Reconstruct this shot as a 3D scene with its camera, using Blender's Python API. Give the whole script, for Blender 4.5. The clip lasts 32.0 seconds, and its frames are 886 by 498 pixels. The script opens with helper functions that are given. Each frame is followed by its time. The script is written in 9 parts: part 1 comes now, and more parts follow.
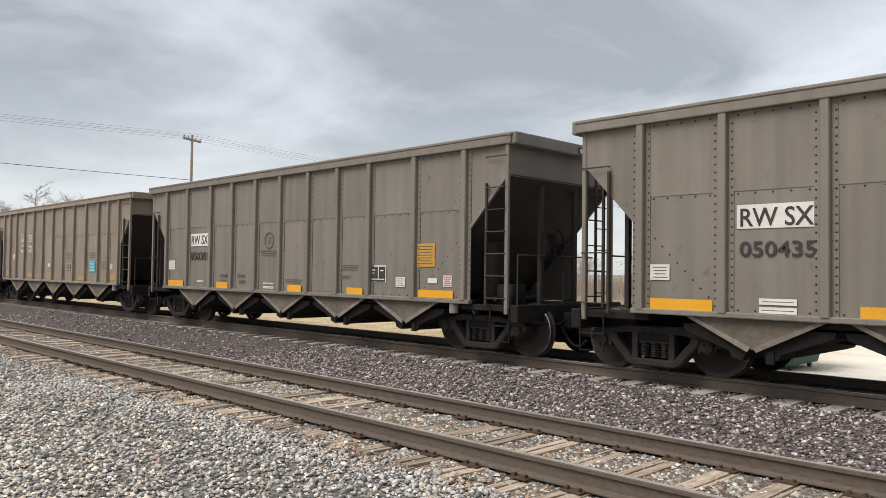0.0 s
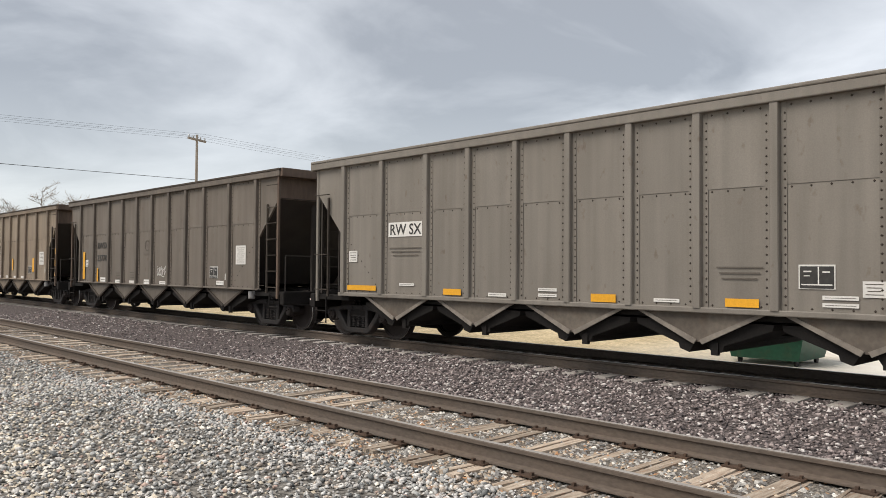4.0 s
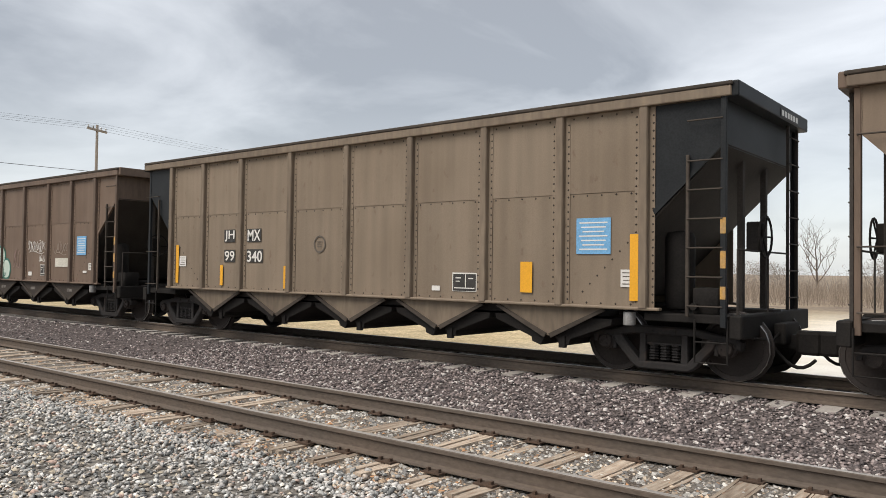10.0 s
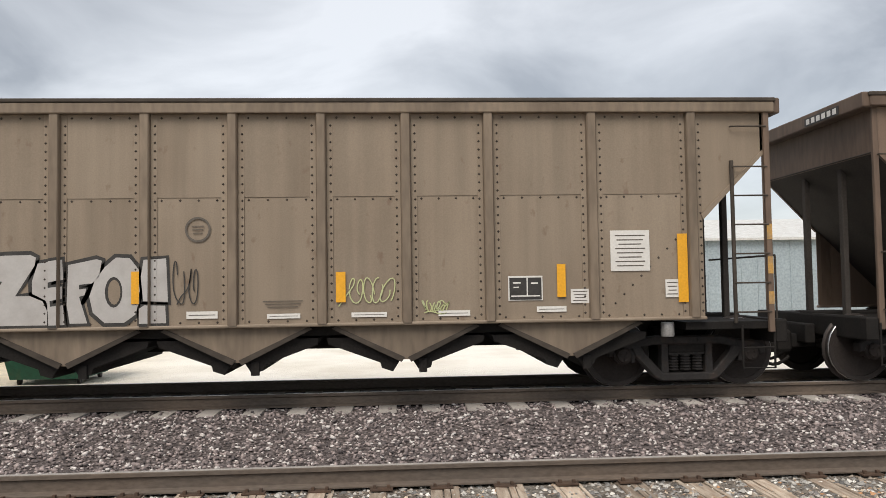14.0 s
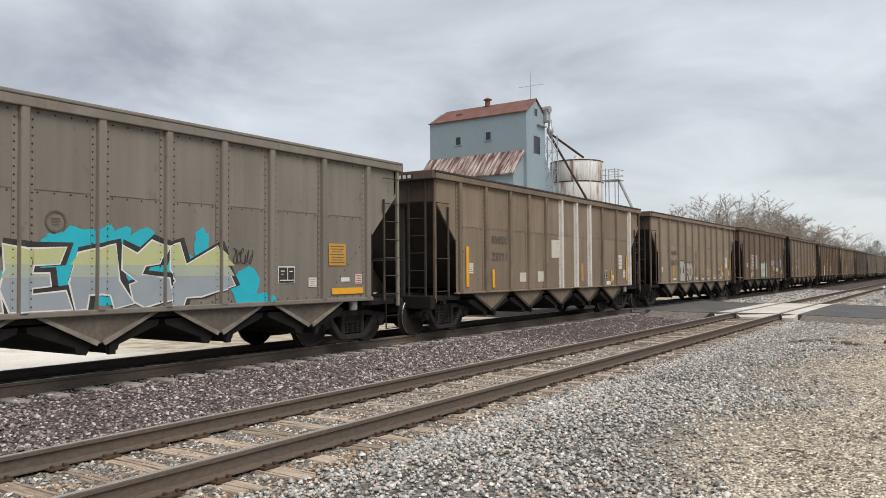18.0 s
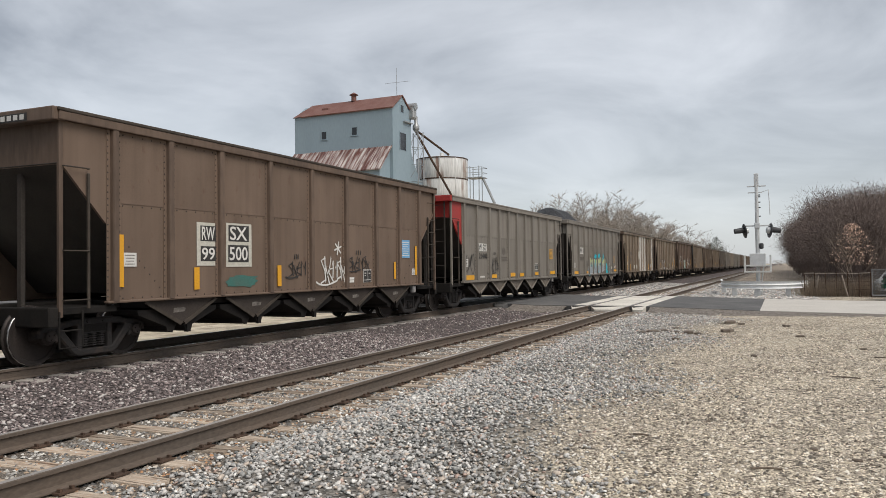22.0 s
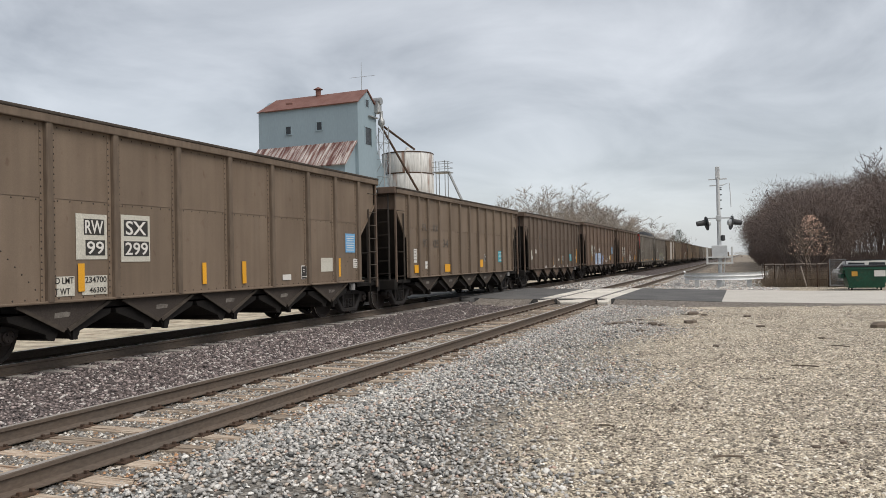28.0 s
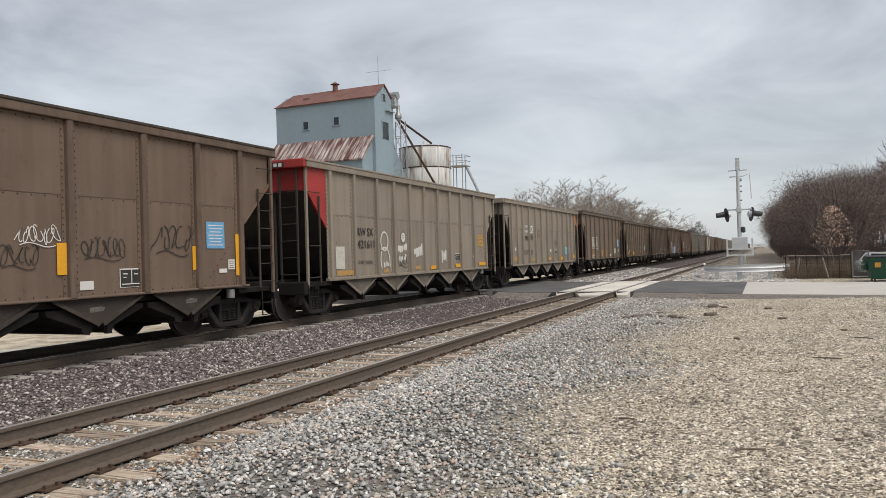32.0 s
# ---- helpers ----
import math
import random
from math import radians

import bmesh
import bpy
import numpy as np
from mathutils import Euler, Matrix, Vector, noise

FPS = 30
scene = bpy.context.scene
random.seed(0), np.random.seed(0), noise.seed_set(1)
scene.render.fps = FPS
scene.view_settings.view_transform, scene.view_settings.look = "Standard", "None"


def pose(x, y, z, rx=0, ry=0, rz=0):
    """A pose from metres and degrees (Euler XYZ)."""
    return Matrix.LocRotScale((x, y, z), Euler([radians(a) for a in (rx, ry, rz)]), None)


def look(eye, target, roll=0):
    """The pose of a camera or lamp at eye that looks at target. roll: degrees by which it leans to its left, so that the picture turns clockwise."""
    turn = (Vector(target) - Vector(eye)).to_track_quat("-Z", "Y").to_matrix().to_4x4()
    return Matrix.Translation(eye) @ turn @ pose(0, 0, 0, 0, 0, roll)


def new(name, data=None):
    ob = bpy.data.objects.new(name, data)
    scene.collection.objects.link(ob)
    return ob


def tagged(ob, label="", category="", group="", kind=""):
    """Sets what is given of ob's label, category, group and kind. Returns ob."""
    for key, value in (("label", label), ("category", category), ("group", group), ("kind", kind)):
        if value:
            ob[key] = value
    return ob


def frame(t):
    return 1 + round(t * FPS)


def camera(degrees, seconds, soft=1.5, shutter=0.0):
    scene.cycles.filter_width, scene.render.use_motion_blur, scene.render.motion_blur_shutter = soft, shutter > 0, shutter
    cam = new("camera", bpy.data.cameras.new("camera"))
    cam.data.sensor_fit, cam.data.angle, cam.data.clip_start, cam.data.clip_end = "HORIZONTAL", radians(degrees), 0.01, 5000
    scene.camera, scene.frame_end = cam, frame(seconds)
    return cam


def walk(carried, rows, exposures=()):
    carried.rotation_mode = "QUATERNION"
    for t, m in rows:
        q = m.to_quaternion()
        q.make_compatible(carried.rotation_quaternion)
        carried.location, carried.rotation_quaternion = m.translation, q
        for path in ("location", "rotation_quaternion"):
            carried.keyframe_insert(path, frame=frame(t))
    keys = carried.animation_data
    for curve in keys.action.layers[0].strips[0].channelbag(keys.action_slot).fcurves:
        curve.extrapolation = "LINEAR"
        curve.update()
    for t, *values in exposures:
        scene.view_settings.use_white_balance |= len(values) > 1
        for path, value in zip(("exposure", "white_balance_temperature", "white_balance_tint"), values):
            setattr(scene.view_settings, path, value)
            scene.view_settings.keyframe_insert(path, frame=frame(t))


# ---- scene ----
cam = camera(59.54, 32.0, soft=0.45)
PATH = [
    (0.0, pose(-0.157, 0.155, 1.83, 91.73, -0.78, 45.31)),
    (0.5, pose(-0.155, 0.157, 1.83, 91.74, -0.79, 44.69)),
    (1.0, pose(-0.155, 0.158, 1.83, 91.58, -0.50, 44.52)),
    (1.5, pose(-0.155, 0.157, 1.83, 91.31, -0.35, 44.56)),
    (2.0, pose(-0.155, 0.157, 1.83, 91.30, -0.28, 44.58)),
    (2.5, pose(-0.156, 0.156, 1.83, 91.61, -0.23, 44.90)),
    (3.0, pose(-0.157, 0.155, 1.83, 91.75, -0.16, 45.29)),
    (3.5, pose(-0.158, 0.154, 1.83, 91.65, -0.38, 45.80)),
    (5.5, pose(-0.155, 0.158, 1.83, 91.38, -0.82, 44.39)),
    (6.0, pose(-0.153, 0.160, 1.83, 91.62, -0.88, 43.69)),
    (6.5, pose(-0.150, 0.162, 1.83, 91.79, -0.91, 42.76)),
    (7.0, pose(-0.147, 0.165, 1.83, 91.81, -0.95, 41.67)),
    (7.5, pose(-0.145, 0.167, 1.83, 91.82, -0.98, 41.06)),
    (8.0, pose(-0.144, 0.168, 1.83, 91.77, -0.86, 40.61)),
    (8.5, pose(-0.142, 0.169, 1.83, 91.45, -0.82, 40.15)),
    (9.0, pose(-0.143, 0.168, 1.83, 91.15, -0.83, 40.30)),
    (9.5, pose(-0.142, 0.169, 1.83, 91.21, -0.84, 40.03)),
    (10.0, pose(-0.140, 0.171, 1.83, 91.52, -0.82, 39.20)),
    (10.5, pose(-0.136, 0.174, 1.83, 91.96, -0.73, 38.14)),
    (11.0, pose(-0.132, 0.177, 1.83, 92.22, -0.87, 36.56)),
    (11.5, pose(-0.124, 0.183, 1.83, 92.22, -0.83, 34.11)),
    (12.0, pose(-0.116, 0.188, 1.83, 92.40, -0.44, 31.54)),
    (12.5, pose(-0.106, 0.194, 1.83, 92.64, -0.48, 28.56)),
    (13.0, pose(-0.082, 0.205, 1.83, 92.76, -0.24, 21.85)),
    (13.5, pose(-0.043, 0.217, 1.83, 92.55, 0.72, 11.28)),
    (14.0, pose(0.013, 0.221, 1.83, 92.55, 0.88, -3.28)),
    (14.5, pose(0.062, 0.212, 1.83, 92.66, 0.82, -16.22)),
    (15.0, pose(0.091, 0.201, 1.83, 92.22, 1.02, -24.38)),
    (15.5, pose(0.111, 0.191, 1.83, 91.79, 1.06, -30.13)),
    (17.5, pose(0.177, 0.133, 1.83, 91.72, 0.54, -53.14)),
    (18.0, pose(0.184, 0.122, 1.83, 91.76, 0.42, -56.60)),
    (18.5, pose(0.191, 0.111, 1.83, 91.86, 0.45, -59.71)),
    (19.0, pose(0.195, 0.105, 1.83, 91.79, 0.34, -61.73)),
    (19.5, pose(0.196, 0.101, 1.83, 91.71, 0.31, -62.75)),
    (20.0, pose(0.198, 0.098, 1.83, 91.78, 0.23, -63.58)),
    (20.5, pose(0.200, 0.095, 1.83, 91.78, 0.28, -64.57)),
    (21.0, pose(0.201, 0.093, 1.83, 91.81, 0.44, -65.21)),
    (21.5, pose(0.201, 0.091, 1.83, 91.60, 0.61, -65.68)),
    (22.0, pose(0.202, 0.088, 1.83, 91.36, 0.73, -66.43)),
    (22.5, pose(0.204, 0.085, 1.83, 91.40, 0.86, -67.35)),
    (23.0, pose(0.205, 0.083, 1.83, 91.32, 0.93, -67.96)),
    (23.5, pose(0.206, 0.080, 1.83, 90.85, 1.06, -68.68)),
    (24.0, pose(0.206, 0.079, 1.83, 90.54, 1.06, -69.15)),
    (24.5, pose(0.206, 0.079, 1.83, 90.44, 1.15, -69.13)),
    (25.0, pose(0.206, 0.079, 1.83, 90.64, 1.22, -68.98)),
    (25.5, pose(0.206, 0.080, 1.83, 90.74, 1.15, -68.72)),
    (27.5, pose(0.206, 0.080, 1.83, 90.96, 1.47, -68.91)),
    (28.0, pose(0.206, 0.080, 1.83, 90.92, 1.31, -68.88)),
    (28.5, pose(0.206, 0.080, 1.83, 90.79, 1.35, -68.66)),
    (29.0, pose(0.206, 0.081, 1.83, 90.69, 1.63, -68.61)),
    (29.5, pose(0.206, 0.081, 1.83, 90.61, 1.83, -68.58)),
    (30.0, pose(0.205, 0.081, 1.83, 90.50, 1.47, -68.40)),
    (30.5, pose(0.205, 0.082, 1.83, 90.47, 1.33, -68.35)),
    (31.0, pose(0.206, 0.081, 1.83, 90.34, 1.44, -68.50)),
    (31.5, pose(0.205, 0.082, 1.83, 90.24, 1.61, -68.31)),
    (32.0, pose(0.204, 0.084, 1.83, 90.50, 1.70, -67.56)),
]
walk(cam, PATH, [(0.0, 0.14, 6500, 10), (12.0, 0.14, 6500, 10), (15.0, 0.04, 6500, 10), (18.0, -0.06, 6420, 10), (21.0, -0.15, 6380, 10), (32.0, -0.15, 6380, 10)])

# ---- light ----
world = bpy.data.worlds.new("overcast_sky")
scene.world = world
world.use_nodes = True
wn, wl = world.node_tree.nodes, world.node_tree.links
wn.clear()


def wnode(kind, **kw):
    n = wn.new(kind)
    for k, v in kw.items():
        n.inputs[k].default_value = v
    return n


sky = wn.new("ShaderNodeTexSky")
sky.sky_type, sky.sun_disc = "NISHITA", False
sky.sun_elevation, sky.sun_rotation = radians(48), radians(200)
co = wn.new("ShaderNodeTexCoord")
sep = wn.new("ShaderNodeSeparateXYZ")
wl.new(co.outputs["Generated"], sep.inputs[0])
up = wn.new("ShaderNodeMath")
up.operation, up.use_clamp = "MAXIMUM", False
up.inputs[1].default_value = 0.0
wl.new(sep.outputs["Z"], up.inputs[0])
den = wn.new("ShaderNodeMath")
den.operation = "ADD"
den.inputs[1].default_value = 0.22
wl.new(up.outputs[0], den.inputs[0])
flat = wn.new("ShaderNodeCombineXYZ")
for axis in ("X", "Y"):
    dv = wn.new("ShaderNodeMath")
    dv.operation = "DIVIDE"
    wl.new(sep.outputs[axis], dv.inputs[0])
    wl.new(den.outputs[0], dv.inputs[1])
    wl.new(dv.outputs[0], flat.inputs[axis])
drift = wn.new("ShaderNodeVectorMath")
drift.operation = "ADD"
drift.inputs[1].default_value = (4.3, 2.1, 0.0)
wl.new(flat.outputs[0], drift.inputs[0])
cloud = wnode("ShaderNodeTexNoise", Scale=1.35, Detail=7.0, Roughness=0.53, Distortion=0.5)
wl.new(drift.outputs[0], cloud.inputs["Vector"])
broad = wnode("ShaderNodeTexNoise", Scale=0.45, Detail=2.0, Roughness=0.5)
wl.new(drift.outputs[0], broad.inputs["Vector"])
blend = wn.new("ShaderNodeMix")
blend.data_type = "FLOAT"
blend.inputs[0].default_value = 0.35
wl.new(cloud.outputs["Fac"], blend.inputs[2])
wl.new(broad.outputs["Fac"], blend.inputs[3])
ramp = wn.new("ShaderNodeValToRGB")
ramp.color_ramp.elements[0].position, ramp.color_ramp.elements[0].color = 0.40, (0.325, 0.333, 0.345, 1)
ramp.color_ramp.elements[1].position, ramp.color_ramp.elements[1].color = 0.64, (0.735, 0.745, 0.757, 1)
mid = ramp.color_ramp.elements.new(0.51)
mid.color = (0.52, 0.531, 0.543, 1)
# cloud brightness is tilted up by hand towards the east end of the line
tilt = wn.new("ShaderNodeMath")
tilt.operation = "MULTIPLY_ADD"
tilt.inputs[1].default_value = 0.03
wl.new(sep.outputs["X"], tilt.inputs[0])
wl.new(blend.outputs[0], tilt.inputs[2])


def wmath(op, a, b=None):
    n = wn.new("ShaderNodeMath")
    n.operation = op
    for i, v in enumerate((a, b)):
        if v is None:
            continue
        if isinstance(v, (int, float)):
            n.inputs[i].default_value = v
        else:
            wl.new(v, n.inputs[i])
    return n.outputs[0]


# brighter and darker bands painted round the sky, six each, edges broken by noise
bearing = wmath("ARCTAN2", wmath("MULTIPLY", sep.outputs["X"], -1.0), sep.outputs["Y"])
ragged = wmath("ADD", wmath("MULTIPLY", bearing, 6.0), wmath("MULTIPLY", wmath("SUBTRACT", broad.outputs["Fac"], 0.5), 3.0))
sky_wave = wmath("MULTIPLY", wmath("COSINE", wmath("SUBTRACT", ragged, 6.7)), 0.042)
wl.new(wmath("ADD", tilt.outputs[0], sky_wave), ramp.inputs[0])
# thinner cloud, paler sky towards the horizon
low = wn.new("ShaderNodeMapRange")
low.inputs["From Min"].default_value, low.inputs["From Max"].default_value = 0.02, 0.22
low.inputs["To Min"].default_value, low.inputs["To Max"].default_value = 0.75, 0.0
wl.new(up.outputs[0], low.inputs["Value"])
pale = wn.new("ShaderNodeMix")
pale.data_type = "RGBA"
pale.inputs[7].default_value = (0.62, 0.64, 0.655, 1)
wl.new(low.outputs[0], pale.inputs[0])
wl.new(ramp.outputs[0], pale.inputs[6])
b_sky = wnode("ShaderNodeBackground", Strength=0.03)
wl.new(sky.outputs[0], b_sky.inputs["Color"])
b_cloud = wnode("ShaderNodeBackground", Strength=1.0)
wl.new(pale.outputs[2], b_cloud.inputs["Color"])
both = wn.new("ShaderNodeAddShader")
wl.new(b_sky.outputs[0], both.inputs[0])
wl.new(b_cloud.outputs[0], both.inputs[1])
wout = wn.new("ShaderNodeOutputWorld")
wl.new(both.outputs[0], wout.inputs[0])

sun = new("sun", bpy.data.lights.new("sun", "SUN"))
sun.data.energy, sun.data.angle, sun.data.color = 3.0, radians(40), (1.0, 0.93, 0.84)
sun.matrix_world = look((0, 0, 60), (18, 42, 0))


# ---- materials ----
def material(name, base, other=None, rough=0.7, metal=0.0, scale=3.0, fine=40.0, bump=0.15, stretch=(1, 1, 1), amount=0.5,
             rust=None, rust_amount=0.0, island=0.0, vary=0.0, dist=0.01, grain=(0.82, 1.15), spec=0.4):
    """A weathered surface: base mottled with other at two scales, streaks by stretch, patches of rust, fine bump."""
    m = bpy.data.materials.new(name)
    m.use_nodes = True
    n, l = m.node_tree.nodes, m.node_tree.links
    bsdf = n["Principled BSDF"]
    tc = n.new("ShaderNodeTexCoord")
    mp = n.new("ShaderNodeMapping")
    mp.inputs["Scale"].default_value = stretch
    info = n.new("ShaderNodeObjectInfo")
    off = n.new("ShaderNodeMath")
    off.operation = "MULTIPLY"
    off.inputs[1].default_value = 37.0
    l.new(info.outputs["Random"], off.inputs[0])
    l.new(tc.outputs["Object"], mp.inputs["Vector"])
    l.new(off.outputs[0], mp.inputs["Location"])
    big = n.new("ShaderNodeTexNoise")
    big.inputs["Scale"].default_value, big.inputs["Detail"].default_value = scale, 5
    small = n.new("ShaderNodeTexNoise")
    small.inputs["Scale"].default_value, small.inputs["Detail"].default_value = fine, 4
    for t in (big, small):
        l.new(mp.outputs[0], t.inputs["Vector"])
    mix = n.new("ShaderNodeMix")
    mix.data_type = "RGBA"
    mix.inputs[6].default_value = (*base, 1)
    mix.inputs[7].default_value = (*(other or tuple(c * 0.65 for c in base)), 1)
    fac = n.new("ShaderNodeMapRange")
    fac.inputs["From Min"].default_value, fac.inputs["From Max"].default_value = 0.38, 0.68
    fac.inputs["To Max"].default_value = amount
    l.new(big.outputs["Fac"], fac.inputs["Value"])
    l.new(fac.outputs[0], mix.inputs[0])
    col = mix.outputs[2]
    mul = n.new("ShaderNodeMix")
    mul.data_type, mul.blend_type = "RGBA", "MULTIPLY"
    mul.inputs[0].default_value = 1.0
    g = n.new("ShaderNodeMapRange")
    g.inputs["From Min"].default_value, g.inputs["From Max"].default_value = 0.3, 0.7
    g.inputs["To Min"].default_value, g.inputs["To Max"].default_value = grain
    l.new(small.outputs["Fac"], g.inputs["Value"])
    l.new(col, mul.inputs[6])
    l.new(g.outputs[0], mul.inputs[7])
    col = mul.outputs[2]
    if rust:
        rn = n.new("ShaderNodeTexNoise")
        rn.inputs["Scale"].default_value, rn.inputs["Detail"].default_value = scale * 1.7, 8
        l.new(mp.outputs[0], rn.inputs["Vector"])
        rr = n.new("ShaderNodeMapRange")
        rr.inputs["From Min"].default_value, rr.inputs["From Max"].default_value = 0.56, 0.68
        rr.inputs["To Max"].default_value = rust_amount
        l.new(rn.outputs["Fac"], rr.inputs["Value"])
        rm = n.new("ShaderNodeMix")
        rm.data_type = "RGBA"
        rm.inputs[7].default_value = (*rust, 1)
        l.new(rr.outputs[0], rm.inputs[0])
        l.new(col, rm.inputs[6])
        col = rm.outputs[2]
    for source, weight in (("island", island), ("object", vary)):
        if not weight:
            continue
        if source == "island":
            gi = n.new("ShaderNodeNewGeometry")
            rnd = gi.outputs["Random Per Island"]
        else:
            rnd = info.outputs["Random"]
        vr = n.new("ShaderNodeMapRange")
        vr.inputs["To Min"].default_value, vr.inputs["To Max"].default_value = 1 - weight, 1 + weight
        l.new(rnd, vr.inputs["Value"])
        vm = n.new("ShaderNodeMix")
        vm.data_type, vm.blend_type = "RGBA", "MULTIPLY"
        vm.inputs[0].default_value = 1.0
        l.new(col, vm.inputs[6])
        l.new(vr.outputs[0], vm.inputs[7])
        col = vm.outputs[2]
    l.new(col, bsdf.inputs["Base Color"])
    bsdf.inputs["Roughness"].default_value, bsdf.inputs["Metallic"].default_value = rough, metal
    bsdf.inputs["Specular IOR Level"].default_value = spec
    if bump:
        bp = n.new("ShaderNodeBump")
        bp.inputs["Strength"].default_value, bp.inputs["Distance"].default_value = bump, dist
        l.new(small.outputs["Fac"], bp.inputs["Height"])
        l.new(bp.outputs[0], bsdf.inputs["Normal"])
    return m


def stones(name, colours, rough=0.85):
    """Crushed stone: every stone takes one of several rock colours."""
    m = bpy.data.materials.new(name)
    m.use_nodes = True
    n, l = m.node_tree.nodes, m.node_tree.links
    bsdf = n["Principled BSDF"]
    gi = n.new("ShaderNodeNewGeometry")
    r = n.new("ShaderNodeValToRGB")
    r.color_ramp.interpolation = "CONSTANT"
    for i, (at, c) in enumerate(colours):
        e = r.color_ramp.elements[i] if i < 2 else r.color_ramp.elements.new(at)
        e.position, e.color = at, (*c, 1)
    l.new(gi.outputs["Random Per Island"], r.inputs[0])
    tc = n.new("ShaderNodeTexCoord")
    t = n.new("ShaderNodeTexNoise")
    t.inputs["Scale"].default_value, t.inputs["Detail"].default_value = 60, 4
    l.new(tc.outputs["Object"], t.inputs["Vector"])
    g = n.new("ShaderNodeMapRange")
    g.inputs["From Min"].default_value, g.inputs["From Max"].default_value = 0.3, 0.7
    g.inputs["To Min"].default_value, g.inputs["To Max"].default_value = 0.7, 1.22
    l.new(t.outputs["Fac"], g.inputs["Value"])
    mul = n.new("ShaderNodeMix")
    mul.data_type, mul.blend_type = "RGBA", "MULTIPLY"
    mul.inputs[0].default_value = 1
    l.new(r.outputs[0], mul.inputs[6])
    l.new(g.outputs[0], mul.inputs[7])
    l.new(mul.outputs[2], bsdf.inputs["Base Color"])
    bsdf.inputs["Roughness"].default_value = rough
    bsdf.inputs["Specular IOR Level"].default_value = 0.25
    return m


def car_paint(name, base, worn, rust, rough=0.62):
    """Dusty car paint: soft clouds of dust, faint runs down the sheet, small rust spots and a thin bloom of grit."""
    m = bpy.data.materials.new(name)
    m.use_nodes = True
    n, l = m.node_tree.nodes, m.node_tree.links
    bsdf = n["Principled BSDF"]
    tc, info = n.new("ShaderNodeTexCoord"), n.new("ShaderNodeObjectInfo")
    off = n.new("ShaderNodeMath")
    off.operation = "MULTIPLY"
    off.inputs[1].default_value = 41.0
    l.new(info.outputs["Random"], off.inputs[0])

    def tex(scale, detail, stretch):
        mp = n.new("ShaderNodeMapping")
        mp.inputs["Scale"].default_value = stretch
        l.new(tc.outputs["Object"], mp.inputs["Vector"])
        l.new(off.outputs[0], mp.inputs["Location"])
        t = n.new("ShaderNodeTexNoise")
        t.inputs["Scale"].default_value, t.inputs["Detail"].default_value = scale, detail
        l.new(mp.outputs[0], t.inputs["Vector"])
        return t.outputs["Fac"]

    def span(v, a, b, lo, hi):
        r = n.new("ShaderNodeMapRange")
        r.inputs["From Min"].default_value, r.inputs["From Max"].default_value = a, b
        r.inputs["To Min"].default_value, r.inputs["To Max"].default_value = lo, hi
        l.new(v, r.inputs["Value"])
        return r.outputs[0]

    def mix(f, a, b, mode="MIX"):
        x = n.new("ShaderNodeMix")
        x.data_type, x.blend_type = "RGBA", mode
        for v, k in ((f, 0), (a, 6), (b, 7)):
            if isinstance(v, tuple):
                x.inputs[k].default_value = (*v, 1)
            elif isinstance(v, float):
                x.inputs[k].default_value = v
            else:
                l.new(v, x.inputs[k])
        return x.outputs[2]

    cloud, runs, spots, grit = tex(0.9, 4, (1, 1, 0.7)), tex(2.6, 5, (2.2, 1, 0.10)), tex(7.0, 6, (1, 1, 0.6)), tex(60.0, 3, (1, 1, 1))
    col = mix(span(cloud, 0.36, 0.66, 0.0, 0.55), base, worn)
    col = mix(1.0, col, span(runs, 0.36, 0.66, 1.07, 0.90), "MULTIPLY")
    col = mix(span(spots, 0.64, 0.74, 0.0, 0.55), col, rust)
    col = mix(1.0, col, span(grit, 0.3, 0.7, 0.93, 1.06), "MULTIPLY")
    col = mix(1.0, col, span(info.outputs["Random"], 0, 1, 0.945, 1.055), "MULTIPLY")
    l.new(col, bsdf.inputs["Base Color"])
    l.new(span(cloud, 0.3, 0.7, rough - 0.06, rough + 0.1), bsdf.inputs["Roughness"])
    bsdf.inputs["Specular IOR Level"].default_value = 0.35
    dent = n.new("ShaderNodeBump")
    dent.inputs["Strength"].default_value, dent.inputs["Distance"].default_value = 0.25, 0.012
    l.new(tex(1.7, 2, (1, 1, 1)), dent.inputs["Height"])
    l.new(dent.outputs[0], bsdf.inputs["Normal"])
    return m


PAINT = {
    "taupe": car_paint("taupe_paint", (0.205, 0.184, 0.157), (0.165, 0.146, 0.122), (0.12, 0.085, 0.06)),
    "tan": car_paint("tan_paint", (0.262, 0.222, 0.177), (0.215, 0.178, 0.139), (0.16, 0.11, 0.075)),
    "sand": car_paint("sand_paint", (0.255, 0.203, 0.150), (0.195, 0.150, 0.108), (0.15, 0.09, 0.06), 0.64),
    "khaki": car_paint("khaki_paint", (0.222, 0.173, 0.125), (0.165, 0.125, 0.088), (0.12, 0.07, 0.045), 0.66),
    "slate": car_paint("slate_brown_paint", (0.160, 0.137, 0.113), (0.128, 0.107, 0.088), (0.11, 0.07, 0.05), 0.66),
    "cocoa": car_paint("cocoa_paint", (0.180, 0.135, 0.097), (0.135, 0.098, 0.069), (0.11, 0.065, 0.042), 0.66),
    "brown": car_paint("brown_paint", (0.162, 0.113, 0.082), (0.118, 0.081, 0.058), (0.11, 0.055, 0.035), 0.66),
    "umber": car_paint("umber_paint", (0.125, 0.093, 0.071), (0.092, 0.067, 0.051), (0.08, 0.045, 0.03), 0.68),
}
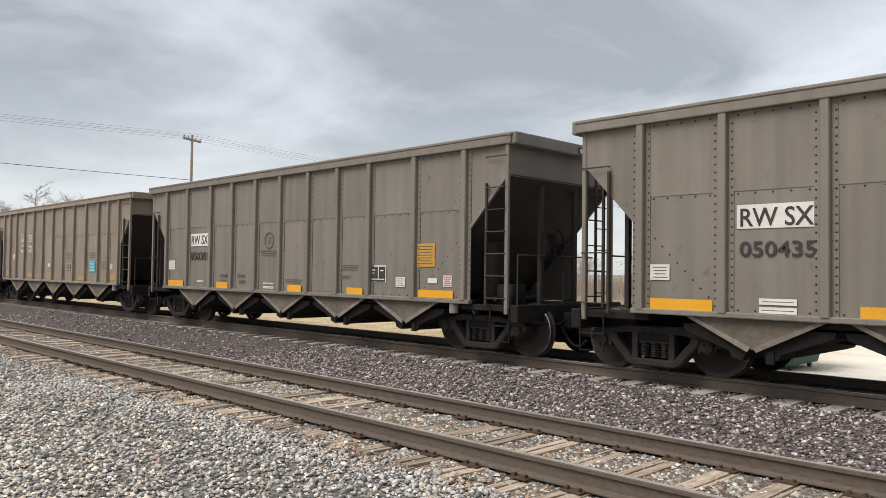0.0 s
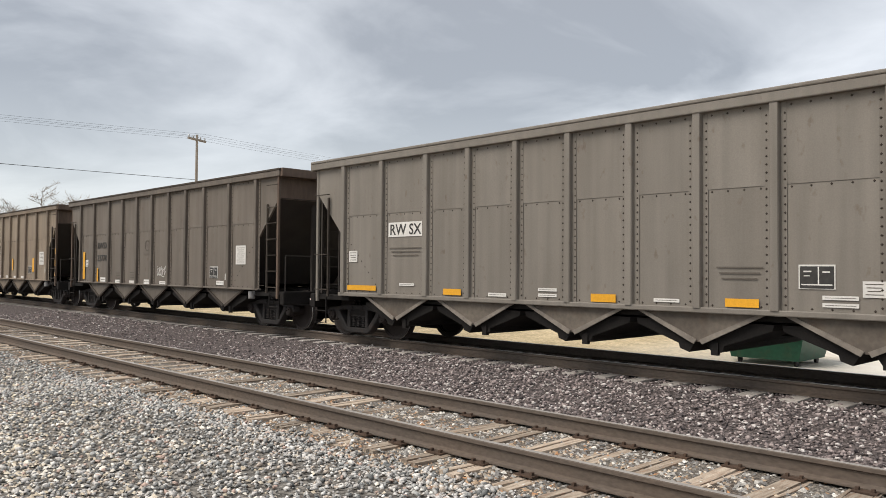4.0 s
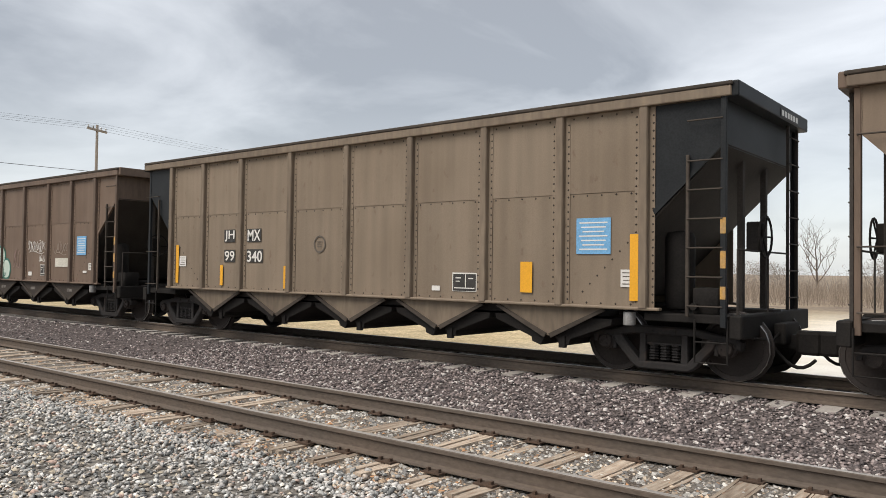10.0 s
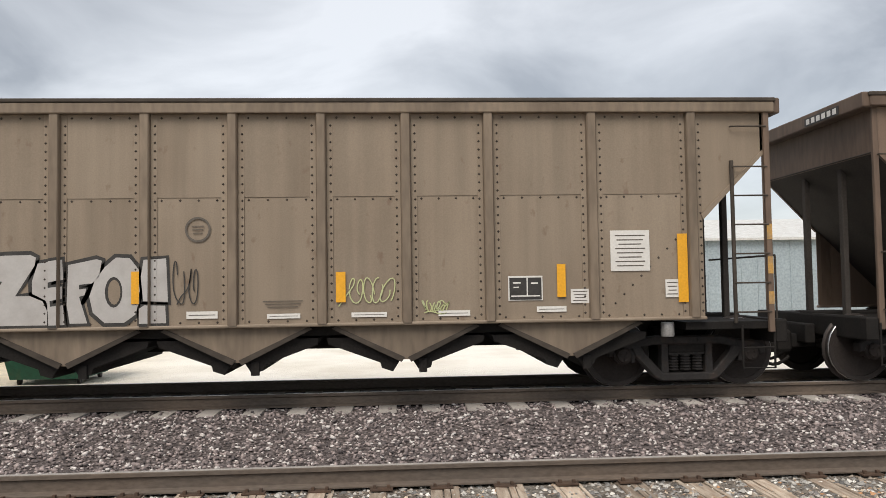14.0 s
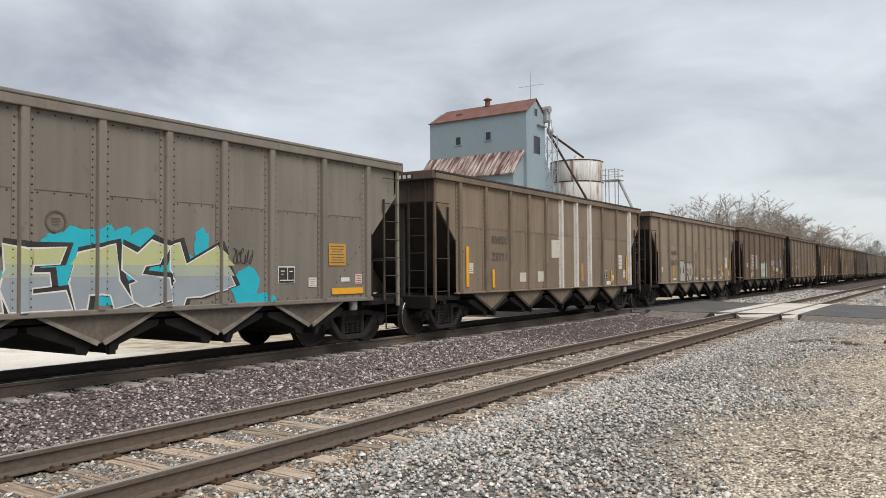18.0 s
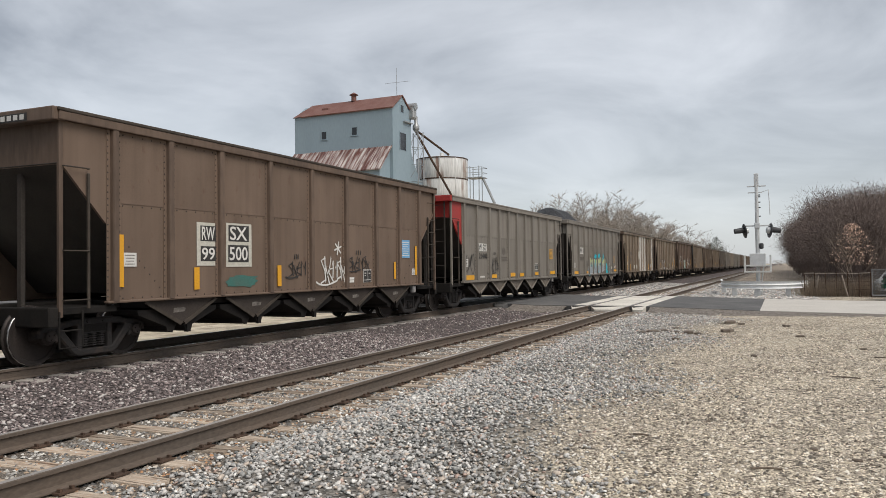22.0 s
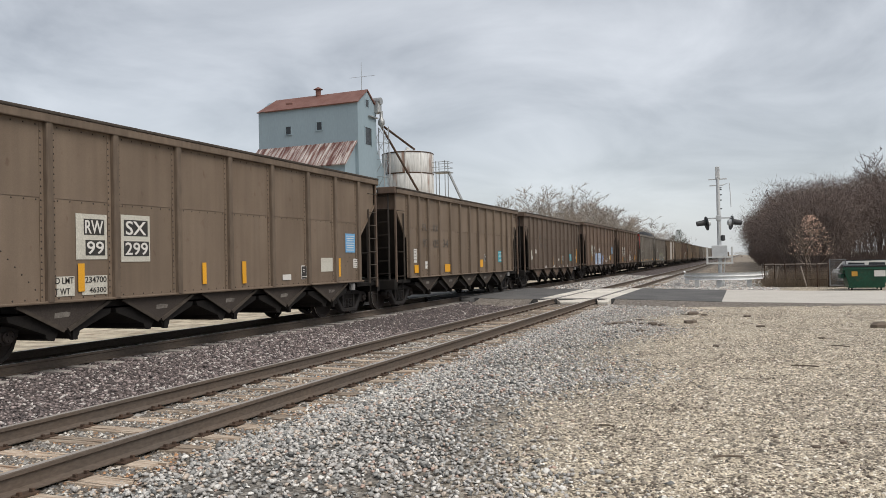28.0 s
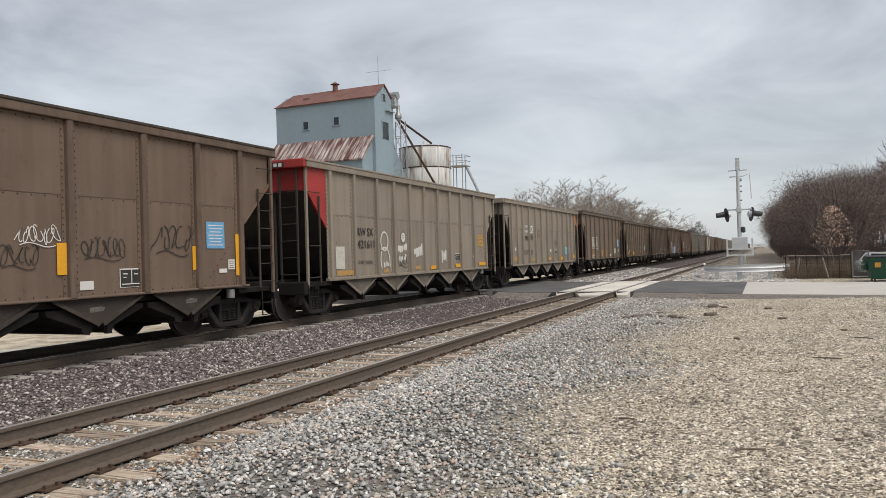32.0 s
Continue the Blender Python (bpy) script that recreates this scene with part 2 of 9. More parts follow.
POSTPAINT = {
    "sand": material("grimy_sand_post", (0.20, 0.155, 0.112), (0.13, 0.098, 0.07), 0.66, scale=1.4, fine=13, bump=0.06, stretch=(1, 1, 0.25), amount=0.8, vary=0.08),
    "khaki": material("grimy_khaki_post", (0.185, 0.143, 0.102), (0.12, 0.09, 0.064), 0.66, scale=1.4, fine=13, bump=0.06, stretch=(1, 1, 0.25), amount=0.8, vary=0.08),
    "slate": material("grimy_slate_post", (0.135, 0.113, 0.092), (0.092, 0.076, 0.061), 0.66, scale=1.4, fine=13, bump=0.06, stretch=(1, 1, 0.25), amount=0.8, vary=0.08),
    "cocoa": material("grimy_cocoa_post", (0.15, 0.112, 0.08), (0.10, 0.073, 0.052), 0.66, scale=1.4, fine=13, bump=0.06, stretch=(1, 1, 0.25), amount=0.8, vary=0.08),
    "brown": material("grimy_brown_post", (0.135, 0.093, 0.067), (0.085, 0.058, 0.042), 0.66, scale=1.4, fine=13, bump=0.06, stretch=(1, 1, 0.25), amount=0.8, vary=0.08),
}
HOPTAUPE = material("road_grimed_hopper_sheet", (0.155, 0.130, 0.104), (0.085, 0.069, 0.055), 0.7, scale=1.6, fine=14, bump=0.08, amount=0.9, rust=(0.11, 0.07, 0.045), rust_amount=0.5)
POSTTAUPE = material("pale_hopper_flange", (0.24, 0.21, 0.175), (0.14, 0.12, 0.10), 0.65, scale=2.5, fine=14, bump=0.05, amount=0.8)
VALVE = material("dull_bright_cylinder", (0.34, 0.33, 0.32), (0.22, 0.21, 0.2), 0.45, 0.3, scale=6, bump=0.03)
CHORDGRIME = material("coal_stained_chord", (0.075, 0.062, 0.051), (0.045, 0.038, 0.032), 0.7, scale=1.5, fine=14, bump=0.1, stretch=(0.6, 1, 1), amount=0.8, spec=0.12)
TRUCKSTEEL = material("dusty_cast_steel", (0.033, 0.030, 0.029), (0.022, 0.020, 0.019), 0.7, scale=3, fine=25, bump=0.25, rust=(0.075, 0.052, 0.04), rust_amount=0.4, spec=0.2)
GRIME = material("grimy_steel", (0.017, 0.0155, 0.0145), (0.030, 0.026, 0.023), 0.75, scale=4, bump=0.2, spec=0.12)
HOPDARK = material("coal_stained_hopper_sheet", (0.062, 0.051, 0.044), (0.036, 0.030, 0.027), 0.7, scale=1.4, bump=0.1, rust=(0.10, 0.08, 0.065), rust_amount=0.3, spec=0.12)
RIVET = material("dark_rivet_head", (0.060, 0.048, 0.040), (0.04, 0.033, 0.028), 0.6, scale=6, bump=0.05, spec=0.12)
# one dark tone for slope sheets, end struts, end ladders and hand rails
DARKEND = material("dark_end_steel", (0.062, 0.054, 0.048), (0.040, 0.035, 0.032), 0.75, scale=2, bump=0.1, spec=0.12)
BLACKPAINT = material("black_end_paint", (0.018, 0.02, 0.022), (0.03, 0.032, 0.034), 0.5, scale=2, bump=0.05, spec=0.12)
REDPAINT = material("red_end_paint", (0.36, 0.035, 0.03), (0.26, 0.03, 0.025), 0.5, scale=2, bump=0.05)
ORANGEPAINT = material("orange_end_paint", (0.45, 0.15, 0.03), (0.3, 0.1, 0.03), 0.5, scale=2, bump=0.05)
SILVERPOST = material("bare_galvanised_post", (0.60, 0.57, 0.53), (0.45, 0.41, 0.37), 0.5, scale=4, bump=0.05)
YELLOW = material("yellow_reflector", (0.74, 0.36, 0.02), (0.62, 0.30, 0.02), 0.45, scale=2.5, bump=0.01, amount=0.4, grain=(0.91, 1.07), vary=0.05)
WHITE = material("white_paint", (0.70, 0.68, 0.64), (0.55, 0.52, 0.47), 0.55, scale=3, bump=0.01, amount=0.4, grain=(0.94, 1.04))
STICKER = material("pale_sticker", (0.66, 0.64, 0.60), (0.56, 0.54, 0.50), 0.55, scale=3, bump=0.01, amount=0.4, grain=(0.94, 1.04))
STENCIL = material("black_stencil", (0.03, 0.028, 0.026), (0.06, 0.055, 0.05), 0.6, scale=8, bump=0.0)
FADED = material("faded_stencil", (0.10, 0.085, 0.07), (0.14, 0.12, 0.1), 0.7, scale=8, bump=0.0)
BLUE = material("blue_sticker", (0.16, 0.38, 0.62), (0.13, 0.3, 0.5), 0.5, scale=5, bump=0.02)
CYAN = material("teal_sticker", (0.03, 0.33, 0.42), (0.03, 0.25, 0.33), 0.5, scale=5, bump=0.02)
GOLD = material("gold_paint", (0.55, 0.30, 0.045), (0.4, 0.2, 0.04), 0.55, scale=3, bump=0.02)
PRIMER = material("pale_primer_patch", (0.55, 0.53, 0.46), (0.46, 0.43, 0.36), 0.7, scale=5, bump=0.03)
COAL = material("coal", (0.012, 0.012, 0.013), (0.03, 0.03, 0.03), 0.55, scale=6, bump=0.6, fine=25, dist=0.05)
RAILTOP = material("polished_rail_steel", (0.48, 0.45, 0.42), (0.36, 0.33, 0.30), 0.38, 0.35, scale=3, stretch=(0.2, 1, 1), bump=0.03)
RAILSIDE = material("rusty_rail_steel", (0.115, 0.094, 0.078), (0.14, 0.105, 0.08), 0.8, scale=3, stretch=(0.4, 1, 1), bump=0.2, spec=0.12)
TIEWOOD = material("weathered_tie_timber", (0.46, 0.385, 0.305), (0.24, 0.18, 0.135), 0.9, scale=5, fine=60, stretch=(6, 0.7, 4), bump=0.5, amount=0.9, vary=0.38, rust=(0.33, 0.19, 0.12), rust_amount=0.5, spec=0.12)
TIECON = material("concrete_tie", (0.42, 0.385, 0.35), (0.28, 0.25, 0.23), 0.9, scale=4, fine=60, bump=0.2, vary=0.15)
PLATE = material("rusty_tie_plate", (0.075, 0.052, 0.04), (0.12, 0.075, 0.05), 0.85, scale=8, bump=0.3, spec=0.12)


# ---- mesh helpers ----
class Shape:
    """Collects boxes, prisms, tubes and lathed forms as one mesh."""

    def __init__(self):
        self.v, self.f, self.mi = [], [], []
        self.slot = 0

    def add(self, verts, faces):
        o = len(self.v)
        self.v += verts
        self.f += [tuple(i + o for i in f) for f in faces]
        self.mi += [self.slot] * len(faces)
        return self

    def box(self, x0, x1, y0, y1, z0, z1, c=0.0):
        """A box, its edges along z (c > 0) and its top chamfered."""
        if not c:
            v = [(x, y, z) for z in (z0, z1) for x, y in ((x0, y0), (x1, y0), (x1, y1), (x0, y1))]
            return self.add(v, [(3, 2, 1, 0), (4, 5, 6, 7), (0, 1, 5, 4), (1, 2, 6, 5), (2, 3, 7, 6), (3, 0, 4, 7)])
        def ring(z, d):
            a, b, e, g = x0 + d, x1 - d, y0 + d, y1 - d
            return [(a + c, e, z), (b - c, e, z), (b, e + c, z), (b, g - c, z), (b - c, g, z), (a + c, g, z), (a, g - c, z), (a, e + c, z)]
        v = ring(z0, c * 0.5) + ring(z0 + c, 0) + ring(z1 - c, 0) + ring(z1, c * 0.5)
        f = [tuple(range(7, -1, -1)), tuple(range(24, 32))]
        for r in range(3):
            f += [(r * 8 + i, r * 8 + (i + 1) % 8, r * 8 + 8 + (i + 1) % 8, r * 8 + 8 + i) for i in range(8)]
        return self.add(v, f)

    def prism(self, outline, a, b, axis="y"):
        """A closed outline (two coordinates) drawn out from a to b along an axis."""
        put = {"y": lambda p, t: (p[0], t, p[1]), "x": lambda p, t: (t, p[0], p[1]), "z": lambda p, t: (p[0], p[1], t)}[axis]
        n = len(outline)
        v = [put(p, a) for p in outline] + [put(p, b) for p in outline]
        f = [tuple(range(n)), tuple(range(2 * n - 1, n - 1, -1))] + [(i, n + i, n + (i + 1) % n, (i + 1) % n) for i in range(n)]
        return self.add(v, f)

    def tube(self, p, q, r0, r1=None, n=8):
        p, q = Vector(p), Vector(q)
        r1 = r0 if r1 is None else r1
        d = (q - p).normalized()
        u = d.orthogonal().normalized()
        w = d.cross(u)
        v = []
        for c, r in ((p, r0), (q, r1)):
            v += [tuple(c + (u * math.cos(a) + w * math.sin(a)) * r) for a in (2 * math.pi * i / n for i in range(n))]
        f = [tuple(range(n - 1, -1, -1)), tuple(range(n, 2 * n))] + [(i, (i + 1) % n, n + (i + 1) % n, n + i) for i in range(n)]
        return self.add(v, f)

    def pipe(self, pts, r, n=6):
        """One bent tube through pts."""
        pts = [Vector(p) for p in pts]
        v, u = [], None
        for i, p in enumerate(pts):
            d = (pts[min(i + 1, len(pts) - 1)] - pts[max(i - 1, 0)]).normalized()
            u = d.orthogonal().normalized() if u is None else (u - d * u.dot(d)).normalized()
            w = d.cross(u)
            v += [tuple(p + (u * math.cos(a) + w * math.sin(a)) * r) for a in (2 * math.pi * k / n for k in range(n))]
        f = [tuple(range(n - 1, -1, -1)), tuple(range(len(v) - n, len(v)))]
        for i in range(len(pts) - 1):
            f += [(i * n + k, i * n + (k + 1) % n, i * n + n + (k + 1) % n, i * n + n + k) for k in range(n)]
        return self.add(v, f)

    def lathe(self, profile, n=24, axis="y", at=(0, 0, 0), cap=True):
        """profile: (radius, position along the axis), turned round the axis."""
        v = []
        for r, t in profile:
            for i in range(n):
                a = 2 * math.pi * i / n
                c, s = r * math.cos(a), r * math.sin(a)
                p = (c, t, s) if axis == "y" else ((t, c, s) if axis == "x" else (c, s, t))
                v.append((p[0] + at[0], p[1] + at[1], p[2] + at[2]))
        f = []
        for k in range(len(profile) - 1):
            f += [(k * n + i, k * n + (i + 1) % n, k * n + n + (i + 1) % n, k * n + n + i) for i in range(n)]
        if cap:
            f += [tuple(range(n - 1, -1, -1)), tuple(range((len(profile) - 1) * n, len(profile) * n))]
        return self.add(v, f)

    def mesh(self, name, *mats, smooth=False):
        me = bpy.data.meshes.new(name)
        me.from_pydata(self.v, [], self.f)
        for m in mats:
            me.materials.append(m)
        if len(mats) > 1:
            me.polygons.foreach_set("material_index", self.mi)
        bm = bmesh.new()
        bm.from_mesh(me)
        bmesh.ops.recalc_face_normals(bm, faces=bm.faces)
        bm.to_mesh(me)
        bm.free()
        if smooth:
            me.shade_smooth()
            me.set_sharp_from_angle(angle=radians(40))
        return me


def part(name, data, parent, label="", m=None):
    """Links a mesh as one part under a thing or a part."""
    ob = new(name, data)
    ob.parent = parent
    if m is not None:
        ob.matrix_basis = m
    if label:
        ob["label"] = label
    return ob


def empty(name, m, label="", category="", group="", kind=""):
    ob = new(name)
    ob.matrix_basis = m
    ob.empty_display_size = 0.2
    return tagged(ob, label, category, group, kind)


MESHES = {}


EXTRA = 0.0


def cached(key, build):
    """A mesh made once for each key, and for each height of car body."""
    key = (EXTRA, key)
    if key not in MESHES:
        MESHES[key] = build()
    return MESHES[key]


def text_mesh(words, size, mat, bold=0.0, width=1.0):
    def build():
        cu = bpy.data.curves.new("writing", "FONT")
        cu.body, cu.size, cu.align_x, cu.align_y, cu.offset, cu.extrude = words, size, "CENTER", "CENTER", bold, 0.0015
        cu.resolution_u = 3
        ob = bpy.data.objects.new("writing", cu)
        me = bpy.data.meshes.new_from_object(ob)
        me.transform(Matrix.Diagonal((width, 1, 1, 1)) )
        me.materials.clear()
        me.materials.append(mat)
        bpy.data.objects.remove(ob)
        return me
    return cached(("text", words, size, mat.name, bold, width), build)


# ---- the coal train: z = 0 at the rail head, x along the car, the near side at negative y ----
TRACK_Y, RAIL_Z = 11.53, 0.385
PITCH = 15.1
POSTS = {
    "A": (0.15, [-5.92, -5.1, -4.28, -3.25, -2.15, -1.1, -0.02, 1.05, 2.1, 3.2, 4.3, 5.1, 5.93]),
    "B": (0.19, [-5.8, -4.57, -3.28, -2.2, -1.11, -0.04, 1.06, 2.12, 3.17, 4.5, 5.8]),
    "C": (0.20, [-5.8, -4.55, -3.2, -1.63, -0.05, 1.5, 3.05, 4.42, 5.72]),
}
TOP, CHORD, SEAM, SILL, HOP, APEX = 3.78, 3.595, 2.56, 0.975, 0.78, 0.50
SHEET = 1.53


def panel_mesh(w, mat, upper):
    def build():
        s = Shape()
        if upper:
            s.box(-w / 2, w / 2, -0.008, 0.02, SEAM, CHORD + 0.02)
        else:
            s.box(-w / 2, w / 2, 0, 0.02, SILL - 0.02, SEAM)
        return s.mesh("panel", mat)
    return cached(("panel", round(w, 3), mat.name, upper), build)


def post_mesh(w, mat, hat):
    def build():
        s = Shape()
        h = w / 2
        # a hat-section post with its two flanges
        s.prism([(-h * 0.5, -0.085), (h * 0.5, -0.085), (h * 0.62, -0.07), (h * 0.72, 0.0), (-h * 0.72, 0.0), (-h * 0.62, -0.07)], SILL - 0.01, CHORD, "z")
        s.slot = 1
        s.box(-h - 0.045, -h * 0.72, -0.014, 0, SILL, CHORD)
        s.box(h * 0.72, h + 0.045, -0.014, 0, SILL, CHORD)
        return s.mesh("side_post", hat, mat)
    return cached(("post", w, mat.name), build)


def rivet_mesh(kind):
    def build():
        w, xs = POSTS[kind]
        pts = []
        for x in xs:
            for dx in (-w / 2 - 0.022, w / 2 + 0.022):
                z = SILL + 0.07
                while z < CHORD - 0.05:
                    pts.append((x + dx, SHEET + 0.014, z))
                    z += 0.105
        # the slope sheet's edge shows as a slanting row
        for g in (-1, 1):
            for i in range(9):
                pts.append((g * (4.78 + 0.115 * i), SHEET, 1.16 + 0.115 * i))
        edges = [-6.7] + xs + [6.7]
        for a, b in zip(edges, edges[1:]):
            if a < -6 or b > 6:
                continue
            n = max(3, int((b - a - w) / 0.2))
            for i in range(n):
                x = a + w / 2 + 0.1 + (b - a - w - 0.2) * i / (n - 1)
                for z in (SEAM - 0.035, CHORD - 0.045, SILL + 0.03):
                    pts.append((x, SHEET + (0.008 if z > SEAM else 0.0), z))
        s = Shape()
        for x, y, z in pts:
            r = 0.018
            s.add([(x - r, -y, z), (x, -y, z - r), (x + r, -y, z), (x, -y, z + r), (x, -y - 0.012, z)], [(0, 1, 4), (1, 2, 4), (2, 3, 4), (3, 0, 4)])
        return s.mesh("rivets", RIVET)
    return cached(("rivets", kind), build)


def cheek_mesh(mat, post):
    """The side sheet of the end bay, cut along the slope sheet."""
    def build():
        s = Shape()
        s.prism([(post, CHORD + 0.02), (6.80, CHORD + 0.02), (6.80, 3.16), (post + 0.12, 2.28), (post, 2.28)], 0, 0.02)
        s.prism([(6.80, 3.16), (6.80, 3.10), (post + 0.15, 2.22), (post + 0.12, 2.28)], -0.03, 0.02)
        return s.mesh("end_bay_sheet", mat)
    return cached(("cheek", mat.name, round(post, 2)), build)


def slope_mesh(mat):
    def build():
        s = Shape()
        s.prism([(6.76, 3.14), (6.80, 3.10), (4.75, 1.06), (4.70, 1.12)], -SHEET + 0.02, SHEET - 0.02)
        return s.mesh("slope_sheet", mat)
    return cached(("slope", mat.name), build)


def end_wall_mesh(mat):
    def build():
        s = Shape()
        s.box(6.74, 6.79, -SHEET, SHEET, 3.08, CHORD + 0.05)
        s.box(6.76, 6.99, -1.60, 1.60, CHORD - 0.01, TOP + 0.004, 0.015)
        return s.mesh("end_wall", mat)
    return cached(("end_wall", mat.name), build)


def hopper_mesh(mat, edge):
    def build():
        s = Shape()
        s.prism([(-0.90, 0.94), (0.90, 0.94), (0.86, 0.88), (0.06, APEX), (-0.06, APEX), (-0.86, 0.88)], -1.50, -1.46)
        s.slot = 1
        s.prism([(-0.93, 0.90), (-0.88, 0.93), (-0.02, APEX + 0.03), (-0.06, APEX - 0.03)], -1.53, -1.502)
        s.prism([(0.93, 0.90), (0.88, 0.93), (0.02, APEX + 0.03), (0.06, APEX - 0.03)], -1.53, -1.502)
        return s.mesh("hopper_side", mat, edge)
    return cached(("hopper", mat.name), build)


def door_mesh():
    def build():
        s = Shape()
        s.prism([(0.07, 0.50), (0.17, 0.345), (0.31, 0.39), (0.33, 0.46), (0.98, 0.70), (1.0, HOP), (0.3, HOP), (0.12, 0.56)], -1.44, 1.44)
        s.box(0.16, 0.26, -1.47, -1.40, 0.33, 0.5)
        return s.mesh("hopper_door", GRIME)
    return cached("door", build)


def slab(s, outline, y, thick, c):
    """A cast plate seen from -y: its outline, with the front edge rounded off by c."""
    n = len(outline)
    inner = []
    for i, p in enumerate(outline):
        a, b = outline[i - 1], outline[(i + 1) % n]
        d0, d1 = Vector((a[0] - p[0], a[1] - p[1])), Vector((b[0] - p[0], b[1] - p[1]))
        w = d0.normalized() + d1.normalized()
        if w.length < 0.05:
            w = Vector((-d1.y, d1.x))
        w = w.normalized()
        turn = d0.x * d1.y - d0.y * d1.x
        if turn * slab_side(outline) > 0:
            w = -w
        inner.append((p[0] + w.x * c, p[1] + w.y * c))
    v = [(a, y, b) for a, b in inner] + [(a, y + c, b) for a, b in outline] + [(a, y + thick, b) for a, b in outline]
    f = [tuple(range(n)), tuple(range(3 * n - 1, 2 * n - 1, -1))]
    for k in range(2):
        f += [(k * n + i, k * n + n + i, k * n + n + (i + 1) % n, k * n + (i + 1) % n) for i in range(n)]
    s.add(v, f)


def slab_side(outline):
    return 1 if sum(a[0] * b[1] - b[0] * a[1] for a, b in zip(outline, outline[1:] + outline[:1])) > 0 else -1


def side_frame_mesh():
    def build():
        s = Shape()
        y = -1.17
        # top compression member with its drooping ends over the bearings
        top = [(-1.06, 0.44), (-1.07, 0.55), (-0.98, 0.62), (-0.72, 0.645), (-0.45, 0.70), (0.45, 0.70), (0.72, 0.645), (0.98, 0.62), (1.07, 0.55), (1.06, 0.44), (0.99, 0.44), (0.96, 0.52), (0.74, 0.53), (0.45, 0.585), (-0.45, 0.585), (-0.74, 0.53), (-0.96, 0.52), (-0.99, 0.44)]
        slab(s, top, y, 0.15, 0.022)
        # bottom tension member: a shallow tray between two slanting arms
        low = [(-0.76, 0.56), (-0.62, 0.58), (-0.57, 0.48), (-0.33, 0.215), (0.33, 0.215), (0.57, 0.48), (0.62, 0.58), (0.76, 0.56), (0.70, 0.43), (0.44, 0.15), (0.35, 0.105), (-0.35, 0.105), (-0.44, 0.15), (-0.70, 0.43)]
        slab(s, low, y - 0.012, 0.16, 0.022)
        for g in (-1, 1):
            col = [(0.245 * g, 0.20), (0.355 * g, 0.20), (0.345 * g, 0.62), (0.255 * g, 0.62)]
            slab(s, col, y + 0.008, 0.13, 0.015)
            # pedestal jaw and bearing adapter
            slab(s, [(0.70 * g, 0.55), (0.70 * g, 0.36), (0.755 * g, 0.35), (0.765 * g, 0.55)], y + 0.01, 0.13, 0.012)
            s.box(min(0.765 * g, 0.955 * g), max(0.765 * g, 0.955 * g), y + 0.015, y + 0.13, 0.50, 0.575, 0.012)
        # brake beam ends and lugs on the frame
        for x in (-0.16, 0.16):
            s.tube((x, y - 0.02, 0.645), (x, y + 0.03, 0.645), 0.022, n=8)
        return s.mesh("side_frame", TRUCKSTEEL)
    return cached("side_frame", build)


def spring_mesh():
    def build():
        s = Shape()
        for x in (-0.165, 0.0, 0.165):
            prof = []
            for i in range(6):
                z = 0.238 + i * 0.037
                prof += [(0.058, z), (0.077, z + 0.011), (0.077, z + 0.017), (0.058, z + 0.028)]
            s.lathe(prof, 6, "z", (x, -1.085, 0))
        s.box(-0.245, 0.245, -1.14, -1.02, 0.452, 0.475)
        return s.mesh("spring_nest", TRUCKSTEEL)
    return cached("spring", build)


def bolster_mesh():
    def build():
        s = Shape()
        s.box(-0.26, 0.26, -1.14, 1.14, 0.47, 0.62, 0.02)
        s.box(-0.28, 0.28, -0.97, 0.97, 0.2, 0.5, 0.02)
        s.box(-0.2, 0.2, -0.5, 0.5, 0.6, 0.78, 0.02)
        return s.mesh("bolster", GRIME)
    return cached("bolster", build)


def wheelset_mesh():
    def build():
        s = Shape()
        for g in (-1, 1):
            s.slot = 0
            s.lathe([(0.075, 1.0 * g), (0.115, 0.83 * g), (0.13, 0.80 * g), (0.16, 0.775 * g), (0.36, 0.79 * g), (0.385, 0.825 * g)], 20)
            s.slot = 1
            s.lathe([(0.38, 0.824 * g), (0.385, 0.835 * g), (0.445, 0.838 * g), (0.450, 0.828 * g)], 20, cap=False)
            s.slot = 2
            s.lathe([(0.450, 0.828 * g), (0.4565, 0.822 * g), (0.457, 0.806 * g)], 20, cap=False)
            s.slot = 1
            s.lathe([(0.457, 0.806 * g), (0.458, 0.745 * g), (0.484, 0.725 * g), (0.484, 0.70 * g), (0.40, 0.695 * g)], 20, cap=False)
            s.slot = 0
            s.lathe([(0.125, 1.03 * g), (0.13, 1.05 * g), (0.13, 1.15 * g), (0.10, 1.165 * g), (0.10, 1.2 * g), (0.085, 1.215 * g)], 10)
            for i in range(3):
                t = 2 * math.pi * i / 3 + 0.4
                s.tube((0.05 * math.cos(t), 1.215 * g, 0.05 * math.sin(t)), (0.05 * math.cos(t), 1.235 * g, 0.05 * math.sin(t)), 0.016, n=6)
        s.tube((0, -0.8, 0), (0, 0.8, 0), 0.08, n=8)
        return s.mesh("wheelset", WHEELPLATE, WHEELRIM, TREAD, smooth=True)
    return cached("wheelset", build)


